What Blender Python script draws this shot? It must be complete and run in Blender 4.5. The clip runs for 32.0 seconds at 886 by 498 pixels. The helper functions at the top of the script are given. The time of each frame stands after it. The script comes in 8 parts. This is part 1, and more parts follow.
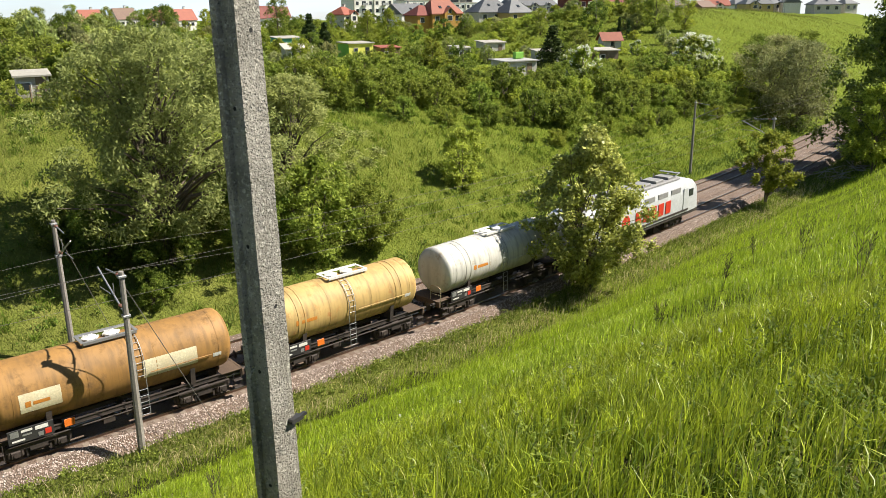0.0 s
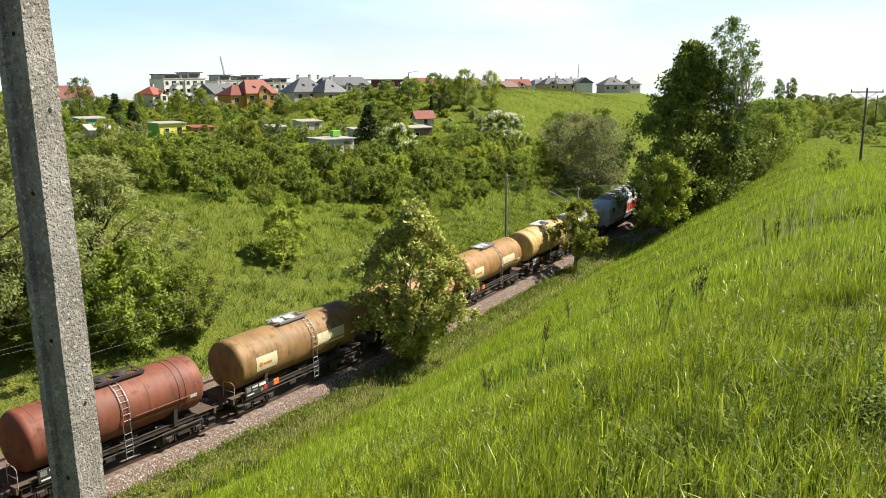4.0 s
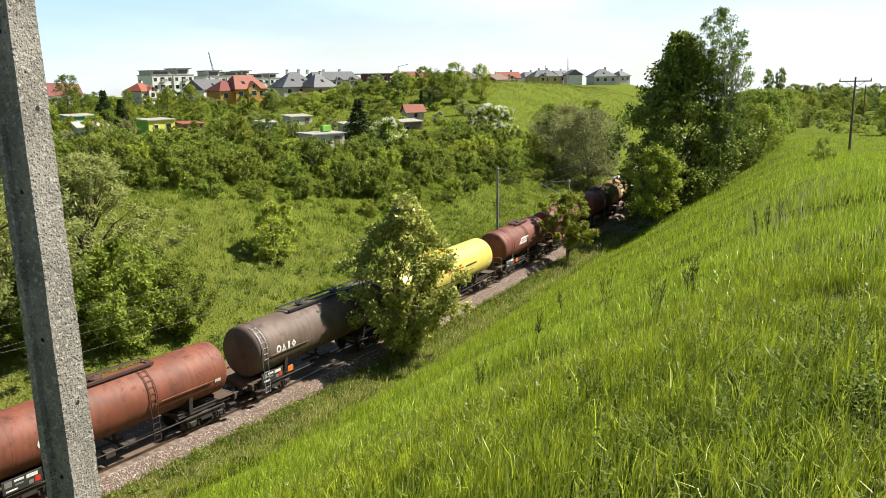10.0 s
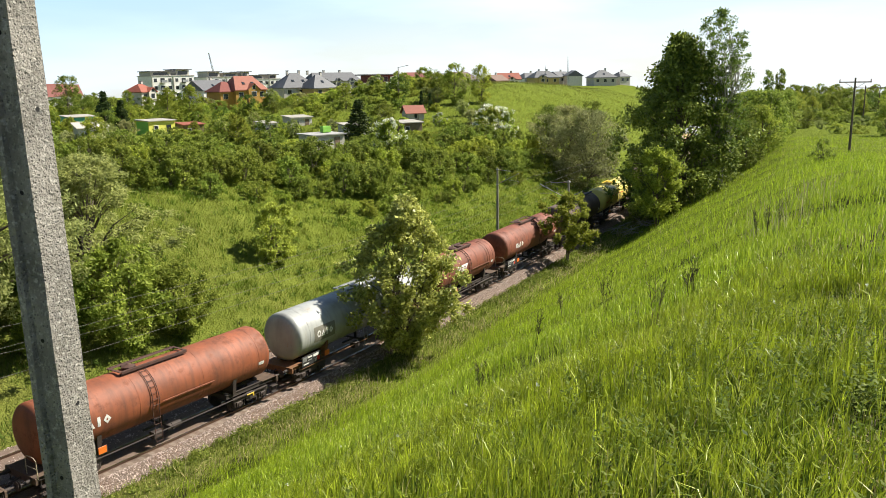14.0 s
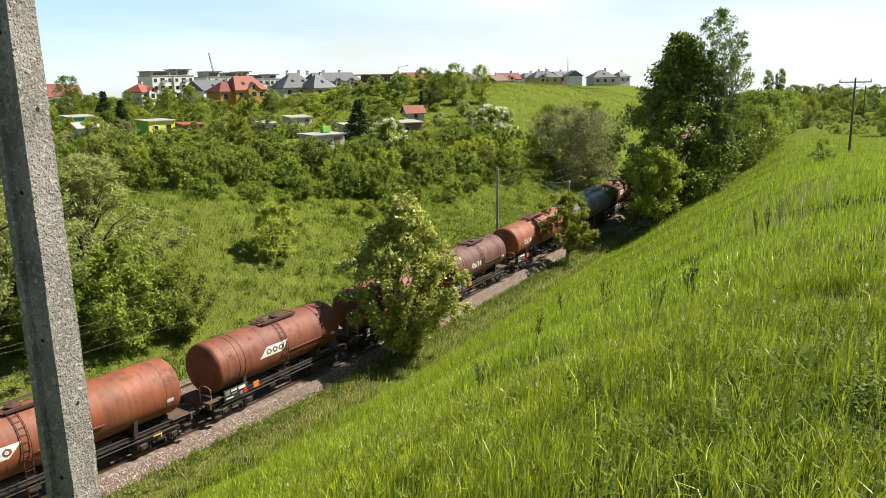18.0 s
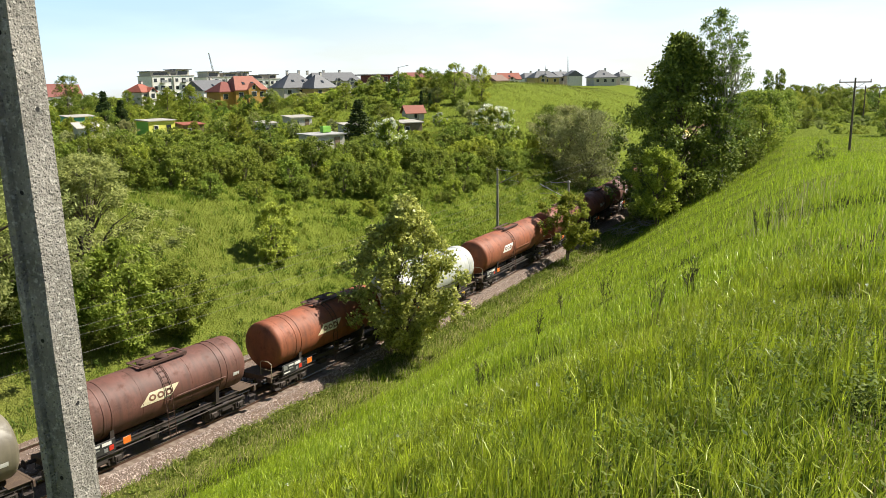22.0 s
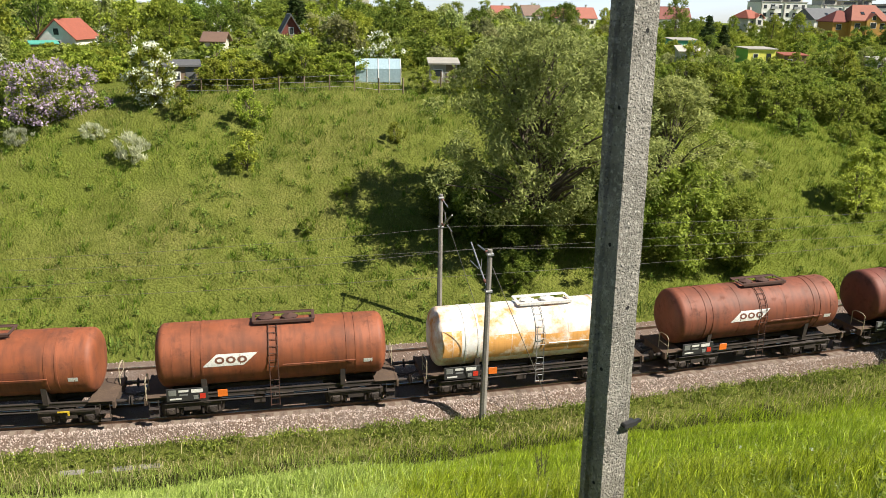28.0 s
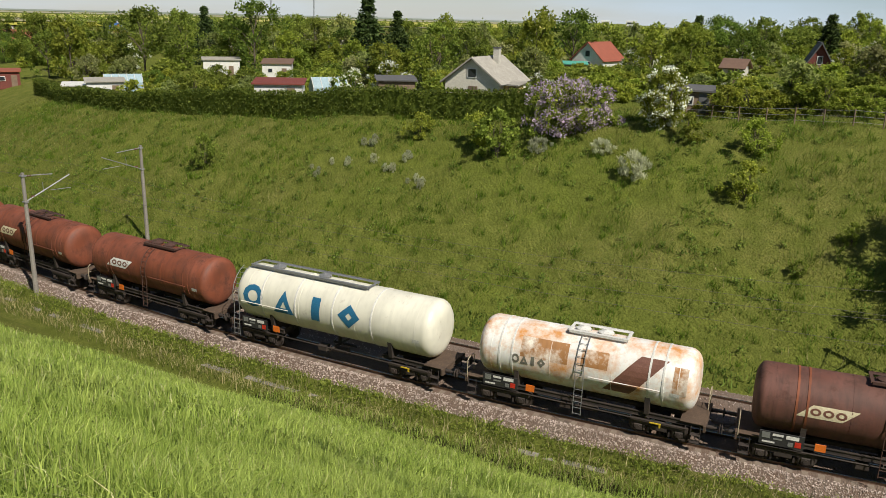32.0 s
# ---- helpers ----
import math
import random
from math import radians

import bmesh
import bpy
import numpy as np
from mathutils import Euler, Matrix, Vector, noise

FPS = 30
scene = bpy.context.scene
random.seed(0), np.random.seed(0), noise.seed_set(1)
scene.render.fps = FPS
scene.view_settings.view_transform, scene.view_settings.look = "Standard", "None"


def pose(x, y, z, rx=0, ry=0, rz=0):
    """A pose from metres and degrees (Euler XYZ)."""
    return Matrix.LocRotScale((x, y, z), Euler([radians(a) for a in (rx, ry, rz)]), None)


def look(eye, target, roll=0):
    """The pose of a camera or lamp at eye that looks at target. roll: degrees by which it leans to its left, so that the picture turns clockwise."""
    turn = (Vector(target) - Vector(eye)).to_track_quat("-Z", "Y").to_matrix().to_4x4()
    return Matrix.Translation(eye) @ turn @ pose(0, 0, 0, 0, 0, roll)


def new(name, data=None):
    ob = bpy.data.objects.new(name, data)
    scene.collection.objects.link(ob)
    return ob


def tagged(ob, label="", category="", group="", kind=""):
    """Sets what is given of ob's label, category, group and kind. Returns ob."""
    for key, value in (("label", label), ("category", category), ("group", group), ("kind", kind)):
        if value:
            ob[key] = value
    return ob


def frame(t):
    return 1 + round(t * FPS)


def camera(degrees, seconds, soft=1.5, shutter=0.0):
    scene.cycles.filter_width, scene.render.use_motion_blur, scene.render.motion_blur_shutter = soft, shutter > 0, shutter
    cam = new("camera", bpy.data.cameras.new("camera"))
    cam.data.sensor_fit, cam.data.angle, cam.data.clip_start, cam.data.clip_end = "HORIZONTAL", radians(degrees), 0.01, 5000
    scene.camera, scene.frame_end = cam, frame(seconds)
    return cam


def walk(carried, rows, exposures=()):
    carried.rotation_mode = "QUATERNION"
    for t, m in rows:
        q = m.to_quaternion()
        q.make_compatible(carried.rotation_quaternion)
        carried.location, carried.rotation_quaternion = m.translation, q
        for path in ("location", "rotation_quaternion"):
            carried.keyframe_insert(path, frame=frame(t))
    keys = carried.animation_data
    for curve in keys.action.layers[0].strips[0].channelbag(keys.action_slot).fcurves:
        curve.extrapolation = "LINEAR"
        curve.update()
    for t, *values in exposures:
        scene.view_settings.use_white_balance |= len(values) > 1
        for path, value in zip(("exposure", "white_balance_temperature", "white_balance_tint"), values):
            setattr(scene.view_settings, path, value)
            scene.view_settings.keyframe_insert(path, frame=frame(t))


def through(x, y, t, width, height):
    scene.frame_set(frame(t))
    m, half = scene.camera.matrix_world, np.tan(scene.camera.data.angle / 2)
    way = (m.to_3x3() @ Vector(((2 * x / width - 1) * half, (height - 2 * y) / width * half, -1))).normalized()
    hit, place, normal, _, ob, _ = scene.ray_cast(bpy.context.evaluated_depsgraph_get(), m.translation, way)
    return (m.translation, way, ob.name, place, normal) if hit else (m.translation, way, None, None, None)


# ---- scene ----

CLIP = 32.0
EYE_Z = 18.03
cam = camera(57.30, CLIP, soft=0.8)


def aim(yaw, pitch, roll):
    """The camera on its tripod: yaw to the left of +y, pitch up, roll as look()."""
    return pose(0, 0, EYE_Z) @ pose(0, 0, 0, 90 + pitch, 0, yaw) @ pose(0, 0, 0, 0, 0, roll)


PATH = [
    (0, aim(14.00, -16.95, -0.56)),
    (0.5, aim(12.17, -16.33, -0.71)),
    (1, aim(10.49, -15.18, -0.78)),
    (1.5, aim(8.77, -14.10, -0.84)),
    (2, aim(7.01, -12.86, -0.82)),
    (2.5, aim(5.14, -11.73, -0.59)),
    (3, aim(3.77, -11.27, -0.53)),
    (3.5, aim(2.64, -11.43, -0.57)),
    (4, aim(1.26, -11.74, -0.43)),
    (4.5, aim(0.18, -12.69, -0.37)),
    (6.5, aim(-0.39, -12.25, -0.77)),
    (7, aim(0.14, -12.29, -0.89)),
    (7.5, aim(0.45, -12.32, -0.96)),
    (8, aim(0.69, -12.36, -1.05)),
    (8.5, aim(0.74, -12.30, -1.04)),
    (9, aim(0.71, -12.31, -1.02)),
    (9.5, aim(0.69, -12.24, -1.03)),
    (10, aim(0.68, -12.19, -1.02)),
    (10.5, aim(0.68, -12.13, -1.02)),
    (24, aim(0.68, -12.13, -1.02)),
    (24.5, aim(0.81, -12.16, -1.10)),
    (25, aim(1.45, -12.25, -1.12)),
    (25.5, aim(3.15, -12.45, -1.17)),
    (26, aim(6.45, -12.88, -1.27)),
    (26.5, aim(11.99, -13.61, -1.43)),
    (27, aim(20.24, -14.64, -0.31)),
    (27.5, aim(30.35, -16.12, 0.33)),
    (28, aim(40.20, -17.03, 0.94)),
    (28.5, aim(47.95, -17.30, 1.49)),
    (29, aim(54.44, -17.37, 1.78)),
    (29.5, aim(59.75, -17.44, 1.90)),
    (30, aim(64.31, -17.56, 1.74)),
    (30.5, aim(68.18, -17.45, 1.50)),
    (31, aim(71.33, -16.99, 1.23)),
    (31.5, aim(73.26, -16.44, 1.28)),
    (32, aim(74.72, -16.04, 1.45)),
]
EXPOSURE = [(0, 1.02), (2, 1.02), (3, 0.97), (4, 1.02), (9, 1.02), (14, 1.02), (18, 0.98), (20, 0.94), (22, 1.02), (24.5, 1.02), (27, 1.34), (28, 0.9), (29, 1.15), (30, 1.05), (31, 0.62), (32, 0.17)]
walk(cam, PATH, EXPOSURE)

# ---- daylight: a high sun along the line, a bright hazy sky ----
SUN_HEADING, SUN_HEIGHT = 20.0, 47.0
world = bpy.data.worlds.new("world")
scene.world = world
world.use_nodes = True
wn = world.node_tree
sky = wn.nodes.new("ShaderNodeTexSky")
sky.sky_type, sky.sun_disc = "NISHITA", False
sky.sun_elevation, sky.sun_rotation = radians(SUN_HEIGHT), radians(90 - SUN_HEADING)
sky.air_density, sky.dust_density, sky.ozone_density = 1.0, 0.15, 1.0
haze, drift, spread = wn.nodes.new("ShaderNodeMix"), wn.nodes.new("ShaderNodeTexNoise"), wn.nodes.new("ShaderNodeMapRange")
where, stretch = wn.nodes.new("ShaderNodeTexCoord"), wn.nodes.new("ShaderNodeMapping")
haze.data_type = "RGBA"
haze.inputs[7].default_value = (11.2, 12.9, 14.6, 1)
stretch.inputs["Scale"].default_value = (1.4, 1.4, 7.0)
drift.inputs["Scale"].default_value, drift.inputs["Detail"].default_value = 2.2, 7.0
spread.inputs[1].default_value, spread.inputs[2].default_value, spread.inputs[3].default_value, spread.inputs[4].default_value = 0.42, 0.7, 0.45, 0.9
wn.links.new(where.outputs["Generated"], stretch.inputs[0])
wn.links.new(stretch.outputs[0], drift.inputs["Vector"])
wn.links.new(drift.outputs[0], spread.inputs[0])
wn.links.new(spread.outputs[0], haze.inputs[0])
wn.links.new(sky.outputs[0], haze.inputs[6])
# bluer away from the sun and higher up
lean, rise, clear = wn.nodes.new("ShaderNodeVectorMath"), wn.nodes.new("ShaderNodeMapRange"), wn.nodes.new("ShaderNodeMix")
lean.operation = "DOT_PRODUCT"
lean.inputs[1].default_value = (-0.75, 0.9, 3.0)
rise.inputs[1].default_value, rise.inputs[2].default_value, rise.inputs[4].default_value = 1.08, 1.4, 0.85
clear.data_type = "RGBA"
clear.inputs[7].default_value = (5.6, 8.6, 10.4, 1)
wn.links.new(where.outputs["Generated"], lean.inputs[0])
wn.links.new(lean.outputs["Value"], rise.inputs[0])
wn.links.new(rise.outputs[0], clear.inputs[0])
wn.links.new(haze.outputs[2], clear.inputs[6])
# the haze thins out upwards into clear blue
level, climb, dome = wn.nodes.new("ShaderNodeVectorMath"), wn.nodes.new("ShaderNodeMapRange"), wn.nodes.new("ShaderNodeMix")
level.operation = "DOT_PRODUCT"
level.inputs[1].default_value = (0, 0, 1)
climb.inputs[1].default_value, climb.inputs[2].default_value = 0.1, 0.32
dome.data_type = "RGBA"
wn.links.new(where.outputs["Generated"], level.inputs[0])
wn.links.new(level.outputs["Value"], climb.inputs[0])
wn.links.new(climb.outputs[0], dome.inputs[0])
wn.links.new(clear.outputs[2], dome.inputs[6])
wn.links.new(sky.outputs[0], dome.inputs[7])
wn.links.new(dome.outputs[2], wn.nodes["Background"].inputs[0])
wn.nodes["Background"].inputs[1].default_value = 0.05
sun_data = bpy.data.lights.new("sun", "SUN")
sun_data.energy, sun_data.angle, sun_data.color = 5.0, radians(0.53), (1.0, 0.94, 0.83)
sun = new("sun", sun_data)
sun.matrix_world = look((0, 0, 60), (-60 * math.cos(radians(SUN_HEADING)), -60 * math.sin(radians(SUN_HEADING)), 60 - 60 * math.tan(radians(SUN_HEIGHT))))

# ---- materials ----
def material(name, base, rough=0.8, metal=0.0):
    m = bpy.data.materials.new(name)
    m.use_nodes = True
    b = m.node_tree.nodes["Principled BSDF"]
    b.inputs["Base Color"].default_value = (*base, 1)
    b.inputs["Roughness"].default_value, b.inputs["Metallic"].default_value = rough, metal
    return m


def node(m, kind, **values):
    n = m.node_tree.nodes.new(kind)
    for key, value in values.items():
        n.inputs[key.replace("_", " ")].default_value = value
    return n


def link(m, a, b):
    m.node_tree.links.new(a, b)


def coords(m, scale=(1, 1, 1), space="Object"):
    tc, mp = node(m, "ShaderNodeTexCoord"), node(m, "ShaderNodeMapping")
    mp.inputs["Scale"].default_value = scale
    link(m, tc.outputs[space], mp.inputs[0])
    return mp.outputs[0]


def grain(m, scale, at=None, detail=4.0, low=0.35, high=0.65, rough=0.6):
    """Noise spread over 0 to 1."""
    n = node(m, "ShaderNodeTexNoise", Scale=scale, Detail=detail, Roughness=rough)
    if at is not None:
        link(m, at, n.inputs["Vector"])
    r = node(m, "ShaderNodeMapRange")
    r.inputs[1].default_value, r.inputs[2].default_value = low, high
    link(m, n.outputs[0], r.inputs[0])
    return r.outputs[0]


def blend(m, factor, a, b):
    mix = m.node_tree.nodes.new("ShaderNodeMix")
    mix.data_type = "RGBA"
    if isinstance(factor, float):
        mix.inputs[0].default_value = factor
    else:
        link(m, factor, mix.inputs[0])
    for slot, value in ((6, a), (7, b)):
        if isinstance(value, tuple):
            mix.inputs[slot].default_value = (*value, 1)
        else:
            link(m, value, mix.inputs[slot])
    return mix.outputs[2]


def bump(m, height, strength=0.4, distance=0.02):
    b = node(m, "ShaderNodeBump", Strength=strength, Distance=distance)
    link(m, height, b.inputs["Height"])
    link(m, b.outputs[0], m.node_tree.nodes["Principled BSDF"].inputs["Normal"])


def colour(m, out):
    link(m, out, m.node_tree.nodes["Principled BSDF"].inputs["Base Color"])


def worn(name, base, second, rough=0.7, big=0.6, small=9.0, metal=0.0, rise=0.3, distance=0.01):
    """A surface of two tones at two scales, with a fine relief."""
    m = material(name, base, rough, metal)
    at = coords(m)
    a, b = grain(m, big, at), grain(m, small, at, 6)
    third = tuple(0.5 * (x + y) * 0.75 for x, y in zip(base, second))
    colour(m, blend(m, b, blend(m, a, base, second), third) if rise >= 0 else blend(m, a, base, second))
    bump(m, b, abs(rise), distance)
    return m


def leafy(name, dark, light, through=0.45, rough=0.55, shine=0.12):
    """Leaves: each one its own tone, lit through from behind."""
    m = material(name, light, rough)
    nodes = m.node_tree.nodes
    bsdf, out = nodes["Principled BSDF"], nodes["Material Output"]
    geo, info = node(m, "ShaderNodeNewGeometry"), node(m, "ShaderNodeObjectInfo")
    tone = blend(m, geo.outputs["Random Per Island"], dark, light)
    patch = grain(m, 0.5, coords(m), 3)
    dim = tuple(0.85 * v for v in dark)
    fac = node(m, "ShaderNodeMath")
    fac.operation = "MULTIPLY"
    fac.inputs[1].default_value = 0.4
    link(m, patch, fac.inputs[0])
    tone = blend(m, fac.outputs[0], tone, dim)
    hue = node(m, "ShaderNodeHueSaturation", Saturation=1.0, Value=1.0)
    shift = node(m, "ShaderNodeMapRange")
    shift.inputs[3].default_value, shift.inputs[4].default_value = 0.49, 0.515
    link(m, info.outputs["Random"], shift.inputs[0])
    link(m, shift.outputs[0], hue.inputs["Hue"])
    scatter, value = node(m, "ShaderNodeMath"), node(m, "ShaderNodeMath")
    scatter.operation, value.operation = "MULTIPLY", "FRACT"
    scatter.inputs[1].default_value = 7.31
    link(m, info.outputs["Random"], scatter.inputs[0])
    link(m, scatter.outputs[0], value.inputs[0])
    bright = node(m, "ShaderNodeMapRange")
    bright.inputs[3].default_value, bright.inputs[4].default_value = 0.68, 1.22
    link(m, value.outputs[0], bright.inputs[0])
    link(m, bright.outputs[0], hue.inputs["Value"])
    link(m, tone, hue.inputs["Color"])
    colour(m, hue.outputs[0])
    bsdf.inputs["Specular IOR Level"].default_value = shine
    tr, mix = node(m, "ShaderNodeBsdfTranslucent"), node(m, "ShaderNodeMixShader")
    link(m, hue.outputs[0], tr.inputs[0])
    mix.inputs[0].default_value = through
    link(m, bsdf.outputs[0], mix.inputs[1])
    link(m, tr.outputs[0], mix.inputs[2])
    link(m, mix.outputs[0], out.inputs[0])
    return m


def bladed(name, dark, light, straw, through=0.26, rough=0.34, shine=0.55, share=0.07):
    """Grass: every blade its own tone, a few of them straw, in drifts of deeper and paler growth."""
    m = material(name, light, rough)
    nodes = m.node_tree.nodes
    bsdf, out = nodes["Principled BSDF"], nodes["Material Output"]
    geo = node(m, "ShaderNodeNewGeometry")
    at = coords(m)
    tone = blend(m, geo.outputs["Random Per Island"], dark, light)
    dry = node(m, "ShaderNodeMapRange")
    dry.inputs[1].default_value, dry.inputs[2].default_value = 1.0 - share, 1.0 - 0.6 * share
    link(m, geo.outputs["Random Per Island"], dry.inputs[0])
    tone = blend(m, dry.outputs[0], tone, straw)
    for scale, low, high, much, to in ((1.7, 0.46, 0.66, 0.62, dark), (0.3, 0.42, 0.66, 0.4, tuple(0.55 * a + 0.1 * b for a, b in zip(light, straw)))):
        drift = grain(m, scale, at, 4, low, high)
        f = node(m, "ShaderNodeMath")
        f.operation = "MULTIPLY"
        f.inputs[1].default_value = much
        link(m, drift, f.inputs[0])
        tone = blend(m, f.outputs[0], tone, to)
    colour(m, tone)
    bsdf.inputs["Specular IOR Level"].default_value = shine
    tr, mix = node(m, "ShaderNodeBsdfTranslucent"), node(m, "ShaderNodeMixShader")
    link(m, tone, tr.inputs[0])
    mix.inputs[0].default_value = through
    link(m, bsdf.outputs[0], mix.inputs[1])
    link(m, tr.outputs[0], mix.inputs[2])
    link(m, mix.outputs[0], out.inputs[0])
    return m


def make_ground():
    m = material("meadow", (0.1, 0.17, 0.03), 1.0)
    m.node_tree.nodes["Principled BSDF"].inputs["Specular IOR Level"].default_value = 0.03
    at = coords(m)
    big, mid, fine = grain(m, 0.09, at, 3), grain(m, 0.7, at, 5), grain(m, 6.0, at, 6)
    c = blend(m, big, (0.18, 0.215, 0.035), (0.22, 0.215, 0.06))
    c = blend(m, mid, c, (0.13, 0.155, 0.028))
    f = node(m, "ShaderNodeMath")
    f.operation = "MULTIPLY"
    f.inputs[1].default_value = 0.5
    link(m, fine, f.inputs[0])
    c = blend(m, f.outputs[0], c, (0.075, 0.085, 0.02))
    # greener towards the bend
    axis_pos, reach = node(m, "ShaderNodeVectorMath"), node(m, "ShaderNodeMapRange")
    axis_pos.operation = "DOT_PRODUCT"
    axis_pos.inputs[1].default_value = (0.6, 0.8, 0)
    link(m, at, axis_pos.inputs[0])
    reach.inputs[1].default_value, reach.inputs[2].default_value, reach.inputs[4].default_value = 15, 60, 0.75
    link(m, axis_pos.outputs["Value"], reach.inputs[0])
    c = blend(m, reach.outputs[0], c, blend(m, mid, (0.145, 0.19, 0.02), (0.1, 0.135, 0.015)))
    colour(m, c)
    bump(m, fine, 0.8, 0.12)
    return m


def make_stones():
    m = material("ballast_stone", (0.28, 0.24, 0.21), 0.9)
    at = coords(m)
    v = node(m, "ShaderNodeTexVoronoi", Scale=16.0)
    link(m, at, v.inputs["Vector"])
    c = blend(m, v.outputs["Color"], (0.12, 0.087, 0.066), (0.23, 0.172, 0.138))
    c = blend(m, grain(m, 0.6, at), c, (0.16, 0.105, 0.075))
    colour(m, c)
    bump(m, v.outputs["Distance"], 0.9, 0.06)
    return m


def tank_paint(name, base, rust=(0.16, 0.06, 0.03), amount=0.35, gloss=0.66, streak=0.6, size=1.3, dust=0.6):
    """Paint on a tank: faded patches, rust blotches, and dirt that has run down in streaks."""
    m = material(name, base, gloss)
    at = coords(m)
    base = tuple(0.79 * v for v in base)
    faded = tuple(min(1.0, v * 1.25 + 0.012) for v in base)
    c = blend(m, grain(m, 0.45, at, 3), base, faded)
    blotch = grain(m, size, at, 8, 0.62 - 0.22 * amount, 0.74 - 0.1 * amount, 0.7)
    c = blend(m, blotch, c, rust)
    run = grain(m, 1.0, coords(m, (5.0, 1.6, 0.35)), 5, 0.45, 0.75)
    mul = node(m, "ShaderNodeMath")
    mul.operation = "MULTIPLY"
    mul.inputs[1].default_value = streak
    link(m, run, mul.inputs[0])
    dirt = tuple(0.3 * v + 0.012 for v in base)
    c = blend(m, mul.outputs[0], c, dirt)
    # a veil of brake dust, in uneven bands round the barrel
    veil = grain(m, 1.0, coords(m, (0.55, 0.8, 0.5)), 7, 0.42, 0.66, 0.65)
    cover = node(m, "ShaderNodeMath")
    cover.operation = "MULTIPLY"
    cover.inputs[1].default_value = dust
    link(m, veil, cover.inputs[0])
    c = blend(m, cover.outputs[0], c, tuple(0.35 * v + w for v, w in zip(base, (0.026, 0.016, 0.011))))
    colour(m, c)
    bump(m, grain(m, 14.0, at, 6), 0.12, 0.01)
    r = node(m, "ShaderNodeMapRange")
    r.inputs[3].default_value, r.inputs[4].default_value = gloss, min(0.95, gloss + 0.35)
    link(m, blotch, r.inputs[0])
    link(m, r.outputs[0], m.node_tree.nodes["Principled BSDF"].inputs["Roughness"])
    return m


GROUND, STONES = make_ground(), make_stones()
STEEL = worn("rail_steel", (0.2, 0.13, 0.09), (0.12, 0.07, 0.05), 0.55, 2, 20, 0.6)
RAIL_TOP = worn("rail_head", (0.55, 0.54, 0.52), (0.4, 0.39, 0.38), 0.25, 2, 20, 1.0)
SLEEPER = worn("concrete_sleeper", (0.28, 0.22, 0.17), (0.19, 0.145, 0.11), 0.9, 1.5, 18)
MAST = worn("mast_concrete", (0.32, 0.29, 0.25), (0.21, 0.19, 0.165), 0.9, 1.2, 12)
DARK_METAL = worn("sooty_underframe", (0.03, 0.026, 0.024), (0.075, 0.055, 0.045), 0.75, 1.5, 14, 0.2)
GREY_METAL = worn("galvanised_steel", (0.42, 0.42, 0.42), (0.3, 0.3, 0.3), 0.5, 2, 15, 0.6)
BLACK = worn("black_paint", (0.02, 0.02, 0.022), (0.04, 0.038, 0.036), 0.6, 2, 15)
WHITE = worn("white_paint", (0.78, 0.77, 0.73), (0.66, 0.64, 0.59), 0.5, 1.5, 12)
CREAM = worn("cream_panel", (0.72, 0.66, 0.46), (0.62, 0.52, 0.33), 0.5, 2, 12)
ORANGE = worn("orange_plate", (0.85, 0.2, 0.02), (0.7, 0.16, 0.02), 0.5, 3, 20)
RED = worn("red_paint", (0.66, 0.05, 0.02), (0.5, 0.025, 0.02), 0.45, 3, 20)
PALE_RAIL = worn("dirty_cream_paint", (0.5, 0.43, 0.3), (0.34, 0.28, 0.19), 0.6, 3, 20)
YELLOW = worn("yellow_paint", (0.72, 0.5, 0.03), (0.6, 0.4, 0.03), 0.5, 3, 20)
BLUE = worn("blue_letter_paint", (0.02, 0.13, 0.26), (0.03, 0.17, 0.3), 0.45, 3, 20)
LOGO_BROWN = worn("faded_brown_paint", (0.15, 0.06, 0.04), (0.2, 0.09, 0.06), 0.6, 3, 20)
LOGO_ORANGE = worn("orange_logo_paint", (0.6, 0.22, 0.03), (0.5, 0.2, 0.03), 0.6, 3, 20)
LOGO_GREY = worn("grey_olive_paint", (0.2, 0.19, 0.15), (0.16, 0.15, 0.12), 0.6, 3, 20)
WOOD = worn("old_planks", (0.25, 0.18, 0.12), (0.16, 0.11, 0.075), 0.85, 2, 22)
BARK = worn("bark", (0.16, 0.125, 0.09), (0.09, 0.07, 0.05), 0.95, 3, 25, 0, 0.9, 0.02)
PALE_BARK = worn("pale_bark", (0.5, 0.46, 0.4), (0.3, 0.27, 0.23), 0.9, 3, 22, 0, 0.7, 0.02)
CREAM_WALL = worn("cream_plaster", (0.78, 0.74, 0.63), (0.66, 0.61, 0.5), 0.9, 1.2, 9)
GLASS = material("dark_glass", (0.03, 0.035, 0.04), 0.08)
WIRE = material("copper_wire", (0.11, 0.1, 0.085), 0.7, 0.0)
LEAF = leafy("leaf_mid_green", (0.13, 0.18, 0.025), (0.4, 0.45, 0.08), 0.5)
LEAF_MAPLE = leafy("leaf_maple", (0.2, 0.22, 0.04), (0.76, 0.73, 0.2), 0.4, 0.42, 0.3)
LEAF_LIGHT = leafy("leaf_light_green", (0.2, 0.26, 0.03), (0.5, 0.53, 0.085), 0.5)
LEAF_DARK = leafy("leaf_dark_green", (0.09, 0.14, 0.025), (0.3, 0.37, 0.06), 0.5)
LEAF_WILLOW = leafy("leaf_willow", (0.22, 0.26, 0.075), (0.5, 0.53, 0.18), 0.5)
LEAF_SILVER = leafy("leaf_silver_grey", (0.24, 0.255, 0.09), (0.52, 0.51, 0.22), 0.5)
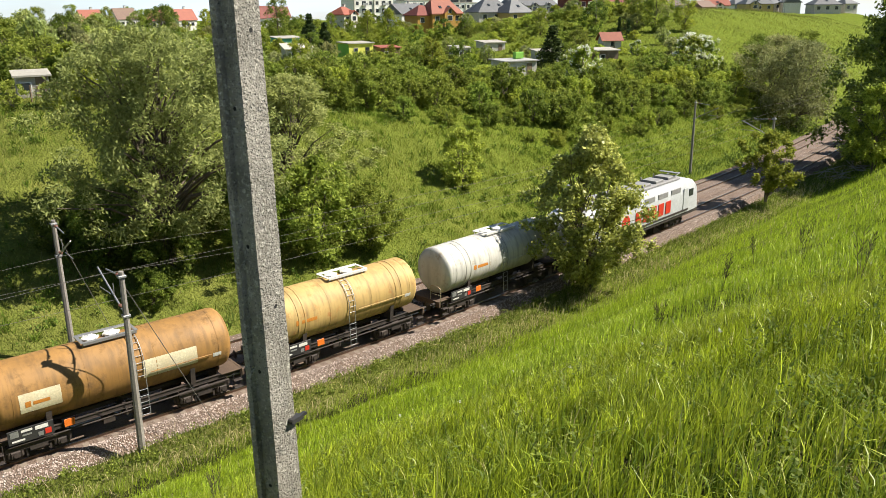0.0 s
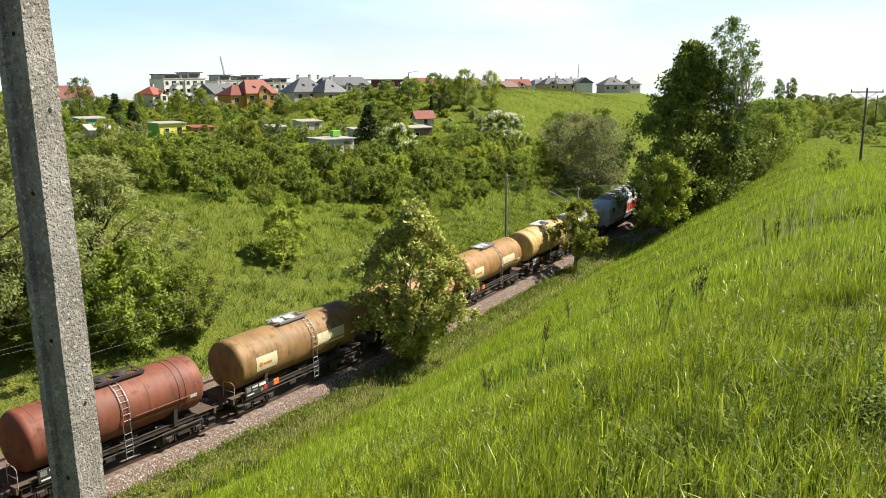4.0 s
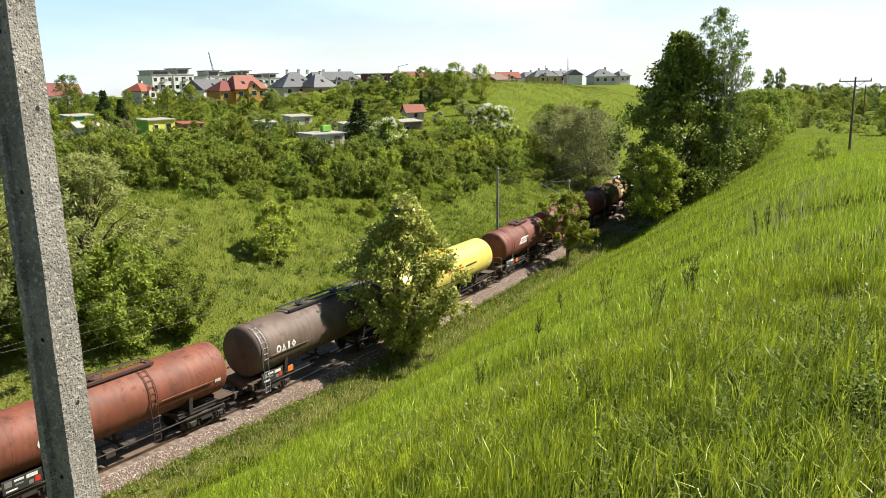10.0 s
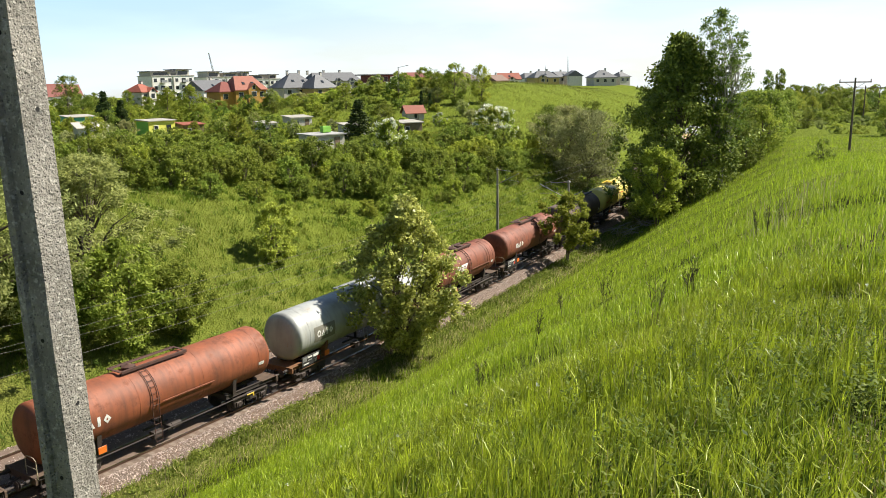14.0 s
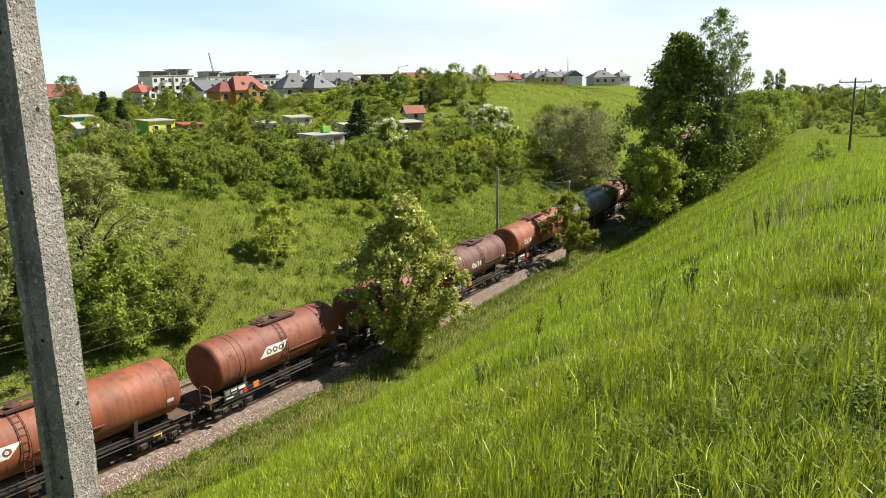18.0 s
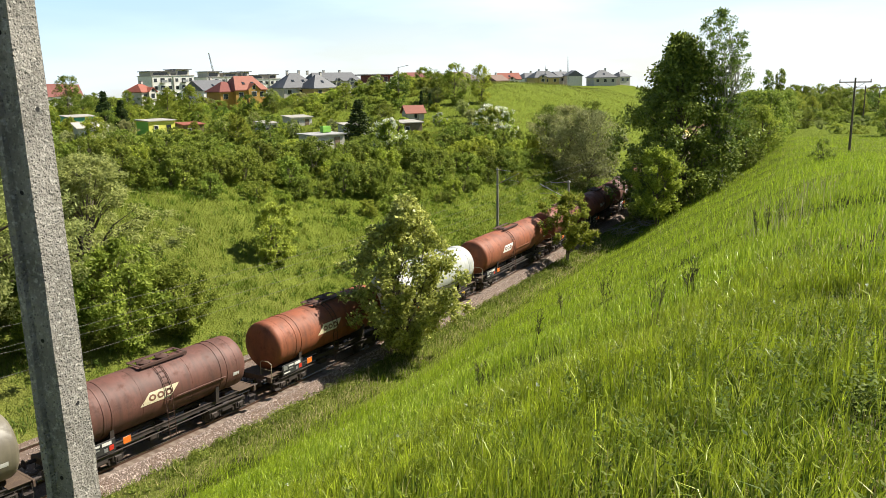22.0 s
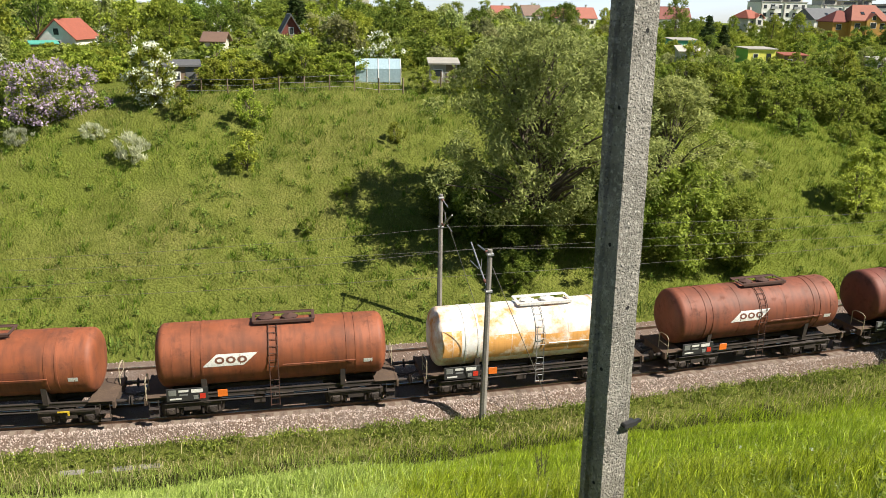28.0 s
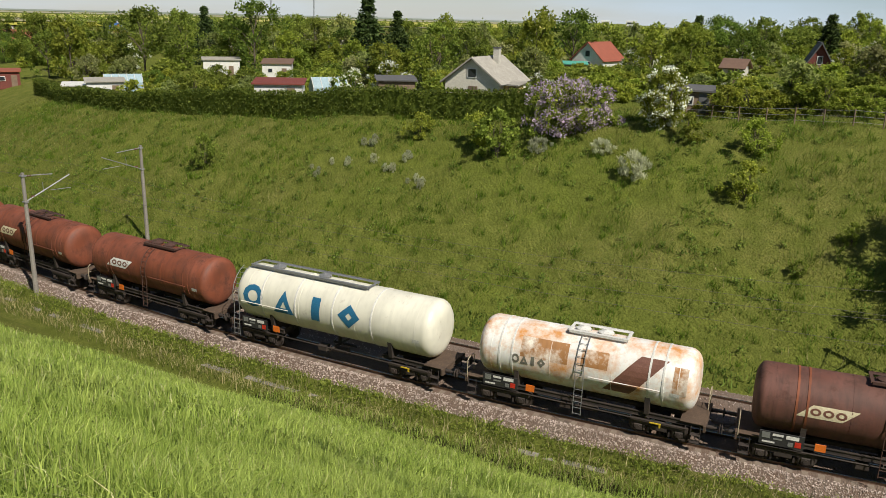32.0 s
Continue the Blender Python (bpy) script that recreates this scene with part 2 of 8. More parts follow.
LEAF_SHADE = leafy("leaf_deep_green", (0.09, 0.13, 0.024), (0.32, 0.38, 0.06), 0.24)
LEAF_YOUNG = leafy("leaf_young_green", (0.34, 0.38, 0.05), (0.85, 0.85, 0.15), 0.4)
NEEDLE = leafy("needles_dark", (0.025, 0.042, 0.012), (0.1, 0.14, 0.035), 0.1)
LILAC = leafy("lilac_blossom", (0.3, 0.22, 0.31), (0.62, 0.5, 0.6), 0.3)
BLOSSOM = leafy("white_blossom", (0.7, 0.7, 0.55), (0.92, 0.92, 0.84), 0.3)
GRASS = bladed("grass_blade", (0.045, 0.075, 0.004), (0.67, 0.78, 0.045), (0.66, 0.6, 0.26), 0.3, 0.36, 0.35, 0.04)
GRASS_MID = bladed("slope_grass_blade", (0.16, 0.25, 0.012), (0.6, 0.74, 0.05), (0.7, 0.66, 0.3), 0.36, 0.38, 0.35, 0.04)
# seeding grass, its colour lifted for the backlit sheen left of the tripod
GRASS_PALE = bladed("pale_sheen_grass_blade", (0.19, 0.29, 0.04), (0.7, 0.82, 0.2), (0.78, 0.72, 0.38), 0.4, 0.38, 0.35, 0.05)
GRASS_DEEP = leafy("grass_deep", (0.05, 0.085, 0.01), (0.18, 0.25, 0.02), 0.25)
GRASS_DRY = leafy("dry_stalk", (0.35, 0.3, 0.14), (0.6, 0.52, 0.27), 0.3)
GRASS_FAR = leafy("cutting_grass", (0.14, 0.165, 0.03), (0.43, 0.45, 0.095), 0.4)
GRASS_LUSH = leafy("lush_cutting_grass", (0.12, 0.165, 0.014), (0.3, 0.34, 0.04), 0.4)
WEED = leafy("broad_weed", (0.07, 0.11, 0.018), (0.27, 0.34, 0.06), 0.3, 0.6, 0.1)
HERB = leafy("herb_leaf", (0.05, 0.085, 0.01), (0.24, 0.3, 0.035), 0.3, 0.6, 0.12)
VERGE = leafy("verge_herb", (0.13, 0.17, 0.025), (0.46, 0.5, 0.09), 0.35)
DEAD_STEM = leafy("dead_stem", (0.26, 0.22, 0.12), (0.55, 0.47, 0.28), 0.2)
SILVER_HERB = leafy("silver_herb", (0.38, 0.4, 0.24), (0.72, 0.72, 0.52), 0.5)
STALK = leafy("dark_stalk", (0.06, 0.05, 0.035), (0.14, 0.11, 0.075), 0.1)


def make_thatch():
    """The ground between the blades: old straw, moss and soil, darkened for the shade in the gaps."""
    m = material("thatch", (0.1, 0.1, 0.04), 1.0)
    m.node_tree.nodes["Principled BSDF"].inputs["Specular IOR Level"].default_value = 0.03
    at = coords(m)
    mid, fine = grain(m, 1.3, at, 5), grain(m, 11.0, at, 6)
    c = blend(m, mid, (0.05, 0.065, 0.014), (0.09, 0.08, 0.034))
    c = blend(m, fine, c, (0.022, 0.026, 0.01))
    colour(m, c)
    bump(m, fine, 0.9, 0.08)
    return m


def make_rough_concrete():
    """Weathered concrete: pitted, with pale grit and darker stains."""
    m = material("weathered_concrete", (0.36, 0.34, 0.3), 0.93)
    at = coords(m)
    pits = node(m, "ShaderNodeTexVoronoi", Scale=34.0)
    link(m, at, pits.inputs["Vector"])
    hole = node(m, "ShaderNodeMapRange")
    hole.inputs[1].default_value, hole.inputs[2].default_value = 0.1, 0.32
    link(m, pits.outputs["Distance"], hole.inputs[0])
    c = blend(m, grain(m, 2.4, at, 4), (0.31, 0.285, 0.24), (0.18, 0.165, 0.135))
    c = blend(m, grain(m, 26.0, at, 7, 0.52, 0.66), c, (0.42, 0.395, 0.335))
    c = blend(m, grain(m, 9.0, at, 7, 0.56, 0.7), c, (0.16, 0.15, 0.13))
    c = blend(m, hole.outputs[0], (0.13, 0.12, 0.105), c)
    colour(m, c)
    rise = node(m, "ShaderNodeMath")
    rise.operation = "ADD"
    link(m, hole.outputs[0], rise.inputs[0])
    link(m, grain(m, 40.0, at, 6), rise.inputs[1])
    bump(m, rise.outputs[0], 0.9, 0.012)
    return m


STONE = leafy("loose_stone", (0.24, 0.19, 0.16), (0.6, 0.5, 0.44), 0.0, 0.9)
THATCH = make_thatch()
CONCRETE = make_rough_concrete()

# ---- mesh building ----
class Shape:
    """Vertices and faces gathered from simple forms, made into one mesh."""

    def __init__(self):
        self.v, self.f = [], []

    def add(self, vs, fs):
        k = len(self.v)
        self.v += [tuple(p) for p in vs]
        self.f += [tuple(k + i for i in f) for f in fs]
        return self

    def box(self, c, size, edge=0.0, turn=None):
        """A box with its long edges cut back."""
        x, y, z = (0.5 * s for s in size)
        e = min(edge, 0.45 * min(x, y, z) * 2)
        if e <= 0:
            vs = [(sx * x, sy * y, sz * z) for sx in (-1, 1) for sy in (-1, 1) for sz in (-1, 1)]
            fs = [(0, 1, 3, 2), (4, 6, 7, 5), (0, 4, 5, 1), (2, 3, 7, 6), (0, 2, 6, 4), (1, 5, 7, 3)]
        else:
            ring = [(-y + e, -z), (y - e, -z), (y, -z + e), (y, z - e), (y - e, z), (-y + e, z), (-y, z - e), (-y, -z + e)]
            vs = [(-x, a, b) for a, b in ring] + [(x, a, b) for a, b in ring]
            fs = [(i, i + 8, (i + 1) % 8 + 8, (i + 1) % 8) for i in range(8)] + [tuple(range(8)), tuple(range(15, 7, -1))]
        if turn is not None:
            vs = [turn @ Vector(p) for p in vs]
        return self.add([(p[0] + c[0], p[1] + c[1], p[2] + c[2]) for p in vs], fs)

    def rod(self, a, b, r, r2=None, seg=6, caps=True):
        a, b = Vector(a), Vector(b)
        q = (b - a).to_track_quat("Z", "Y").to_matrix()
        r2 = r if r2 is None else r2
        vs = []
        for p, rr in ((a, r), (b, r2)):
            vs += [p + q @ Vector((rr * math.cos(2 * math.pi * i / seg), rr * math.sin(2 * math.pi * i / seg), 0)) for i in range(seg)]
        fs = [(i, (i + 1) % seg, (i + 1) % seg + seg, i + seg) for i in range(seg)]
        if caps:
            fs += [tuple(range(seg - 1, -1, -1)), tuple(range(seg, 2 * seg))]
        return self.add(vs, fs)

    def tube(self, pts, r, seg=6):
        for a, b in zip(pts, pts[1:]):
            self.rod(a, b, r, seg=seg)
        return self

    def lathe(self, profile, seg=36, at=(0, 0, 0)):
        """Turned round the x axis: rows of (x, radius)."""
        vs, fs = [], []
        for x, r in profile:
            vs += [(at[0] + x, at[1] + r * math.sin(2 * math.pi * i / seg), at[2] + r * math.cos(2 * math.pi * i / seg)) for i in range(seg)]
        for k in range(len(profile) - 1):
            fs += [(k * seg + i, (k + 1) * seg + i, (k + 1) * seg + (i + 1) % seg, k * seg + (i + 1) % seg) for i in range(seg)]
        fs += [tuple(range(seg)), tuple(range(len(vs) - 1, len(vs) - 1 - seg, -1))]
        return self.add(vs, fs)

    def prism(self, outline, x0, x1):
        """An outline in y, z drawn out along x."""
        n = len(outline)
        vs = [(x0, a, b) for a, b in outline] + [(x1, a, b) for a, b in outline]
        return self.add(vs, [(i, (i + 1) % n, (i + 1) % n + n, i + n) for i in range(n)] + [tuple(range(n - 1, -1, -1)), tuple(range(n, 2 * n))])

    def slab(self, corners, thick):
        """A flat sheet through corners, with thickness along its normal."""
        c = [Vector(p) for p in corners]
        nrm = (c[1] - c[0]).cross(c[2] - c[0]).normalized() * thick
        n = len(c)
        vs = c + [p + nrm for p in c]
        return self.add(vs, [tuple(range(n - 1, -1, -1)), tuple(range(n, 2 * n))] + [(i, (i + 1) % n, (i + 1) % n + n, i + n) for i in range(n)])

    def mesh(self, name, mat, smooth=False):
        me = bpy.data.meshes.new(name)
        me.from_pydata(self.v, [], self.f)
        me.materials.append(mat)
        if smooth:
            me.polygons.foreach_set("use_smooth", [True] * len(me.polygons))
            me.set_sharp_from_angle(angle=radians(38))
        me.update()
        return me


def part(name, shape, mat, parent=None, label="", smooth=False):
    """One mesh object under a thing or a part."""
    me = shape if isinstance(shape, bpy.types.Mesh) else shape.mesh(name, mat, smooth)
    ob = new(name, me)
    if parent is not None:
        ob.parent = parent
    return tagged(ob, label)


def cloud(name, verts, quads, mat):
    """A mesh from arrays: many leaves or blades."""
    me = bpy.data.meshes.new(name)
    k = quads.shape[1]
    me.vertices.add(len(verts))
    me.vertices.foreach_set("co", verts.astype(np.float32).ravel())
    me.loops.add(quads.size)
    me.loops.foreach_set("vertex_index", quads.astype(np.int32).ravel())
    me.polygons.add(len(quads))
    me.polygons.foreach_set("loop_start", np.arange(0, quads.size, k, dtype=np.int32))
    me.update(calc_edges=True)
    me.materials.append(mat)
    return me


# ---- the line: an arc, as (s along it, n to its far side) ----
HEAD, BEND, BEND2, SHIFT = radians(52.36), 0.003857, -0.00001015, 3.77
S_TAB = np.arange(-600, 601, 1.0)
s_in = np.clip(S_TAB, -110, 170)
H_TAB = HEAD + BEND * s_in + BEND2 * s_in ** 2 - 0.055 * np.clip((s_in - 40) / 35, 0, 1)
step = 0.5 * (H_TAB[1:] + H_TAB[:-1])
X_TAB = np.concatenate([[0], np.cumsum(np.cos(step))])
Y_TAB = np.concatenate([[0], np.cumsum(np.sin(step))])
X_TAB += -24 - SHIFT * math.sin(radians(52)) - X_TAB[600]
Y_TAB += 20 + SHIFT * math.cos(radians(52)) - Y_TAB[600]


def line(s, n=0.0):
    """The place at s metres along the near track, n metres to its far side, and the heading."""
    h = float(np.interp(s, S_TAB, H_TAB))
    return float(np.interp(s, S_TAB, X_TAB)) - n * math.sin(h), float(np.interp(s, S_TAB, Y_TAB)) + n * math.cos(h), h


def along(x, y):
    """s and n of places in the plan."""
    x, y = np.atleast_1d(np.asarray(x, float)), np.atleast_1d(np.asarray(y, float))
    s, n = np.empty_like(x), np.empty_like(x)
    for k in range(0, len(x), 4000):
        a, b = x[k:k + 4000, None], y[k:k + 4000, None]
        i = ((X_TAB[::3] - a) ** 2 + (Y_TAB[::3] - b) ** 2).argmin(1) * 3
        dx, dy, h = a[:, 0] - X_TAB[i], b[:, 0] - Y_TAB[i], H_TAB[i]
        s[k:k + 4000] = S_TAB[i] + dx * np.cos(h) + dy * np.sin(h)
        n[k:k + 4000] = -dx * np.sin(h) + dy * np.cos(h)
    return s, n


def ease(x, a, b):
    t = np.clip((x - a) / (b - a), 0, 1)
    return t * t * (3 - 2 * t)


def softmin(a, b, k):
    d = np.clip(0.5 + 0.5 * (b - a) / k, 0, 1)
    return b * (1 - d) + a * d - k * d * (1 - d)


def lumps(x, y):
    return (0.22 * np.sin(0.31 * x + 0.17 * y + 1) * np.sin(0.23 * y - 0.11 * x) + 0.12 * np.sin(0.83 * x + 0.4) * np.sin(0.71 * y + 0.37 * x)
            + 0.06 * np.sin(1.9 * x - 1.1 * y) * np.sin(1.7 * y + 0.6 * x))


def height(x, y):
    """The ground's height: a cutting with a grass slope on either side."""
    x, y = np.atleast_1d(np.asarray(x, float)), np.atleast_1d(np.asarray(y, float))
    s, n = along(x, y)
    # the side on which the tripod stands falls away along the line
    yaw = np.degrees(np.arctan2(-x, y))
    top_near = 16.35 - 0.088 * np.clip(s, 0, 92) - 0.02 * np.clip(s - 92, 0, 200) + 0.02 * np.clip(-34 - n, 0, 60) * (s < 60)
    near = softmin(-0.35 + 0.6 * np.clip(-6.2 - n, 0, 400), top_near, 1.6)
    top_far = 11.0 - 3.2 * ease(s, 20, 80) - 4.8 * ease(-s, -10, 120) + 0.01 * np.clip(n - 34, 0, 260)
    hill = 7.2 * ease(s, 110, 200) * ease(n, 12, 50) * (1 - ease(n, 65, 120)) * (1 - 0.5 * ease(s, 220, 330))
    far = softmin(-0.35 + (0.47 - 0.03 * ease(s, 20, 80)) * np.clip(n - 9.3, 0, 400), top_far + hill, 3.0)
    z = np.where(n < 1.5, near, far)
    bed = (n > -6.2) & (n < 9.3)
    z = np.where(bed, -0.75 + 0.4 * np.where(n < 1.5, ease(-n, 1.5, 3.0), ease(n, 6.4, 8.6)), z)
    d = np.hypot(x, y)
    z = z + np.where(bed, 0.15, 1.0) * lumps(x, y) * ease(d, 2, 12)
    # beyond the town the land falls away into a valley; along the line it lies flat to the horizon
    falls = (1 - ease(yaw, 48, 62)) * (yaw > -120)
    return z * (1 - ease(d, 500, 1500)) - 2 * ease(d, 500, 1500) - falls * 0.05 * np.clip(d - 420, 0, 5000)


def ground_z(x, y):
    return float(height(x, y)[0])


def spot(s, n, dz=0.0):
    """A place on the ground beside the line."""
    x, y, _ = line(s, n)
    return x, y, ground_z(x, y) + dz


def away(yaw, d, dz=0.0):
    """A place on the ground, yaw degrees to the left of +y and d metres off the tripod."""
    x, y = -d * math.sin(radians(yaw)), d * math.cos(radians(yaw))
    return x, y, ground_z(x, y) + dz


def place(ob, p, turn=0.0, size=1.0):
    ob.matrix_basis = Matrix.LocRotScale(p, Euler((0, 0, radians(turn))), (size, size, size) if isinstance(size, (int, float)) else size)
    return ob

# ---- ground: one sheet to the horizon ----
def axis(lo, hi, fine, limit):
    a = list(np.arange(lo, hi + 0.01, fine))
    stepsize = fine
    while a[-1] < limit:
        stepsize *= 1.16
        a.append(a[-1] + stepsize)
    stepsize = fine
    while a[0] > -limit:
        stepsize *= 1.16
        a.insert(0, a[0] - stepsize)
    return np.array(a)


gx, gy = axis(-110, 90, 1.0, 4800), axis(-30, 190, 1.0, 4800)
mx, my = np.meshgrid(gx, gy)
mz = height(mx.ravel(), my.ravel())
gi = np.arange(mx.size).reshape(mx.shape)
quads = np.stack([gi[:-1, :-1].ravel(), gi[:-1, 1:].ravel(), gi[1:, 1:].ravel(), gi[1:, :-1].ravel()], 1)
ground = tagged(new("ground", cloud("ground", np.stack([mx.ravel(), my.ravel(), mz], 1), quads, GROUND)), "grassy cutting and gently rolling green land", "ground", kind="structure")
ground.data.polygons.foreach_set("use_smooth", [True] * len(quads))
ground.data.materials.append(THATCH)
mid_x, mid_y = mx.ravel()[quads].mean(1), my.ravel()[quads].mean(1)
mid_n = along(mid_x, mid_y)[1]
ground.data.polygons.foreach_set("material_index", ((mid_n < -5.0) & (np.hypot(mid_x, mid_y) < 38)).astype(np.int32))


# ---- two tracks ----
def ribbon(profile, s0, s1, stepsize, n_mid):
    """A cross-section of (n, z) carried along the line."""
    shape = Shape()
    k = len(profile)
    rows = np.arange(s0, s1 + 0.01, stepsize)
    for s in rows:
        x, y, h = line(s)
        for n, z in profile:
            shape.v.append((x - (n_mid + n) * math.sin(h), y + (n_mid + n) * math.cos(h), z))
    for i in range(len(rows) - 1):
        for j in range(k):
            j2 = (j + 1) % k
            shape.f.append((i * k + j, i * k + j2, (i + 1) * k + j2, (i + 1) * k + j))
    return shape


bed = ribbon([(-2.2, -1.0), (-2.0, -0.6), (-1.5, -0.13), (1.6, -0.13), (2.0, -0.22), (2.4, -0.13), (5.75, -0.13), (6.7, -0.62), (6.9, -1.0)], -130, 200, 2.0, 0)
tagged(part("ballast", bed, STONES), "pinkish grey crushed stone ballast under both tracks", "ballast", kind="structure")


def loose_stones():
    """Broken stone lying on the ballast, thickest where the line passes the tripod."""
    rng = np.random.default_rng(17)
    count = 26000
    s = np.clip(rng.normal(0, 42, count), -100, 110)
    lane = rng.random(count)
    n = np.where(lane < 0.8, rng.uniform(-2.3, -1.25, count), np.where(lane < 0.9, rng.uniform(1.3, 2.8, count), np.where(lane < 0.94, rng.uniform(3.3, 4.7, count), rng.uniform(5.3, 6.6, count))))
    top = np.interp(n, [-2.3, -2.0, -1.5, 1.6, 2.0, 2.4, 5.75, 6.7], [-0.7, -0.6, -0.13, -0.13, -0.22, -0.13, -0.13, -0.62])
    h = np.interp(s, S_TAB, H_TAB)
    c = np.stack([np.interp(s, S_TAB, X_TAB) - n * np.sin(h), np.interp(s, S_TAB, Y_TAB) + n * np.cos(h), top + 0.015], 1)
    r = rng.uniform(0.025, 0.06, count)
    dirs = np.array([(1, 0, 0), (-1, 0, 0), (0, 1, 0), (0, -1, 0), (0, 0, 1), (0, 0, -1)], float)
    turn = rng.uniform(0, 6.28, count)
    v = dirs[None] * rng.uniform(0.6, 1.3, (count, 6, 1)) + rng.normal(0, 0.2, (count, 6, 3))
    x, y = v[:, :, 0].copy(), v[:, :, 1].copy()
    v[:, :, 0], v[:, :, 1] = x * np.cos(turn)[:, None] - y * np.sin(turn)[:, None], x * np.sin(turn)[:, None] + y * np.cos(turn)[:, None]
    v = c[:, None] + v * r[:, None, None]
    f = np.array([(0, 2, 4), (2, 1, 4), (1, 3, 4), (3, 0, 4), (2, 0, 5), (1, 2, 5), (3, 1, 5), (0, 3, 5)])
    f = (np.arange(count)[:, None, None] * 6 + f[None]).reshape(-1, 3)
    tagged(new("loose_stones", cloud("loose_stones", v.reshape(-1, 3), f, STONE)), "loose broken pinkish grey stones on the ballast", "stones", kind="stuff")


loose_stones()


def sleeper_mesh():
    sh = Shape()
    sh.prism([(-1.28, -0.24), (1.28, -0.24), (1.25, -0.06), (0.9, -0.06), (0.55, -0.1), (-0.55, -0.1), (-0.9, -0.06), (-1.25, -0.06)], -0.13, 0.13)
    return sh.mesh("sleeper", SLEEPER)


SLEEPER_MESH = sleeper_mesh()


def track(name, n_mid, label):
    base = tagged(new(name), label, "railway track", kind="structure")
    for side in (-0.75, 0.75):
        web = [(side - 0.07, -0.06), (side + 0.07, -0.06), (side + 0.015, -0.03), (side + 0.015, 0.09), (side + 0.036, 0.1), (side + 0.036, 0.135), (side - 0.036, 0.135), (side - 0.036, 0.1), (side - 0.015, 0.09), (side - 0.015, -0.03)]
        part("rail", ribbon([(a, b - 0.135) for a, b in web], -130, 200, 2.0, n_mid), STEEL, base)
        part("rail_head", ribbon([(side - 0.033, 0.0), (side - 0.033, 0.003), (side + 0.033, 0.003), (side + 0.033, 0.0)], -130, 200, 2.0, n_mid), RAIL_TOP, base, "bright worn running surface")
    rest = Shape()
    for k, s in enumerate(np.arange(-128, 198, 0.62)):
        x, y, h = line(s, n_mid)
        m = Matrix.Translation((x, y, -0.065)) @ Matrix.Rotation(h + random.uniform(-0.01, 0.01), 4, "Z")
        if -42 < s < 60:
            ob = part("sleeper", SLEEPER_MESH, SLEEPER, base)
            ob.matrix_basis = m
        else:
            rest.add([m @ v.co for v in SLEEPER_MESH.vertices], [tuple(p.vertices) for p in SLEEPER_MESH.polygons])
    tagged(part("far_sleepers", rest, SLEEPER, base), kind="stuff")
    return base


def cable_trough():
    """A concrete trough with loose lids along the verge, half grown over."""
    base = tagged(new("cable_trough"), "grey concrete cable trough half hidden in the weeds", "cable trough", kind="structure")
    part("channel", ribbon([(-0.17, -0.6), (-0.17, -0.37), (0.17, -0.37), (0.17, -0.6)], -46, -6, 2.0, -4.2), MAST, base)
    lid = Shape().box((0, 0, 0), (0.96, 0.38, 0.06), 0.012).mesh("lid", MAST)
    for k in range(40):
        x, y, h = line(-45.5 + k, -4.2)
        ob = part("lid", lid, MAST, base)
        ob.matrix_basis = Matrix.Translation((x, y, -0.39 + random.uniform(-0.03, 0.02))) @ Matrix.Rotation(h + random.uniform(-0.03, 0.03), 4, "Z")


cable_trough()
track("track_near", 0.0, "rusty rails on concrete sleepers, the train's track")
track("track_far", 4.0, "empty rusty rails on concrete sleepers in pinkish ballast")


# ---- the train ----
SPEED = 11.56
TRAIN = []


def rail_pose(s):
    x, y, h = line(s)
    return Matrix.Translation((x, y, 0.0)) @ Matrix.Rotation(h, 4, "Z")


def wheelset_mesh():
    sh = Shape()
    for side in (-0.75, 0.75):
        o = math.copysign(1, side)
        prof = [(side - 0.07 * o, 0.1), (side - 0.07 * o, 0.49), (side - 0.04 * o, 0.49), (side - 0.03 * o, 0.46), (side + 0.07 * o, 0.455), (side + 0.07 * o, 0.38), (side + 0.03 * o, 0.34), (side + 0.03 * o, 0.14), (side + 0.09 * o, 0.12), (side + 0.09 * o, 0.05)]
        one = Shape().lathe(prof, 20)
        sh.add([(-y, x, z + 0.46) for x, y, z in one.v], one.f)
    axle = Shape().lathe([(-1.05, 0.06), (-0.7, 0.08), (0.7, 0.08), (1.05, 0.06)], 10)
    sh.add([(-y, x, z + 0.46) for x, y, z in axle.v], axle.f)
    return sh.mesh("wheelset", DARK_METAL, True)


def bogie_side_mesh():
    sh = Shape()
    sh.prism([(-1.12, 0.62), (-0.95, 0.62), (-0.95, 0.86), (-1.12, 0.86)], -1.25, 1.25)
    for x in (-0.9, 0.9):
        sh.box((x, -1.06, 0.47), (0.34, 0.2, 0.3), 0.04)
        for dx in (-0.24, 0.24):
            sh.rod((x + dx, -1.04, 0.36), (x + dx, -1.04, 0.66), 0.075, seg=8)
        sh.rod((x, -1.2, 0.46), (x, -1.1, 0.46), 0.1, seg=10)
    sh.box((0, -1.05, 0.6), (0.7, 0.16, 0.34), 0.05)
    sh.box((0.45, -1.0, 0.38), (0.08, 0.1, 0.3), 0.02)
    sh.box((-0.45, -1.0, 0.38), (0.08, 0.1, 0.3), 0.02)
    return sh.mesh("side_frame", DARK_METAL)


def bolster_mesh():
    sh = Shape()
    sh.box((0, 0, 0.78), (0.45, 2.1, 0.22), 0.04)
    sh.box((0, 0, 0.92), (0.7, 0.7, 0.14), 0.04)
    return sh.mesh("bogie", DARK_METAL)


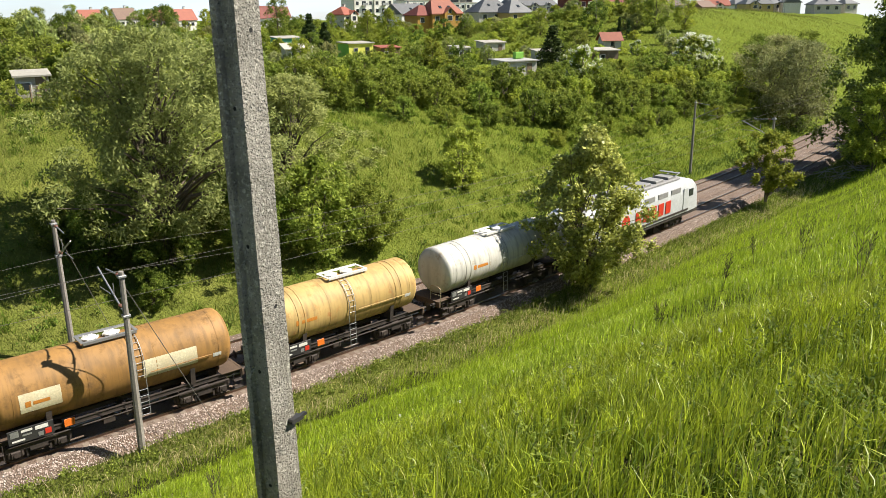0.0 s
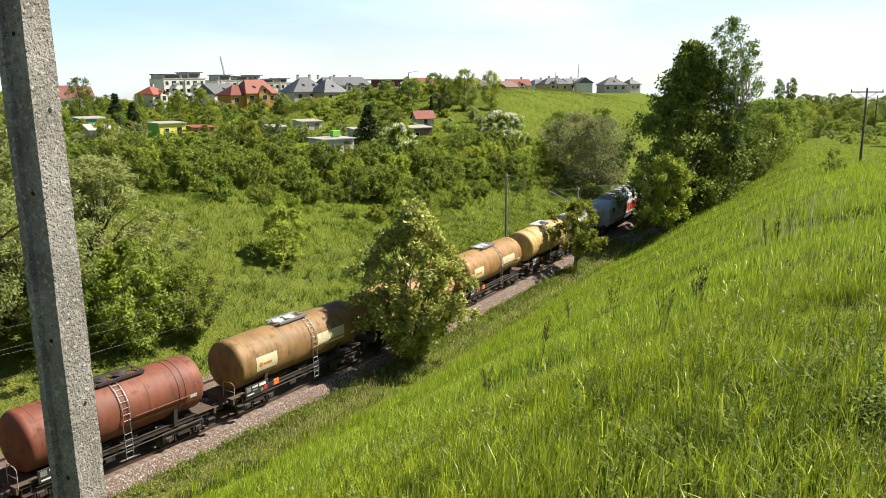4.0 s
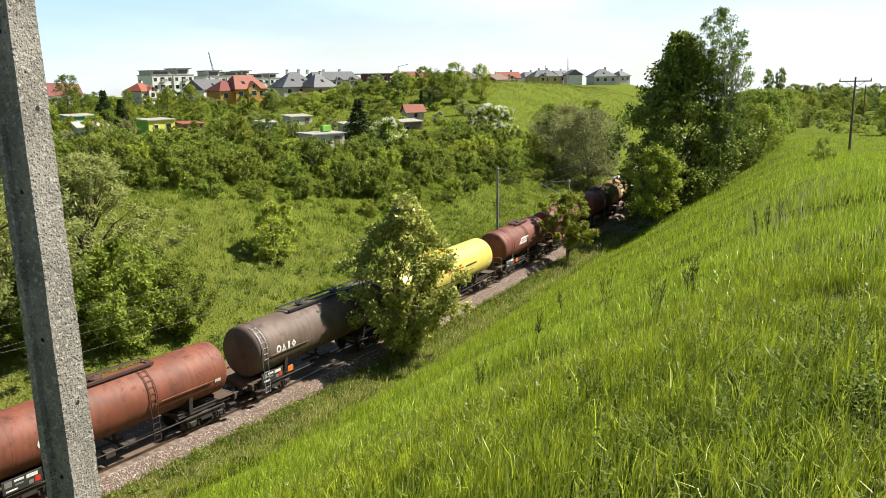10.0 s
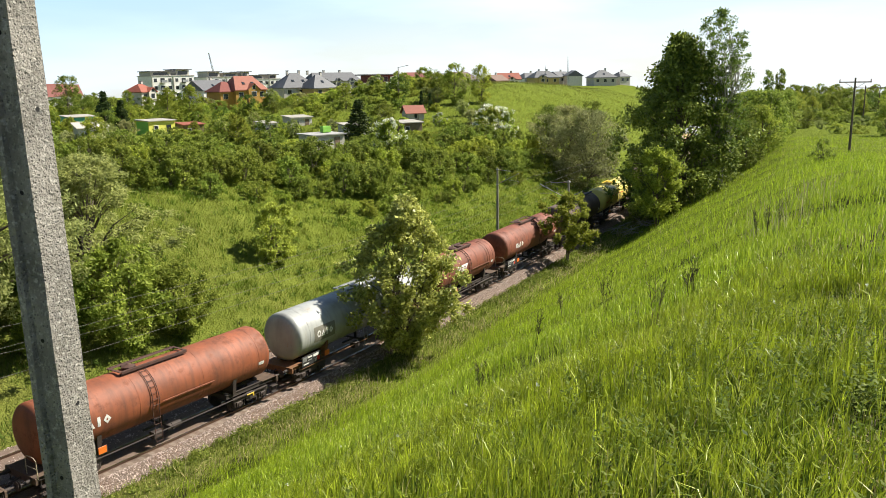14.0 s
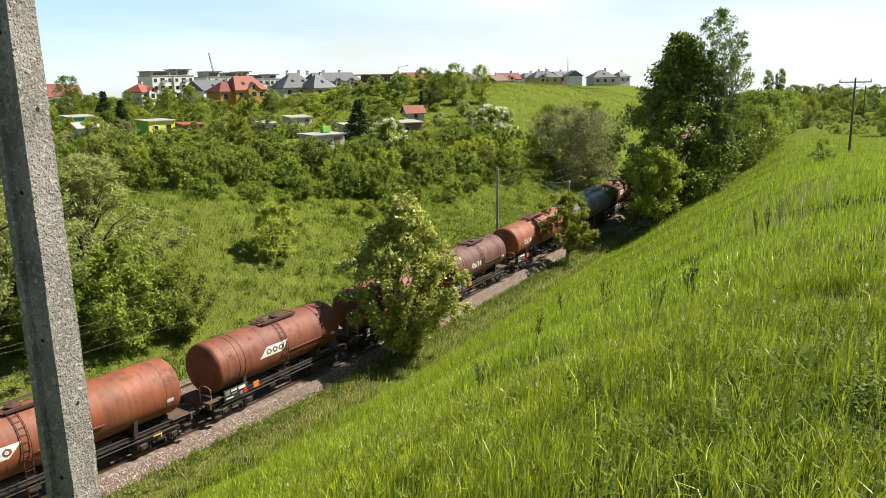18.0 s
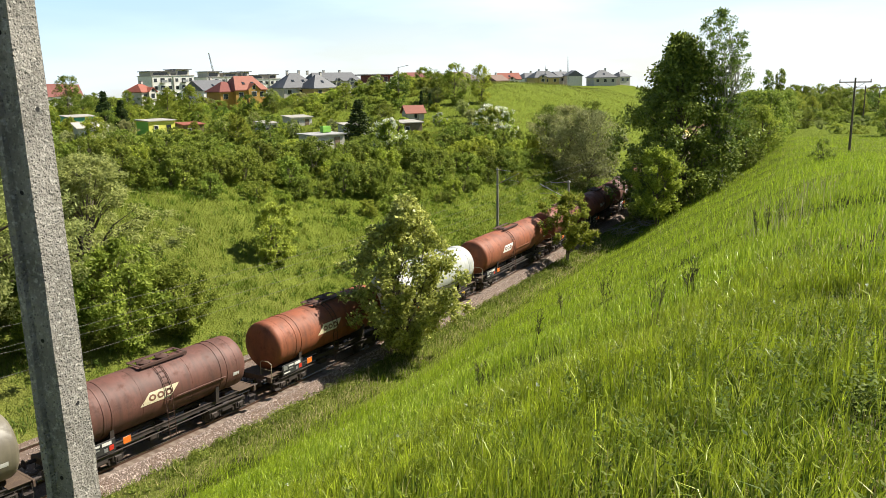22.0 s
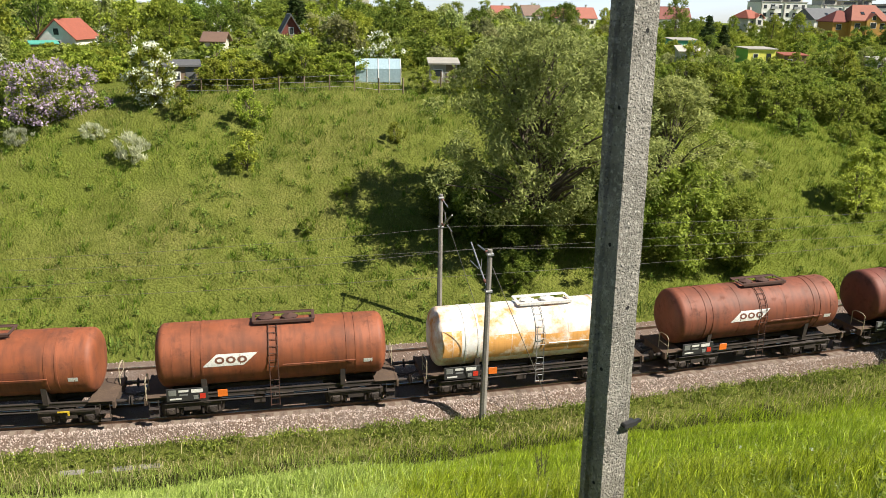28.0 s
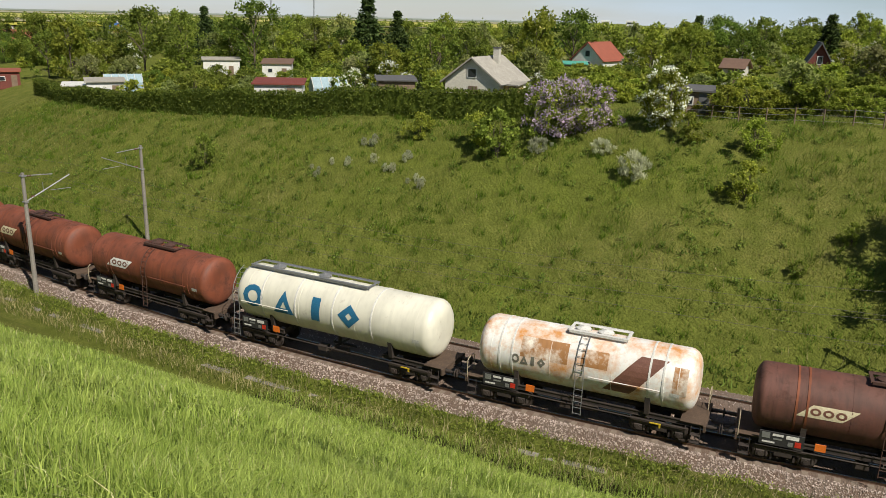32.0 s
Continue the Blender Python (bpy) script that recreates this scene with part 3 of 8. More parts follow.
def buffer_mesh():
    sh = Shape()
    sh.lathe([(0.0, 0.13), (0.05, 0.13), (0.05, 0.09), (0.34, 0.09), (0.34, 0.06), (0.56, 0.06), (0.56, 0.16), (0.6, 0.225), (0.62, 0.2)], 14)
    return sh.mesh("buffer", DARK_METAL, True)


def lid_mesh():
    one = Shape().lathe([(0.0, 0.3), (0.1, 0.3), (0.1, 0.34), (0.15, 0.34), (0.17, 0.3), (0.24, 0.1), (0.28, 0.04)], 16)
    sh = Shape().add([(z, y, x) for x, y, z in one.v], [tuple(reversed(f)) for f in one.f])
    for a in range(6):
        c, s_ = math.cos(a * 1.047), math.sin(a * 1.047)
        sh.box((0.35 * c, 0.35 * s_, 0.12), (0.06, 0.06, 0.1))
    return sh


def rail_hoop_mesh():
    sh = Shape()
    sh.tube([(0, -1.25, 1.15), (0, -1.25, 2.0), (0, -1.05, 2.12), (0, -0.55, 2.12), (0, -0.4, 2.0), (0, -0.4, 1.15)], 0.022)
    sh.rod((0, -1.25, 1.62), (0, -0.4, 1.62), 0.016)
    return sh.mesh("handrail", PALE_RAIL)


def step_mesh():
    sh = Shape()
    for z in (0.42, 0.78):
        sh.box((0, -1.3, z), (0.42, 0.28, 0.03), 0.01)
    for x in (-0.2, 0.2):
        sh.rod((x, -1.3, 0.42), (x, -1.3, 1.15), 0.02)
    return sh.mesh("step", DARK_METAL)


WHEELSET, SIDE_FRAME, BOLSTER, BUFFER, HOOP, STEP = wheelset_mesh(), bogie_side_mesh(), bolster_mesh(), buffer_mesh(), rail_hoop_mesh(), step_mesh()
MIRROR = Matrix.Rotation(math.pi, 4, "Z")


def bogie(parent, x, axles=(-0.9, 0.9), frame_mesh=None):
    b = part("bogie", BOLSTER, DARK_METAL, parent)
    b.matrix_basis = Matrix.Translation((x, 0, 0))
    for turn in (Matrix.Identity(4), MIRROR):
        part("side_frame", frame_mesh or SIDE_FRAME, DARK_METAL, b).matrix_basis = turn
    for a in axles:
        part("wheelset", WHEELSET, DARK_METAL, b).matrix_basis = Matrix.Translation((a, 0, 0))
    return b


def patch(radius, axis_z, x0, x1, a0, a1, skew=0.0, lift=0.006, cells=8):
    """A painted panel that follows the tank's side; angles in degrees up from its middle height."""
    sh = Shape()
    for k in range(cells + 1):
        t = k / cells
        a = radians(a0 + (a1 - a0) * t)
        r = radius + lift
        for x in (x0, x1):
            sh.v.append((x + skew * t, -r * math.cos(a), axis_z + r * math.sin(a)))
    for k in range(cells):
        sh.f.append((2 * k, 2 * k + 1, 2 * k + 3, 2 * k + 2))
    return sh


def band(radius, axis_z, x, width, lift=0.012):
    return Shape().lathe([(x - width / 2, radius - 0.02), (x - width / 2, radius + lift), (x + width / 2, radius + lift), (x + width / 2, radius - 0.02)], 48, (0, 0, axis_z))


def tank_wagon(front, rear, paint, label, radius=1.42, overhang=1.1, belts=(0.16, 0.2, 0.82, 0.86), belt_mat=None, sign=None, sign_at=0.22, marks=(), top=None,
               dome=0.42, walk_at=(0.42, 0.68), ladder_at=0.5, lids=2, lid_mat=None, frame_mat=None, plates=True, hoop=True, cone=0.0, sill=True):
    """A four-axle tank wagon between two coupling places; x runs to the front, the camera's side is -y."""
    length = front - rear
    body = length - 1.24
    tank_len = length - 2 * overhang
    zc = 1.3 + radius
    x0 = -tank_len / 2
    top = top or GREY_METAL
    top = RUST_TOP if top in (RUST_RED, RUST_DARK, RUST_MAROON, RUST_ORANGE) else top
    frame_mat = frame_mat or DARK_METAL
    w = tagged(new("tank_wagon"), label, "tank wagon", "goods train")
    prof = []
    for k in range(9):
        a = math.pi / 2 * k / 8
        prof.append((x0 + dome * (1 - math.sin(a)), radius * (0.12 + 0.88 * math.cos(a) ** 0.55) if k < 8 else 0.12))
    prof = sorted(prof)
    prof[-1] = (x0 + dome, radius)
    mids = [(x0 + tank_len * f, radius) for f in (0.2, 0.4, 0.5, 0.6, 0.8)]
    if cone:
        mids = [(x0 + tank_len * f, radius + cone * (1 - abs(2 * f - 1))) for f in (0.25, 0.5, 0.75)]
    tank = part("tank", Shape().lathe(prof + mids + [(-x, r) for x, r in reversed(prof)], 48, (0, 0, zc)), paint, w, "", True)
    for f in (0.02, 0.34, 0.66, 0.98):
        part("weld_seam", band(radius, zc, x0 + tank_len * (0.06 + 0.88 * f), 0.03, 0.008), paint, tank, "", True)
    for f in belts:
        part("belt", band(radius, zc, x0 + tank_len * f, 0.09, 0.02), belt_mat or paint, tank, "", True)
    # saddles and frame
    for f in (0.2, 0.8):
        sh = Shape()
        a = [radians(v) for v in range(-150, -29, 15)]
        arc = [((radius + 0.015) * math.cos(t), zc + (radius + 0.015) * math.sin(t)) for t in a]
        sh.prism([(-1.15, 1.16)] + arc + [(1.15, 1.16)], x0 + tank_len * f - 0.11, x0 + tank_len * f + 0.11)
        part("saddle", sh, frame_mat, w)
    fr = Shape()
    runs = ((-body / 2, body / 2),) if sill else ((-body / 2, -body / 2 + 3.6), (body / 2 - 3.6, body / 2))
    for xa, xb in runs:
        for y in (-1.0, 1.0):
            fr.prism([(y - 0.06, 0.98), (y + 0.06, 0.98), (y + 0.06, 1.0), (y + 0.02, 1.0), (y + 0.02, 1.17), (y + 0.06, 1.17), (y + 0.06, 1.2), (y - 0.06, 1.2), (y - 0.06, 1.17), (y - 0.02, 1.17), (y - 0.02, 1.0), (y - 0.06, 1.0)], xa, xb)
        fr.box(((xa + xb) / 2, 0, 1.05), (xb - xa, 0.35, 0.2), 0.03)
    for x in (-body / 2 + 0.06, -length / 4, 0.0, length / 4, body / 2 - 0.06) if sill else (-body / 2 + 0.06, -body / 2 + 3.5, body / 2 - 3.5, body / 2 - 0.06):
        fr.box((x, 0, 1.06), (0.14, 1.98, 0.24), 0.02)
    part("underframe", fr, frame_mat, w)
    for x in (-body / 2, body / 2):
        beams = Shape().box((x, 0, 1.06), (0.1, 2.5, 0.34), 0.03)
        beams.box((x - math.copysign(0.53, x), 0, 1.2), (1.06, 2.3, 0.04), 0.01)
        part("end_platform", beams, PLATFORM if frame_mat is DARK_METAL else frame_mat, w, "rusty brown end platform")
    rods = Shape()
    rods.rod((-body / 2 + 0.8, -1.22, 0.9), (body / 2 - 0.8, -1.22, 0.9), 0.035)
    for k in range(5):
        x = -body / 2 + 0.8 + (body - 1.6) * k / 4
        rods.rod((x, -1.22, 0.88), (x, -1.0, 1.0), 0.02)
    part("side_rail", rods, frame_mat, w)
    tanks = Shape().lathe([(-0.45, 0.02), (-0.42, 0.17), (0.42, 0.17), (0.45, 0.02)], 12, (0.4, -0.6, 0.66))
    tanks.box((-0.7, -0.7, 0.62), (0.5, 0.4, 0.36), 0.05)
    tanks.box((0, 0.3, 0.58), (1.5, 0.1, 0.1))
    part("brake_gear", tanks, DARK_METAL, w)
    valve = Shape().rod((0.0, -0.2, 1.35), (0.0, -0.2, 0.75), 0.1, seg=8)
    valve.rod((0.0, -1.2, 0.78), (0.0, 1.2, 0.78), 0.06, seg=8)
    part("outlet_pipe", valve, DARK_METAL, w)
    for x in (-body / 2, body / 2):
        for y in (-0.875, 0.875):
            ob = part("buffer", BUFFER, DARK_METAL, w)
            ob.matrix_basis = Matrix.Translation((x, y, 1.06)) @ (MIRROR if x < 0 else Matrix.Identity(4))
        hook = Shape()
        hook.rod((x, 0, 1.0), (x + math.copysign(0.6, x), 0, 0.9), 0.045)
        hook.tube([(x, 0.35, 0.95), (x + math.copysign(0.35, x), 0.35, 0.62), (x + math.copysign(0.6, x), 0.3, 0.7)], 0.03)
        part("coupling", hook, DARK_METAL, w)
        for turn, y in ((Matrix.Identity(4), -1), (MIRROR, 1)):
            part("step", STEP, DARK_METAL, w).matrix_basis = Matrix.Translation((x - math.copysign(0.35, x), 0, 0)) @ turn
        if hoop:
            part("handrail", HOOP, PALE_RAIL, w, "dirty cream tubular end handrail").matrix_basis = Matrix.Translation((x - math.copysign(0.06, x), 0, 0)) @ (Matrix.Identity(4) if x < 0 else MIRROR)
    for x in (-length / 2 + 2.55, length / 2 - 2.55):
        bogie(w, x)
    # top: walkway, lids, ladder
    wa, wb = (x0 + tank_len * f for f in walk_at)
    tp = Shape()
    for y in (-0.46, 0.46):
        tp.box(((wa + wb) / 2, y, zc + radius + 0.1), (wb - wa, 0.2, 0.03), 0.008)
        tp.box(((wa + wb) / 2, y * 1.26, zc + radius + 0.08), (wb - wa, 0.025, 0.12), 0.0)
        for k in range(4):
            tp.rod((wa + (wb - wa) * k / 3, y, zc + radius * 0.94), (wa + (wb - wa) * k / 3, y, zc + radius + 0.12), 0.02)
    for x in (wa, wb):
        tp.box((x, 0, zc + radius + 0.12), (0.14, 1.1, 0.025), 0.0)
    walkway = part("walkway", tp, top, w)
    for k in range(lids):
        ob = part("hatch", lid_mesh(), lid_mat or top, w)
        ob.matrix_basis = Matrix.Translation((wa + (wb - wa) * (0.2 + 0.4 * k), 0, zc + radius - 0.03))
    xl = x0 + tank_len * ladder_at
    ld = Shape()
    for dx in (-0.19, 0.19):
        pts = [(xl + dx, -(radius + 0.07) * math.cos(radians(a)), zc + (radius + 0.07) * math.sin(radians(a))) for a in range(70, -21, -15)]
        ld.tube(pts + [(xl + dx, -radius - 0.04, 1.15), (xl + dx, -radius - 0.04, 0.55)], 0.02)
    for a in range(62, -21, -12):
        c, s_ = math.cos(radians(a)), math.sin(radians(a))
        ld.rod((xl - 0.19, -(radius + 0.07) * c, zc + (radius + 0.07) * s_), (xl + 0.19, -(radius + 0.07) * c, zc + (radius + 0.07) * s_), 0.015)
    for z in (0.6, 0.9, 1.2, 1.5, 1.8):
        ld.rod((xl - 0.19, -radius - 0.04, z), (xl + 0.19, -radius - 0.04, z), 0.015)
    part("ladder", ld, RUST_TOP if top is RUST_TOP else GREY_METAL, w)
    sr = Shape().rod((xl + 0.4, -(radius + 0.05), zc - 0.2), (min(xl + 3.6, -x0 - 1.2), -(radius + 0.05), zc - 0.2), 0.025)
    part("grab_rail", sr, paint, w)
    # plates
    if plates:
        xb = x0 + 0.45
        board = part("data_board", Shape().box((xb + 0.85, -1.28, 1.32), (1.75, 0.04, 0.62), 0.01), BLACK, w, "black data board with small white lettering")
        for k, (dx, dz, lx, lz) in enumerate(((-0.62, 0.12, 0.32, 0.26), (-0.15, 0.18, 0.42, 0.1), (-0.15, 0.0, 0.36, 0.07), (0.42, 0.16, 0.5, 0.16), (0.36, -0.14, 0.2, 0.18), (-0.5, -0.18, 0.5, 0.07))):
            part("marking", Shape().box((xb + 0.85 + dx, -1.305, 1.32 + dz), (lx, 0.012, lz)), (GREY_METAL, WHITE)[k % 2], board)
        part("marking", Shape().box((xb + 1.5, -1.306, 1.22), (0.24, 0.012, 0.24)), RED, board)
        part("hazard_plate", Shape().box((xb + 2.35, -1.28, 1.27), (0.42, 0.03, 0.34), 0.01), ORANGE, w, "orange hazard plate")
        part("marking", patch(radius, zc, -x0 - 1.1, -x0 - 0.7, -16, -8), WHITE, tank)
    if radius > 1.43 or marks:
        handle = Shape().box((length / 2 - 2.7, -1.27, 0.86), (0.5, 0.03, 0.07), 0.01).box((length / 2 - 2.5, -1.27, 0.78), (0.07, 0.04, 0.2), 0.01)
        part("brake_lever", handle, YELLOW, w, "yellow brake lever")
    for m in marks:
        m(w, tank, radius, zc, x0, tank_len)
    if sign:
        sign(w, tank, radius, zc, x0 + tank_len * sign_at)
    TRAIN.append((w, (front + rear) / 2))
    return w


def decal(radius, axis_z, outline, hole=0.0, lift=0.012):
    """A painted shape on the tank's side from points (x, angle); hole: the open share of its middle."""
    sh = Shape()
    cx, ca = sum(p[0] for p in outline) / len(outline), sum(p[1] for p in outline) / len(outline)
    r = radius + lift
    cuts = 1 if len(outline) > 8 else 5
    outline = [(a[0] + (b[0] - a[0]) * i / cuts, a[1] + (b[1] - a[1]) * i / cuts) for a, b in zip(outline, outline[1:] + outline[:1]) for i in range(cuts)]
    for k in (hole + (1 - hole) * f / 4 for f in range(5)):
        for x, a in outline:
            t = radians(ca + (a - ca) * k)
            sh.v.append((cx + (x - cx) * k, -r * math.cos(t), axis_z + r * math.sin(t)))
    n = len(outline)
    for ring in (0, n, 2 * n, 3 * n):
        sh.f += [(ring + i, ring + (i + 1) % n, ring + n + (i + 1) % n, ring + n + i) for i in range(n)]
    return sh


def oval(x, a, w, h):
    return [(x + 0.5 * w * math.cos(0.524 * i), a + 0.5 * h * math.sin(0.524 * i)) for i in range(12)]


def shape_row(r, zc, x, a0, a1, pitch, wide, mat, tank, label=""):
    """Ring, triangle, bar and diamond in a row."""
    m, h = 0.5 * (a0 + a1), a1 - a0
    sets = ((oval(x + wide / 2, m, wide, h), 0.5), ([(x + pitch, a0), (x + pitch + wide, a0), (x + pitch + wide / 2, a1)], 0.3),
            ([(x + 2 * pitch + 0.3 * wide, a0), (x + 2 * pitch + 0.7 * wide, a0), (x + 2 * pitch + 0.7 * wide, a1), (x + 2 * pitch + 0.3 * wide, a1)], 0.0),
            ([(x + 3 * pitch, m), (x + 3 * pitch + wide / 2, a0), (x + 3 * pitch + wide, m), (x + 3 * pitch + wide / 2, a1)], 0.3))
    for outline, hole in sets:
        part("logo_shape", decal(r, zc, outline, hole), mat, tank, label)


def stripe_logo(w, tank, r, zc, x):
    """A white slanting panel with dark blocks on it."""
    p = part("logo_panel", patch(r, zc, x, x + 1.75, -4, 18, 0.62), WHITE, tank, "white slanting logo panel")
    for k in range(3):
        part("logo_shape", decal(r, zc, oval(x + 0.74 + 0.48 * k, 7, 0.42, 13), 0.5), LOGO_BROWN, p)


def stripe_logo_orange(w, tank, r, zc, x):
    p = part("logo_panel", patch(r, zc, x, x + 1.75, -4, 18, 0.62), CREAM, tank, "cream slanting logo panel")
    for k in range(3):
        part("logo_shape", decal(r, zc, oval(x + 0.74 + 0.48 * k, 7, 0.42, 13), 0.5), LOGO_BROWN, p)


def block_logo(mat):
    def made(w, tank, r, zc, x):
        shape_row(r, zc, x, -9, 9, 0.42, 0.4, mat, tank)
    return made


def board_logo(w, tank, r, zc, x):
    p = part("logo_panel", patch(r, zc, x - 0.25, x + 1.75, -20, 16), LOGO_GREY, tank, "grey-brown logo panel")
    shape_row(r, zc, x, -10, 7, 0.38, 0.36, WHITE, p)


def giant_logo(w, tank, r, zc, x):
    shape_row(r, zc, x, -16, 32, 2.1, 1.35, BLUE, tank, "big plain blue logo shape")


def two_panels(w, tank, r, zc, x):
    for k, (dx, lx) in enumerate(((0.0, 1.6), (5.0, 2.5))):
        p = part("logo_panel", patch(r, zc, x + dx, x + dx + lx, -18, 16), CREAM, tank, "pale logo panel")
        if k == 0:
            part("logo_shape", patch(r, zc, x + dx + 0.2, x + dx + 0.42, -8, 2, 0, 0.012), LOGO_ORANGE, p)
            part("logo_shape", patch(r, zc, x + dx + 0.5, x + dx + 1.15, -6, 0, 0, 0.012), LOGO_ORANGE, p)


def small_mark(w, tank, r, zc, x):
    part("logo_shape", patch(r, zc, x, x + 0.24, -5, 6), LOGO_ORANGE, tank)
    part("logo_shape", patch(r, zc, x + 0.34, x + 1.25, -3, 4), LOGO_ORANGE, tank)


def white_ring(at):
    def made(w, tank, r, zc, x0, length):
        part("white_ring", band(r, zc, x0 + length * at, 0.32, 0.008), WHITE, tank, "white painted ring")
    return made


def red_curve(w, tank, r, zc, x0, length):
    sh = Shape()
    n = 40
    for k in range(n + 1):
        f = k / n
        x = x0 + 0.5 + (length * 0.57) * f
        a = -5 + 19 * float(ease(f, 0.0, 0.45)) - 6 * float(ease(f, 0.5, 1.0))
        for da in (-1.6, 1.6):
            t = radians(a + da)
            rr = r + 0.014 + 0.05 * (1 - abs(2 * (x - x0) / length - 1))
            sh.v.append((x, -rr * math.cos(t), zc + rr * math.sin(t)))
    for k in range(n):
        sh.f.append((2 * k, 2 * k + 2, 2 * k + 3, 2 * k + 1))
    part("red_line", sh, RED, tank, "sweeping red line")
    part("logo_shape", patch(r + 0.03, zc, x0 + length * 0.63, x0 + length * 0.63 + 1.9, 4, 9), BLACK, tank)


def brown_flash(w, tank, r, zc, x0, length):
    part("brown_flash", patch(r, zc, x0 + length * 0.6, x0 + length * 0.72, -30, 48, 1.6), LOGO_BROWN, tank, "slanting brown flash")


RUST_RED = tank_paint("tank_oxide_red", (0.235, 0.062, 0.027), (0.1, 0.034, 0.02), 0.4)
RUST_ORANGE = tank_paint("tank_orange_red", (0.29, 0.078, 0.027), (0.14, 0.045, 0.022), 0.35)
RUST_DARK = tank_paint("tank_dark_oxide", (0.15, 0.056, 0.038), (0.09, 0.038, 0.026), 0.45)
RUST_MAROON = tank_paint("tank_maroon", (0.2, 0.05, 0.028), (0.09, 0.03, 0.02), 0.35)
PLATFORM = worn("rusty_platform_steel", (0.13, 0.085, 0.055), (0.07, 0.045, 0.032), 0.85, 2, 14)
RUST_TOP = worn("rusted_walkway_steel", (0.1, 0.045, 0.03), (0.06, 0.03, 0.022), 0.8, 2, 14)
GOLD = tank_paint("tank_ochre", (0.36, 0.185, 0.045), (0.16, 0.085, 0.03), 0.45, dust=0.4)
GOLD_DULL = tank_paint("tank_dull_ochre", (0.3, 0.165, 0.05), (0.14, 0.08, 0.035), 0.5, dust=0.4)
CREAM_TANK = tank_paint("tank_cream", (0.54, 0.36, 0.12), (0.42, 0.18, 0.05), 0.3, dust=0.25)
OFF_WHITE = tank_paint("tank_off_white", (0.6, 0.58, 0.52), (0.35, 0.26, 0.16), 0.2, dust=0.25)
YELLOW_TANK = tank_paint("tank_yellow", (0.76, 0.63, 0.14), (0.5, 0.38, 0.12), 0.05, 0.4, 0.15, dust=0.12)
BROWN_TANK = tank_paint("tank_grey_brown", (0.15, 0.1, 0.074), (0.08, 0.055, 0.042), 0.3)
GREY_TANK = tank_paint("tank_pale_grey", (0.4, 0.41, 0.385), (0.34, 0.26, 0.17), 0.12, 0.4, 0.3, dust=0.3)
WHITE_TANK = tank_paint("tank_white_grey", (0.52, 0.53, 0.5), (0.34, 0.34, 0.32), 0.05, 0.4, 0.3, dust=0.2)
OLIVE_TANK = tank_paint("tank_olive_grey", (0.2, 0.175, 0.12), (0.12, 0.105, 0.08), 0.15, 0.5, 0.3)
RUSTY_WHITE = tank_paint("tank_rusted_white", (0.9, 0.88, 0.83), (0.6, 0.26, 0.06), 0.88, 0.5, 0.12, 0.7, dust=0.12)
CREAM_CLEAN = tank_paint("tank_pale_cream", (0.8, 0.77, 0.64), (0.5, 0.44, 0.34), 0.05, 0.4, 0.15, dust=0.05)
RUST_STAIN = tank_paint("rust_stained_paint", (0.8, 0.4, 0.11), (0.86, 0.78, 0.66), 0.6, 0.6, 0.3, 1.6, dust=0.1)
BROWN_STAIN = tank_paint("brown_stained_paint", (0.42, 0.2, 0.07), (0.86, 0.8, 0.7), 0.75, 0.6, 0.3, 1.2, dust=0.1)


def rust_fields(mat, fields):
    """Stained stretches of the barrel between its belts."""
    def made(w, tank, r, zc, x0, length):
        for f0, f1, a0, a1 in fields:
            part("rust_stain", patch(r, zc, x0 + length * f0, x0 + length * f1, a0, a1, 0.0, 0.004, 12), mat, tank, "orange-brown rust stain")
    return made


def repaint(f0, f1, a0, a1, mat):
    def made(w, tank, r, zc, x0, length):
        part("repainted_patch", patch(r, zc, x0 + length * f0, x0 + length * f1, a0, a1, 0.0, 0.004, 10), mat, tank, "patch of fresher paint")
    return made


LABEL_RED = "rust-red four-axle tank wagon with a slanting white logo panel"


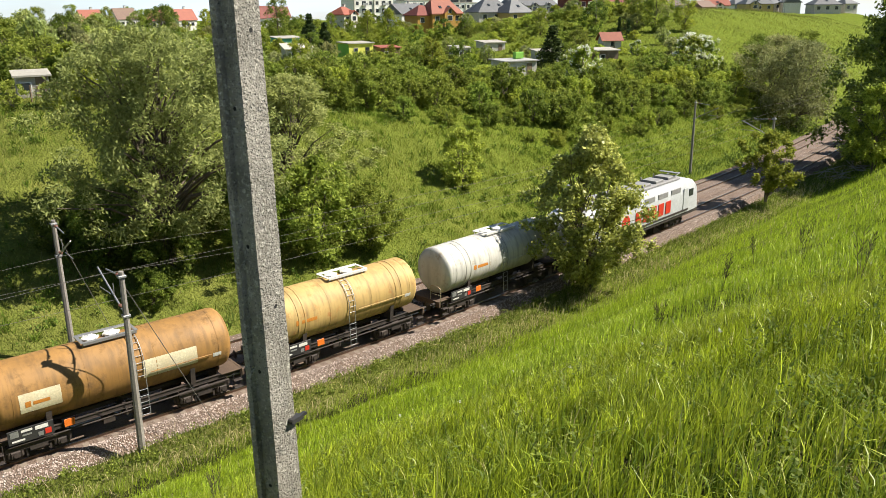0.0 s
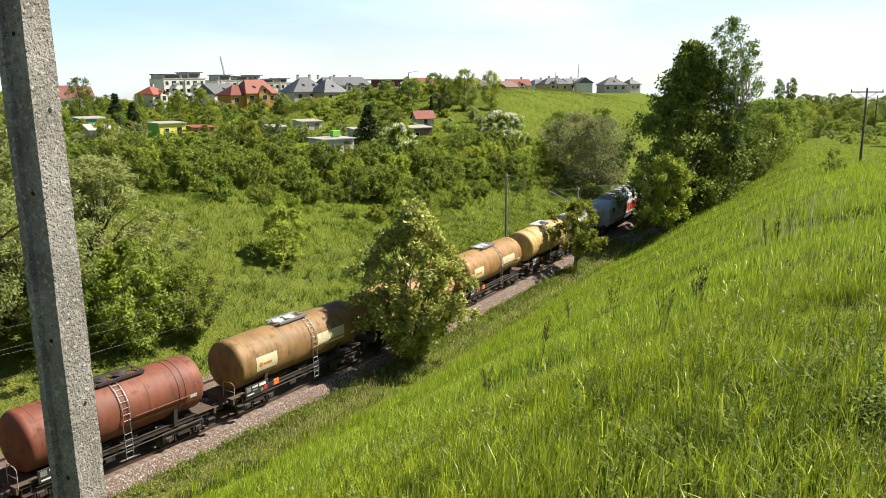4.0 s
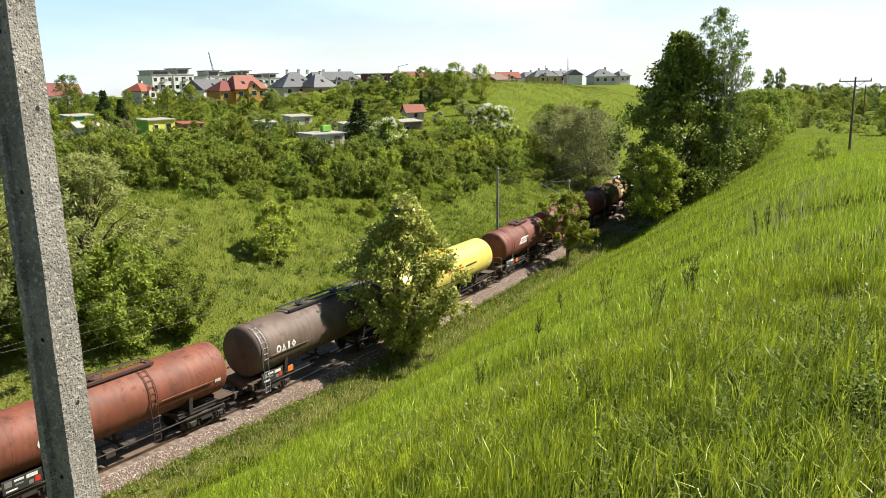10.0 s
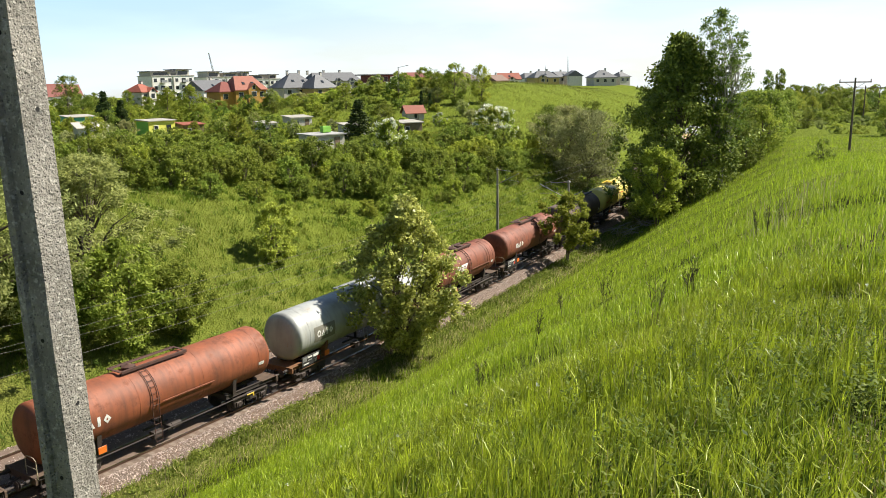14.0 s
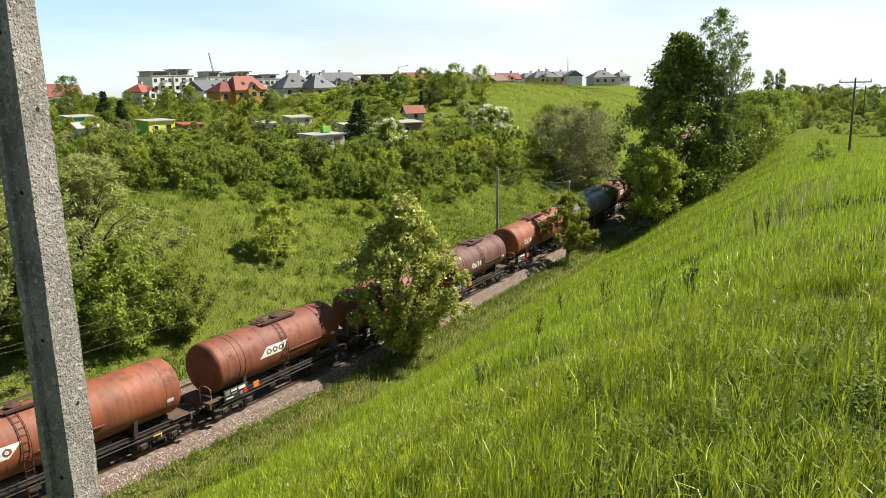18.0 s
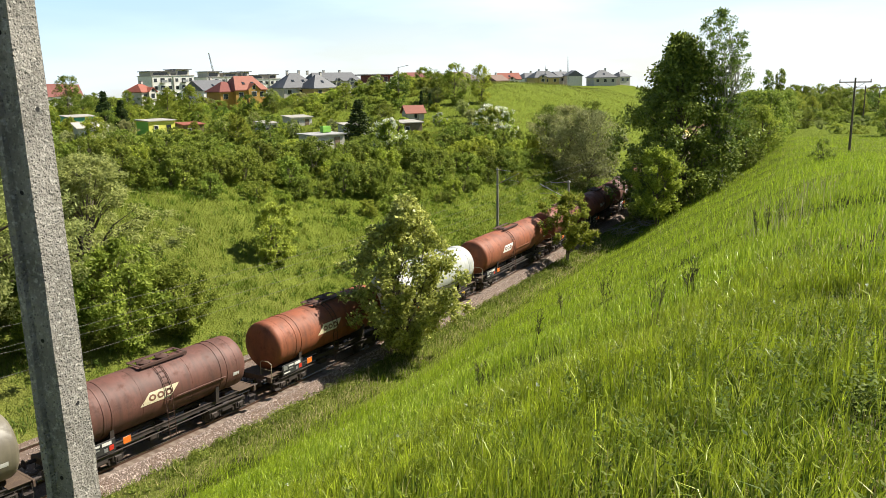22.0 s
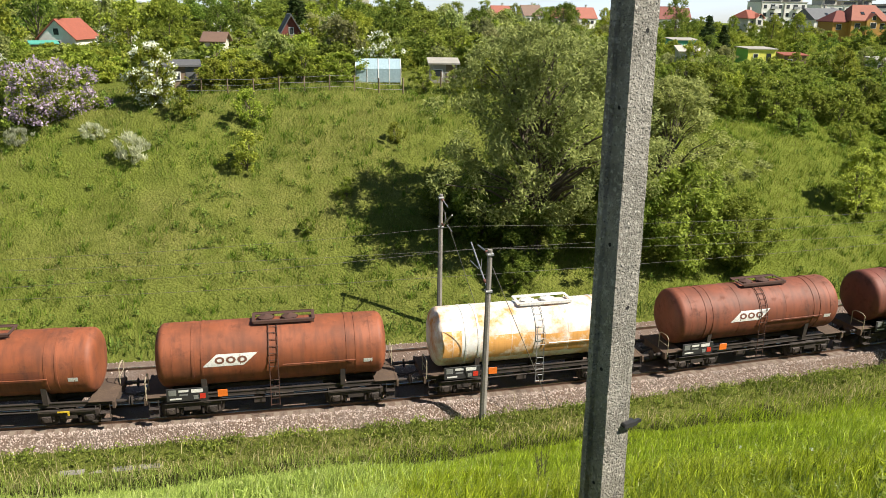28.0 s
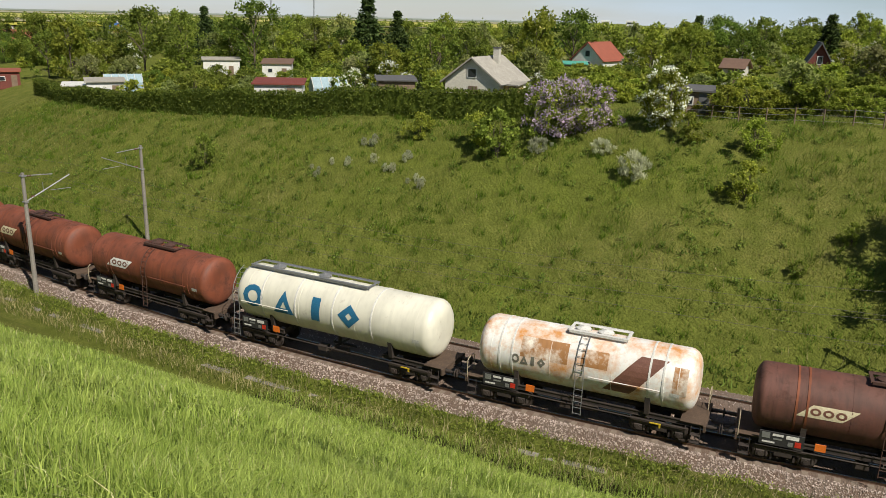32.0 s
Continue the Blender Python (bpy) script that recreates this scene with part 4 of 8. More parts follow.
def build_train():
    tank_wagon(37.9, 25.46, OFF_WHITE, "off-white weathered four-axle tank wagon behind the locomotive", sign=small_mark, top=WHITE)
    tank_wagon(25.46, 13.95, CREAM_TANK, "cream-yellow weathered four-axle tank wagon with raised belts", sign=small_mark, sign_at=0.14, overhang=1.0, top=WHITE)
    tank_wagon(13.95, 1.55, GOLD, "ochre stained four-axle tank wagon with pale panels", sign=two_panels, sign_at=0.1, lid_mat=WHITE, walk_at=(0.38, 0.6), ladder_at=0.57, overhang=1.0, belts=())
    tank_wagon(1.55, -10.68, GOLD, "ochre stained tank wagon with a brown spill down its side", sign=two_panels, sign_at=0.12, lid_mat=WHITE, walk_at=(0.38, 0.6), ladder_at=0.57, overhang=1.0, belts=())
    tank_wagon(-10.68, -23.21, GOLD_DULL, "dull ochre tank wagon with white and cream panels", sign=two_panels, sign_at=0.12, lid_mat=WHITE, walk_at=(0.38, 0.6), ladder_at=0.57, overhang=1.0, belts=())
    tank_wagon(-23.21, -34.93, RUST_RED, "plain rust-red four-axle tank wagon", top=DARK_METAL)
    tank_wagon(-34.93, -47.29, RUST_MAROON, LABEL_RED, sign=stripe_logo_orange, top=RUST_MAROON)
    tank_wagon(-47.29, -59.6, RUST_MAROON, LABEL_RED, sign=stripe_logo, top=RUST_MAROON, sign_at=0.3)
    tank_wagon(-59.6, -76.36, YELLOW_TANK, "long bright yellow tank wagon with a sweeping red line", radius=1.45, overhang=1.25, belts=(0.6, 0.79), belt_mat=BLACK, marks=(red_curve,), top=YELLOW, walk_at=(0.36, 0.6), ladder_at=0.48, cone=0.05, sill=False)
    tank_wagon(-76.36, -90.72, BROWN_TANK, "long grey-brown tank wagon with white logo blocks", radius=1.5, overhang=0.85, belts=(0.68,), sign=block_logo(WHITE), sign_at=0.12, top=BLACK, walk_at=(0.3, 0.95), lids=2, ladder_at=0.05, hoop=False, sill=False)
    tank_wagon(-90.72, -105.41, RUST_RED, "long rust-red tank wagon with white logo blocks", radius=1.42, sign=block_logo(WHITE), sign_at=0.16, top=RUST_RED, overhang=0.95, belts=(), ladder_at=0.62, walk_at=(0.4, 0.68), lids=1, sill=False)
    tank_wagon(-105.41, -117.59, RUST_RED, LABEL_RED, sign=stripe_logo, top=RUST_RED, sign_at=0.24)
    tank_wagon(-117.59, -133.8, GREY_TANK, "long pale grey tank wagon with white ring and logo panel", radius=1.5, overhang=1.0, belts=(), sign=board_logo, sign_at=0.12, marks=(white_ring(0.58),), walk_at=(0.42, 0.95), ladder_at=0.46, frame_mat=worn("rusty_frame", (0.25, 0.11, 0.04), (0.12, 0.06, 0.03), 0.8, 2, 12), hoop=False, sill=False)
    tank_wagon(-133.8, -149.44, RUST_ORANGE, "long orange-red tank wagon with white logo blocks", radius=1.45, sign=block_logo(WHITE), sign_at=0.12, top=RUST_MAROON, overhang=1.0, belts=(), ladder_at=0.42, walk_at=(0.34, 0.62), lids=1, sill=False)
    tank_wagon(-149.44, -161.39, RUST_DARK, "dark rust tank wagon with white logo blocks", sign=block_logo(WHITE), sign_at=0.3, top=RUST_DARK)
    tank_wagon(-161.39, -173.71, RUST_RED, "rust-red tank wagon with white logo blocks", sign=block_logo(WHITE), sign_at=0.3, top=RUST_RED, marks=(repaint(0.6, 0.78, -30, 4, RUST_ORANGE),))
    tank_wagon(-173.71, -186.19, RUST_RED, LABEL_RED, sign=stripe_logo, sign_at=0.3, top=RUST_MAROON)
    tank_wagon(-186.19, -202.2, RUST_ORANGE, "long bright rust-red tank wagon with a white logo panel", radius=1.45, sign=stripe_logo, sign_at=0.24, top=RUST_MAROON, overhang=1.0, belts=(), ladder_at=0.42, walk_at=(0.4, 0.62), lids=1)
    tank_wagon(-202.2, -215.39, WHITE_TANK, "white-grey tank wagon with a top walkway and belts", radius=1.5, overhang=0.9, belts=(0.1, 0.9), sign=block_logo(WHITE), sign_at=0.2, walk_at=(0.1, 0.75), ladder_at=0.08, hoop=False, sill=False)
    tank_wagon(-215.39, -228.0, RUST_ORANGE, "orange-red tank wagon with a slanting logo panel", sign=stripe_logo_orange, sign_at=0.34, top=RUST_RED)
    tank_wagon(-228.0, -240.72, RUST_DARK, "dark weathered tank wagon with an orange logo panel", sign=stripe_logo_orange, sign_at=0.34, top=RUST_DARK)
    tank_wagon(-240.72, -256.7, OLIVE_TANK, "long olive-grey tank wagon with a white ring", radius=1.5, overhang=0.95, belts=(0.6,), belt_mat=BLACK, sign=block_logo(WHITE), sign_at=0.12, marks=(white_ring(0.55),), top=BLACK, walk_at=(0.05, 0.62), ladder_at=0.62, hoop=False)
    tank_wagon(-256.7, -269.4, RUST_RED, LABEL_RED, sign=stripe_logo, sign_at=0.24, top=RUST_RED)
    tank_wagon(-269.4, -282.15, RUST_MAROON, "maroon tank wagon with white logo blocks", sign=block_logo(WHITE), sign_at=0.36, top=RUST_MAROON)
    tank_wagon(-282.15, -294.58, RUST_MAROON, LABEL_RED, sign=stripe_logo, sign_at=0.34, top=RUST_MAROON)
    tank_wagon(-294.58, -306.64, RUST_RED, LABEL_RED, sign=stripe_logo, sign_at=0.3, top=RUST_RED)
    tank_wagon(-306.64, -319.03, RUSTY_WHITE, "white tank wagon with orange rust stains and belts", marks=(rust_fields(RUST_STAIN, ((0.23, 0.47, -34, 16), (0.5, 0.78, -30, 10), (0.03, 0.12, -24, 30))),), belts=(0.14, 0.2, 0.8, 0.86), belt_mat=WHITE, top=WHITE)
    tank_wagon(-319.03, -331.38, RUST_ORANGE, LABEL_RED, sign=stripe_logo, sign_at=0.2, top=RUST_MAROON)
    tank_wagon(-331.38, -344.8, RUST_ORANGE, "orange-red tank wagon with white logo blocks", sign=block_logo(WHITE), sign_at=0.17, top=RUST_RED, overhang=1.2, marks=(repaint(0.56, 0.8, -36, 6, RUST_RED),))
    tank_wagon(-344.8, -359.29, RUST_RED, "long rust-red tank wagon with a white ring and logo panel", sign=stripe_logo, sign_at=0.14, marks=(white_ring(0.48), repaint(0.7, 0.86, -22, 10, RUST_ORANGE), repaint(0.3, 0.46, -34, -8, RUST_ORANGE)), top=RUST_DARK, overhang=0.95, belts=(), ladder_at=0.64, walk_at=(0.44, 0.66), lids=1, hoop=False, sill=False)
    tank_wagon(-359.29, -371.87, RUST_DARK, "dark brown-red tank wagon with a logo panel and orange belts", sign=stripe_logo_orange, sign_at=0.16, top=RUST_DARK, belt_mat=RUST_ORANGE)
    tank_wagon(-371.87, -384.33, RUSTY_WHITE, "white tank wagon with heavy orange rust and a brown flash", belts=(0.12, 0.18, 0.8, 0.86), belt_mat=WHITE, marks=(rust_fields(BROWN_STAIN, ((0.22, 0.44, 6, 46), (0.5, 0.62, 10, 42), (0.9, 0.96, -10, 40))), brown_flash), sign=block_logo(LOGO_GREY), sign_at=0.18, top=WHITE, dome=0.6)
    tank_wagon(-384.33, -399.12, CREAM_CLEAN, "long pale cream tank wagon with huge plain blue blocks", radius=1.52, overhang=1.1, belts=(0.16, 0.34, 0.53, 0.72), belt_mat=WHITE, sign=giant_logo, sign_at=0.06, walk_at=(0.05, 0.66), ladder_at=0.02, plates=True, dome=0.6, hoop=False, sill=False)
    tank_wagon(-399.12, -411.7, RUST_RED, LABEL_RED, sign=stripe_logo, sign_at=0.17, top=RUST_RED)
    tank_wagon(-411.7, -424.1, RUST_RED, LABEL_RED, sign=stripe_logo_orange, sign_at=0.17, top=RUST_RED)
    tank_wagon(-424.1, -436.5, RUST_RED, LABEL_RED, sign=stripe_logo, sign_at=0.17, top=RUST_RED)


LOCO_GREY = worn("loco_pale_grey", (0.55, 0.56, 0.57), (0.44, 0.45, 0.46), 0.4, 1, 9)
LOCO_ROOF = worn("loco_roof_grey", (0.3, 0.3, 0.3), (0.2, 0.19, 0.18), 0.7, 1, 9)


def locomotive(front, rear):
    length = front - rear
    w = tagged(new("locomotive"), "pale grey electric locomotive with a red logo shape", "locomotive", "goods train")
    b = length / 2 - 0.65
    body = Shape()
    side = [(-1.48, 1.2), (1.48, 1.2), (1.5, 2.6), (1.42, 3.5), (1.1, 3.85), (-1.1, 3.85), (-1.42, 3.5), (-1.5, 2.6)]
    rows = [(-b, 0.9, 0.72), (-b + 0.5, 0.97, 0.9), (-b + 1.3, 1, 1), (b - 1.3, 1, 1), (b - 0.5, 0.97, 0.9), (b, 0.9, 0.72)]
    for x, fy, fz in rows:
        body.v += [(x, y * fy, 1.2 + (z - 1.2) * fz) for y, z in side]
    for i in range(len(rows) - 1):
        body.f += [(i * 8 + j, i * 8 + (j + 1) % 8, i * 8 + 8 + (j + 1) % 8, i * 8 + 8 + j) for j in range(8)]
    body.f += [tuple(range(7, -1, -1)), tuple(range(40, 48))]
    shell = part("body", body, LOCO_GREY, w, "pale grey body shell", True)
    part("frame", Shape().box((0, 0, 1.05), (length - 1.3, 2.8, 0.35), 0.06), DARK_METAL, w)
    for x in (-b, b):
        o = math.copysign(1, x)
        part("windscreen", Shape().slab([(x - 0.22 * o, -1.05, 2.55), (x - 0.22 * o, 1.05, 2.55), (x - 0.5 * o, 1.0, 3.25), (x - 0.5 * o, -1.0, 3.25)], 0.22 * -o), GLASS, shell, "dark windscreen")
        part("nose", Shape().box((x + 0.1 * o, 0, 1.35), (0.4, 2.5, 0.7), 0.1), LOCO_GREY, shell)
        for y in (-0.8, 0.8):
            part("headlight", Shape().box((x + 0.1 * o, y, 1.95), (0.16, 0.34, 0.2), 0.04), WHITE, shell)
            ob = part("buffer", BUFFER, DARK_METAL, w)
            ob.matrix_basis = Matrix.Translation((x, y * 1.09, 1.06)) @ (MIRROR if x < 0 else Matrix.Identity(4))
        part("cab_window", Shape().box((x - 1.45 * o, -1.49, 2.75), (0.7, 0.06, 0.6), 0.02), GLASS, shell)
        part("cab_door", Shape().box((x - 2.4 * o, -1.51, 2.3), (0.7, 0.05, 1.9), 0.02), LOCO_GREY, shell)
    for k in range(6):
        part("air_grille", Shape().box((-5.2 + 2.1 * k, -1.46, 3.25), (1.5, 0.06, 0.42), 0.02), LOCO_ROOF, shell)
    part("logo_shape", Shape().rod((-2.4, -1.51, 2.2), (-2.4, -1.53, 2.2), 0.55, seg=16), RED, shell, "red round logo shape")
    for k in range(5):
        part("logo_shape", Shape().box((-0.6 + 1.15 * k, -1.53, 2.2), (0.8, 0.03, 1.0), 0.01), RED, shell, "plain red logo block")
    part("side_stripe", Shape().box((0, -1.53, 1.42), (length - 5, 0.02, 0.16)), DARK_METAL, shell)
    roof = Shape().box((0, 0, 3.95), (length - 6, 1.7, 0.2), 0.05)
    for k in range(7):
        roof.box((-6 + 2 * k, 0, 4.12), (1.2, 1.3, 0.26), 0.06)
        roof.rod((-6.6 + 2 * k, 0.7, 4.0), (-6.6 + 2 * k, 0.7, 4.4), 0.06)
    part("roof_gear", roof, LOCO_ROOF, w)
    for x, up in ((-b + 2.6, 1), (b - 2.6, 0)):
        pan = Shape()
        k, z = (1.0, 5.5) if up else (1.2, 4.45)
        for y in (-0.5, 0.5):
            pan.rod((x - 0.6, y, 4.0), (x + k, y * 0.7, (z + 4.0) / 2), 0.03)
            pan.rod((x + k, y * 0.7, (z + 4.0) / 2), (x - 0.1, y * 0.6, z), 0.025)
        pan.box((x - 0.1, 0, z), (0.4, 1.6, 0.04))
        part("pantograph", pan, GREY_METAL, w)
    for x in (-length / 2 + 4.4, length / 2 - 4.4):
        bogie(w, x, (-1.9, 0.0, 1.9))
    TRAIN.append((w, (front + rear) / 2))


build_train()
locomotive(57.9, 37.9)


# ---- masts, wires and the concrete post ----
def catenary_mast(s, n, high, reach, stay=0.0, name="catenary_mast", label="weathered concrete catenary mast with a steel bracket", lean=0.0):
    """reach: how far the bracket goes, towards the far side."""
    x, y, h = line(s, n)
    w = tagged(new(name), label, "mast", "catenary masts")
    w.matrix_basis = Matrix.Translation((x, y, -0.75)) @ Matrix.Rotation(h, 4, "Z") @ Matrix.Rotation(radians(lean), 4, "Y")
    part("pole", Shape().prism([(-0.16, 0), (0.16, 0), (0.16, 0.3), (-0.16, 0.3)], -0.16, 0.16).rod((0, 0, 0.2), (0, 0, high + 0.75), 0.17, 0.11, 8), MAST, w, "", True)
    z = high + 0.55
    o = math.copysign(1, reach)
    br = Shape()
    br.rod((0, 0, z), (0, reach * 0.62, z - 0.15), 0.035)
    br.rod((0, 0, z - 1.7), (0, reach, z - 0.35), 0.04)
    br.rod((0, reach * 0.55, z - 1.2), (0, reach, z - 1.25), 0.025)
    br.rod((0, reach * 0.4, z - 1.25), (0, reach * 0.4, z - 0.6), 0.02)
    part("bracket", br, GREY_METAL, w, "galvanised steel bracket")
    for p in ((0, 0.4 * o, z - 1.42), (0, 0.3 * o, z - 0.05)):
        ins = Shape().lathe([(0.0, 0.03), (0.02, 0.08), (0.05, 0.03), (0.1, 0.03), (0.12, 0.08), (0.15, 0.03), (0.2, 0.03), (0.22, 0.08), (0.25, 0.03), (0.3, 0.02)], 8)
        ins.v = [(p[0] + vy, p[1] + vx * o, p[2] + vz) for vx, vy, vz in ins.v]
        part("insulator", ins, LOGO_BROWN, w)
    for dz in (-1.7, 0.0):
        part("clamp", Shape().box((0, 0, z + dz), (0.3, 0.3, 0.11), 0.02), GREY_METAL, w)
    if stay:
        part("stay_wire", Shape().rod((0, 0, z - 0.3), (stay, 0, 0.4), 0.018), WIRE, w)
    return w


def concrete_post():
    """A square pole, one corner towards the tripod, with a channel down two of its faces."""
    w = tagged(new("concrete_post"), "square rough concrete power pole with recessed sides and bolt holes", "power pole")
    x, y = -6.2 * math.sin(radians(27.45)), 6.2 * math.cos(radians(27.45))
    base = ground_z(x, y) - 0.4
    lean = Matrix.Translation((0, 0, 15.9 - base)) @ Matrix.Rotation(radians(-0.7), 4, (math.sin(radians(-27)), math.cos(radians(27)), 0)) @ Matrix.Translation((0, 0, base - 15.9))
    w.matrix_basis = Matrix.Translation((x, y, base)) @ lean @ Matrix.Rotation(radians(162), 4, "Z")
    top = 23.0 - base
    sh = Shape()
    rows = 60
    for i in range(rows + 1):
        z = top * i / rows
        k = 1.06 - 0.2 * i / rows
        a, e, g = 0.125 * k, 0.07 * k, 0.035
        ring = [(-a, -a), (-e, -a), (-e + 0.015, -a + g), (e - 0.015, -a + g), (e, -a), (a, -a), (a, -0.4 * a), (a, 0.4 * a), (a, a), (e, a), (e - 0.015, a - g), (-e + 0.015, a - g), (-e, a), (-a, a), (-a, 0.4 * a), (-a, -0.4 * a)]
        sh.v += [(px + random.uniform(-1, 1) * 0.0025, py + random.uniform(-1, 1) * 0.0025, z) for px, py in ring]
    for i in range(rows):
        sh.f += [(i * 16 + j, i * 16 + (j + 1) % 16, i * 16 + 16 + (j + 1) % 16, i * 16 + 16 + j) for j in range(16)]
    sh.f += [tuple(range(15, -1, -1)), tuple(range(rows * 16, rows * 16 + 16))]
    part("shaft", sh, CONCRETE, w)
    # bolt holes are near-black plugs, the shade inside them put into the colour
    hole_mat = material("hole_shade", (0.015, 0.014, 0.013), 0.95)
    for k in range(9):
        z = 15.75 - base + (k - 2) * 1.05
        f = 0.125 * (1.06 - 0.2 * z / top)
        part("bolt_hole", Shape().rod((-f + 0.02, -0.02, z), (-f - 0.001, -0.02, z), 0.018, seg=10), hole_mat, w)
        part("bolt_hole", Shape().rod((0.0, f - 0.05, z + 0.5), (0.0, f - 0.034, z + 0.5), 0.016, seg=10), hole_mat, w)
    part("clamp", Shape().box((-0.145, -0.11, 14.72 - base), (0.07, 0.14, 0.04), 0.01).box((-0.15, -0.19, 14.72 - base), (0.03, 0.1, 0.03), 0.01), BLACK, w, "black steel clamp")
    return w


catenary_mast(7.7, -2.7, 7.75, 3.0, 3.4, lean=0.6)
catenary_mast(-45.3, -2.5, 7.75, 3.2)
catenary_mast(68.7, -3.0, 7.7, 3.0)
catenary_mast(8.3, 8.5, 7.6, -2.6, 2.6)
catenary_mast(-49.8, 9.4, 7.7, -3.4)
catenary_mast(77.0, 8.4, 7.6, -2.6)
post = concrete_post()


def cable(pts, r):
    """One unbroken thin tube through points."""
    sh = Shape()
    for x, y, z in pts:
        sh.v += [(x + r, y, z), (x, y, z + r), (x - r, y, z), (x, y, z - r)]
    for i in range(len(pts) - 1):
        sh.f += [(4 * i + j, 4 * i + (j + 1) % 4, 4 * i + 4 + (j + 1) % 4, 4 * i + 4 + j) for j in range(4)]
    return sh


def wire_run(name, n_mid, z_wire, stations, sag, label):
    w = tagged(new(name), label, "overhead wire")
    for (s0, n0), (s1, n1) in zip(stations, stations[1:]):
        for z_end, drop, kind in ((z_wire, 0.0, "contact_wire"), (z_wire + 1.3, sag, "carrying_wire")):
            pts = []
            for k in range(9):
                f = k / 8
                x, y, _ = line(s0 + (s1 - s0) * f, n0 + (n1 - n0) * f)
                pts.append((x, y, z_end - drop * 4 * f * (1 - f)))
            part(kind, cable(pts, 0.0075), WIRE, w)


wire_run("overhead_line_near", 0, 5.6, [(-110, 0.2), (-45.3, -0.2), (7.7, 0.2), (68.7, -0.2), (130, 0.2)], 0.8, "contact and carrying wires over the near track")
wire_run("overhead_line_far", 4, 5.6, [(-110, 4.2), (-49.8, 3.8), (8.3, 4.2), (77, 3.8), (140, 4.2)], 0.8, "contact and carrying wires over the far track")

# ---- plants ----
RNG = np.random.default_rng(7)


def leaves(centres, spread, count, size, rng, flat=0.0, droop=0.0, lay=0.0, slim=0.32):
    """Small four-cornered leaves scattered round centres; returns vertices and faces."""
    pick = rng.integers(0, len(centres), count)
    off = rng.normal(0, 1, (count, 3))
    off /= np.linalg.norm(off, axis=1)[:, None]
    off *= (rng.random(count) ** 0.5)[:, None] * np.asarray(spread)[pick][:, None]
    if droop:
        off[:, 2] -= np.abs(off[:, 2]) * droop
    p = np.asarray(centres)[pick] + off
    u = rng.normal(0, 1, (count, 3))
    u[:, 2] -= flat
    u /= np.linalg.norm(u, axis=1)[:, None]
    v = np.cross(u, rng.normal(0, 1, (count, 3)) + np.array([0, 0, 2.0 * lay]))
    v /= np.linalg.norm(v, axis=1)[:, None]
    length = size * rng.uniform(0.6, 1.4, count)[:, None]
    width = length * slim
    mid = p + u * length * 0.45
    bend = np.cross(u, v) * length * 0.12
    verts = np.stack([p, mid + v * width + bend, p + u * length, mid - v * width + bend], 1).reshape(-1, 3)
    return verts, np.arange(count * 4).reshape(-1, 4)


def crown_centres(rng, count, base, top, width, lean=(0, 0), hollow=0.35, shape=0.5, peak=2.4):
    """Places of leaf clumps in an uneven crown. shape: the height, of 1, at which it is widest."""
    out, rad = [], []
    ph = rng.uniform(0, 6.28, 6)
    while len(out) < count:
        f = rng.random()
        a = rng.uniform(0, 6.28)
        g = (f - shape) / (shape if f < shape else 1 - shape)
        env = 1.12 * max(0.0, 1 - abs(g) ** (2.4 if g < 0 else peak)) ** (0.5 if g < 0 or peak > 2 else 0.8)
        env *= 0.78 + 0.22 * math.sin(3 * a + ph[0] + 5 * f) + 0.16 * math.sin(5 * a + ph[1] - 7 * f) + 0.12 * math.sin(9 * f + ph[2])
        r = width * 0.5 * max(env, 0.1) * (hollow + (1 - hollow) * rng.random() ** 0.5)
        z = base + (top - base) * f
        out.append((r * math.cos(a) + lean[0] * f, r * math.sin(a) + lean[1] * f, z))
        rad.append(0.055 * width + 0.05 * (top - base) * rng.uniform(0.5, 1.1))
    return np.array(out), np.array(rad)


def woody(rng, centres, high, trunk_r, stems=1, lean=(0, 0), limbs=30, start=0.2):
    """Stems that taper, with limbs that reach towards the clumps."""
    sh = Shape()
    for k in range(stems):
        a = rng.uniform(0, 6.28)
        spread = 0.0 if stems == 1 else high * 0.16
        tip = Vector((lean[0] * 0.8 + spread * math.cos(a), lean[1] * 0.8 + spread * math.sin(a), high * 0.88))
        pts = []
        for i in range(7):
            f = i / 6
            pts.append(Vector((tip.x * f ** 1.3 + rng.normal(0, 0.012) * high * f + (0.12 * math.cos(a) if stems > 1 else 0), tip.y * f ** 1.3 + rng.normal(0, 0.012) * high * f + (0.12 * math.sin(a) if stems > 1 else 0), tip.z * f - 0.3 * (1 - f))))
        for i in range(6):
            sh.rod(pts[i], pts[i + 1], trunk_r * (1 - 0.15 * i) / (1 if stems == 1 else 1.6), trunk_r * (1 - 0.15 * (i + 1)) / (1 if stems == 1 else 1.6), 7, False)
        for j in range(limbs // stems):
            c = Vector(centres[rng.integers(0, len(centres))])
            z0 = max(start * high, min(c.z - 0.25 * high, high * 0.75)) * rng.uniform(0.8, 1.0)
            f = min(max(z0 / tip.z, 0.05), 0.98)
            i = min(int(f * 6), 5)
            root = pts[i].lerp(pts[i + 1], f * 6 - i)
            knee = root.lerp(c, 0.5) + Vector((0, 0, 0.05 * high))
            r = trunk_r * (1 - 0.8 * f) * 0.5
            sh.rod(root, knee, r, r * 0.6, 5, False)
            sh.rod(knee, c, r * 0.6, r * 0.15, 4, False)
    return sh


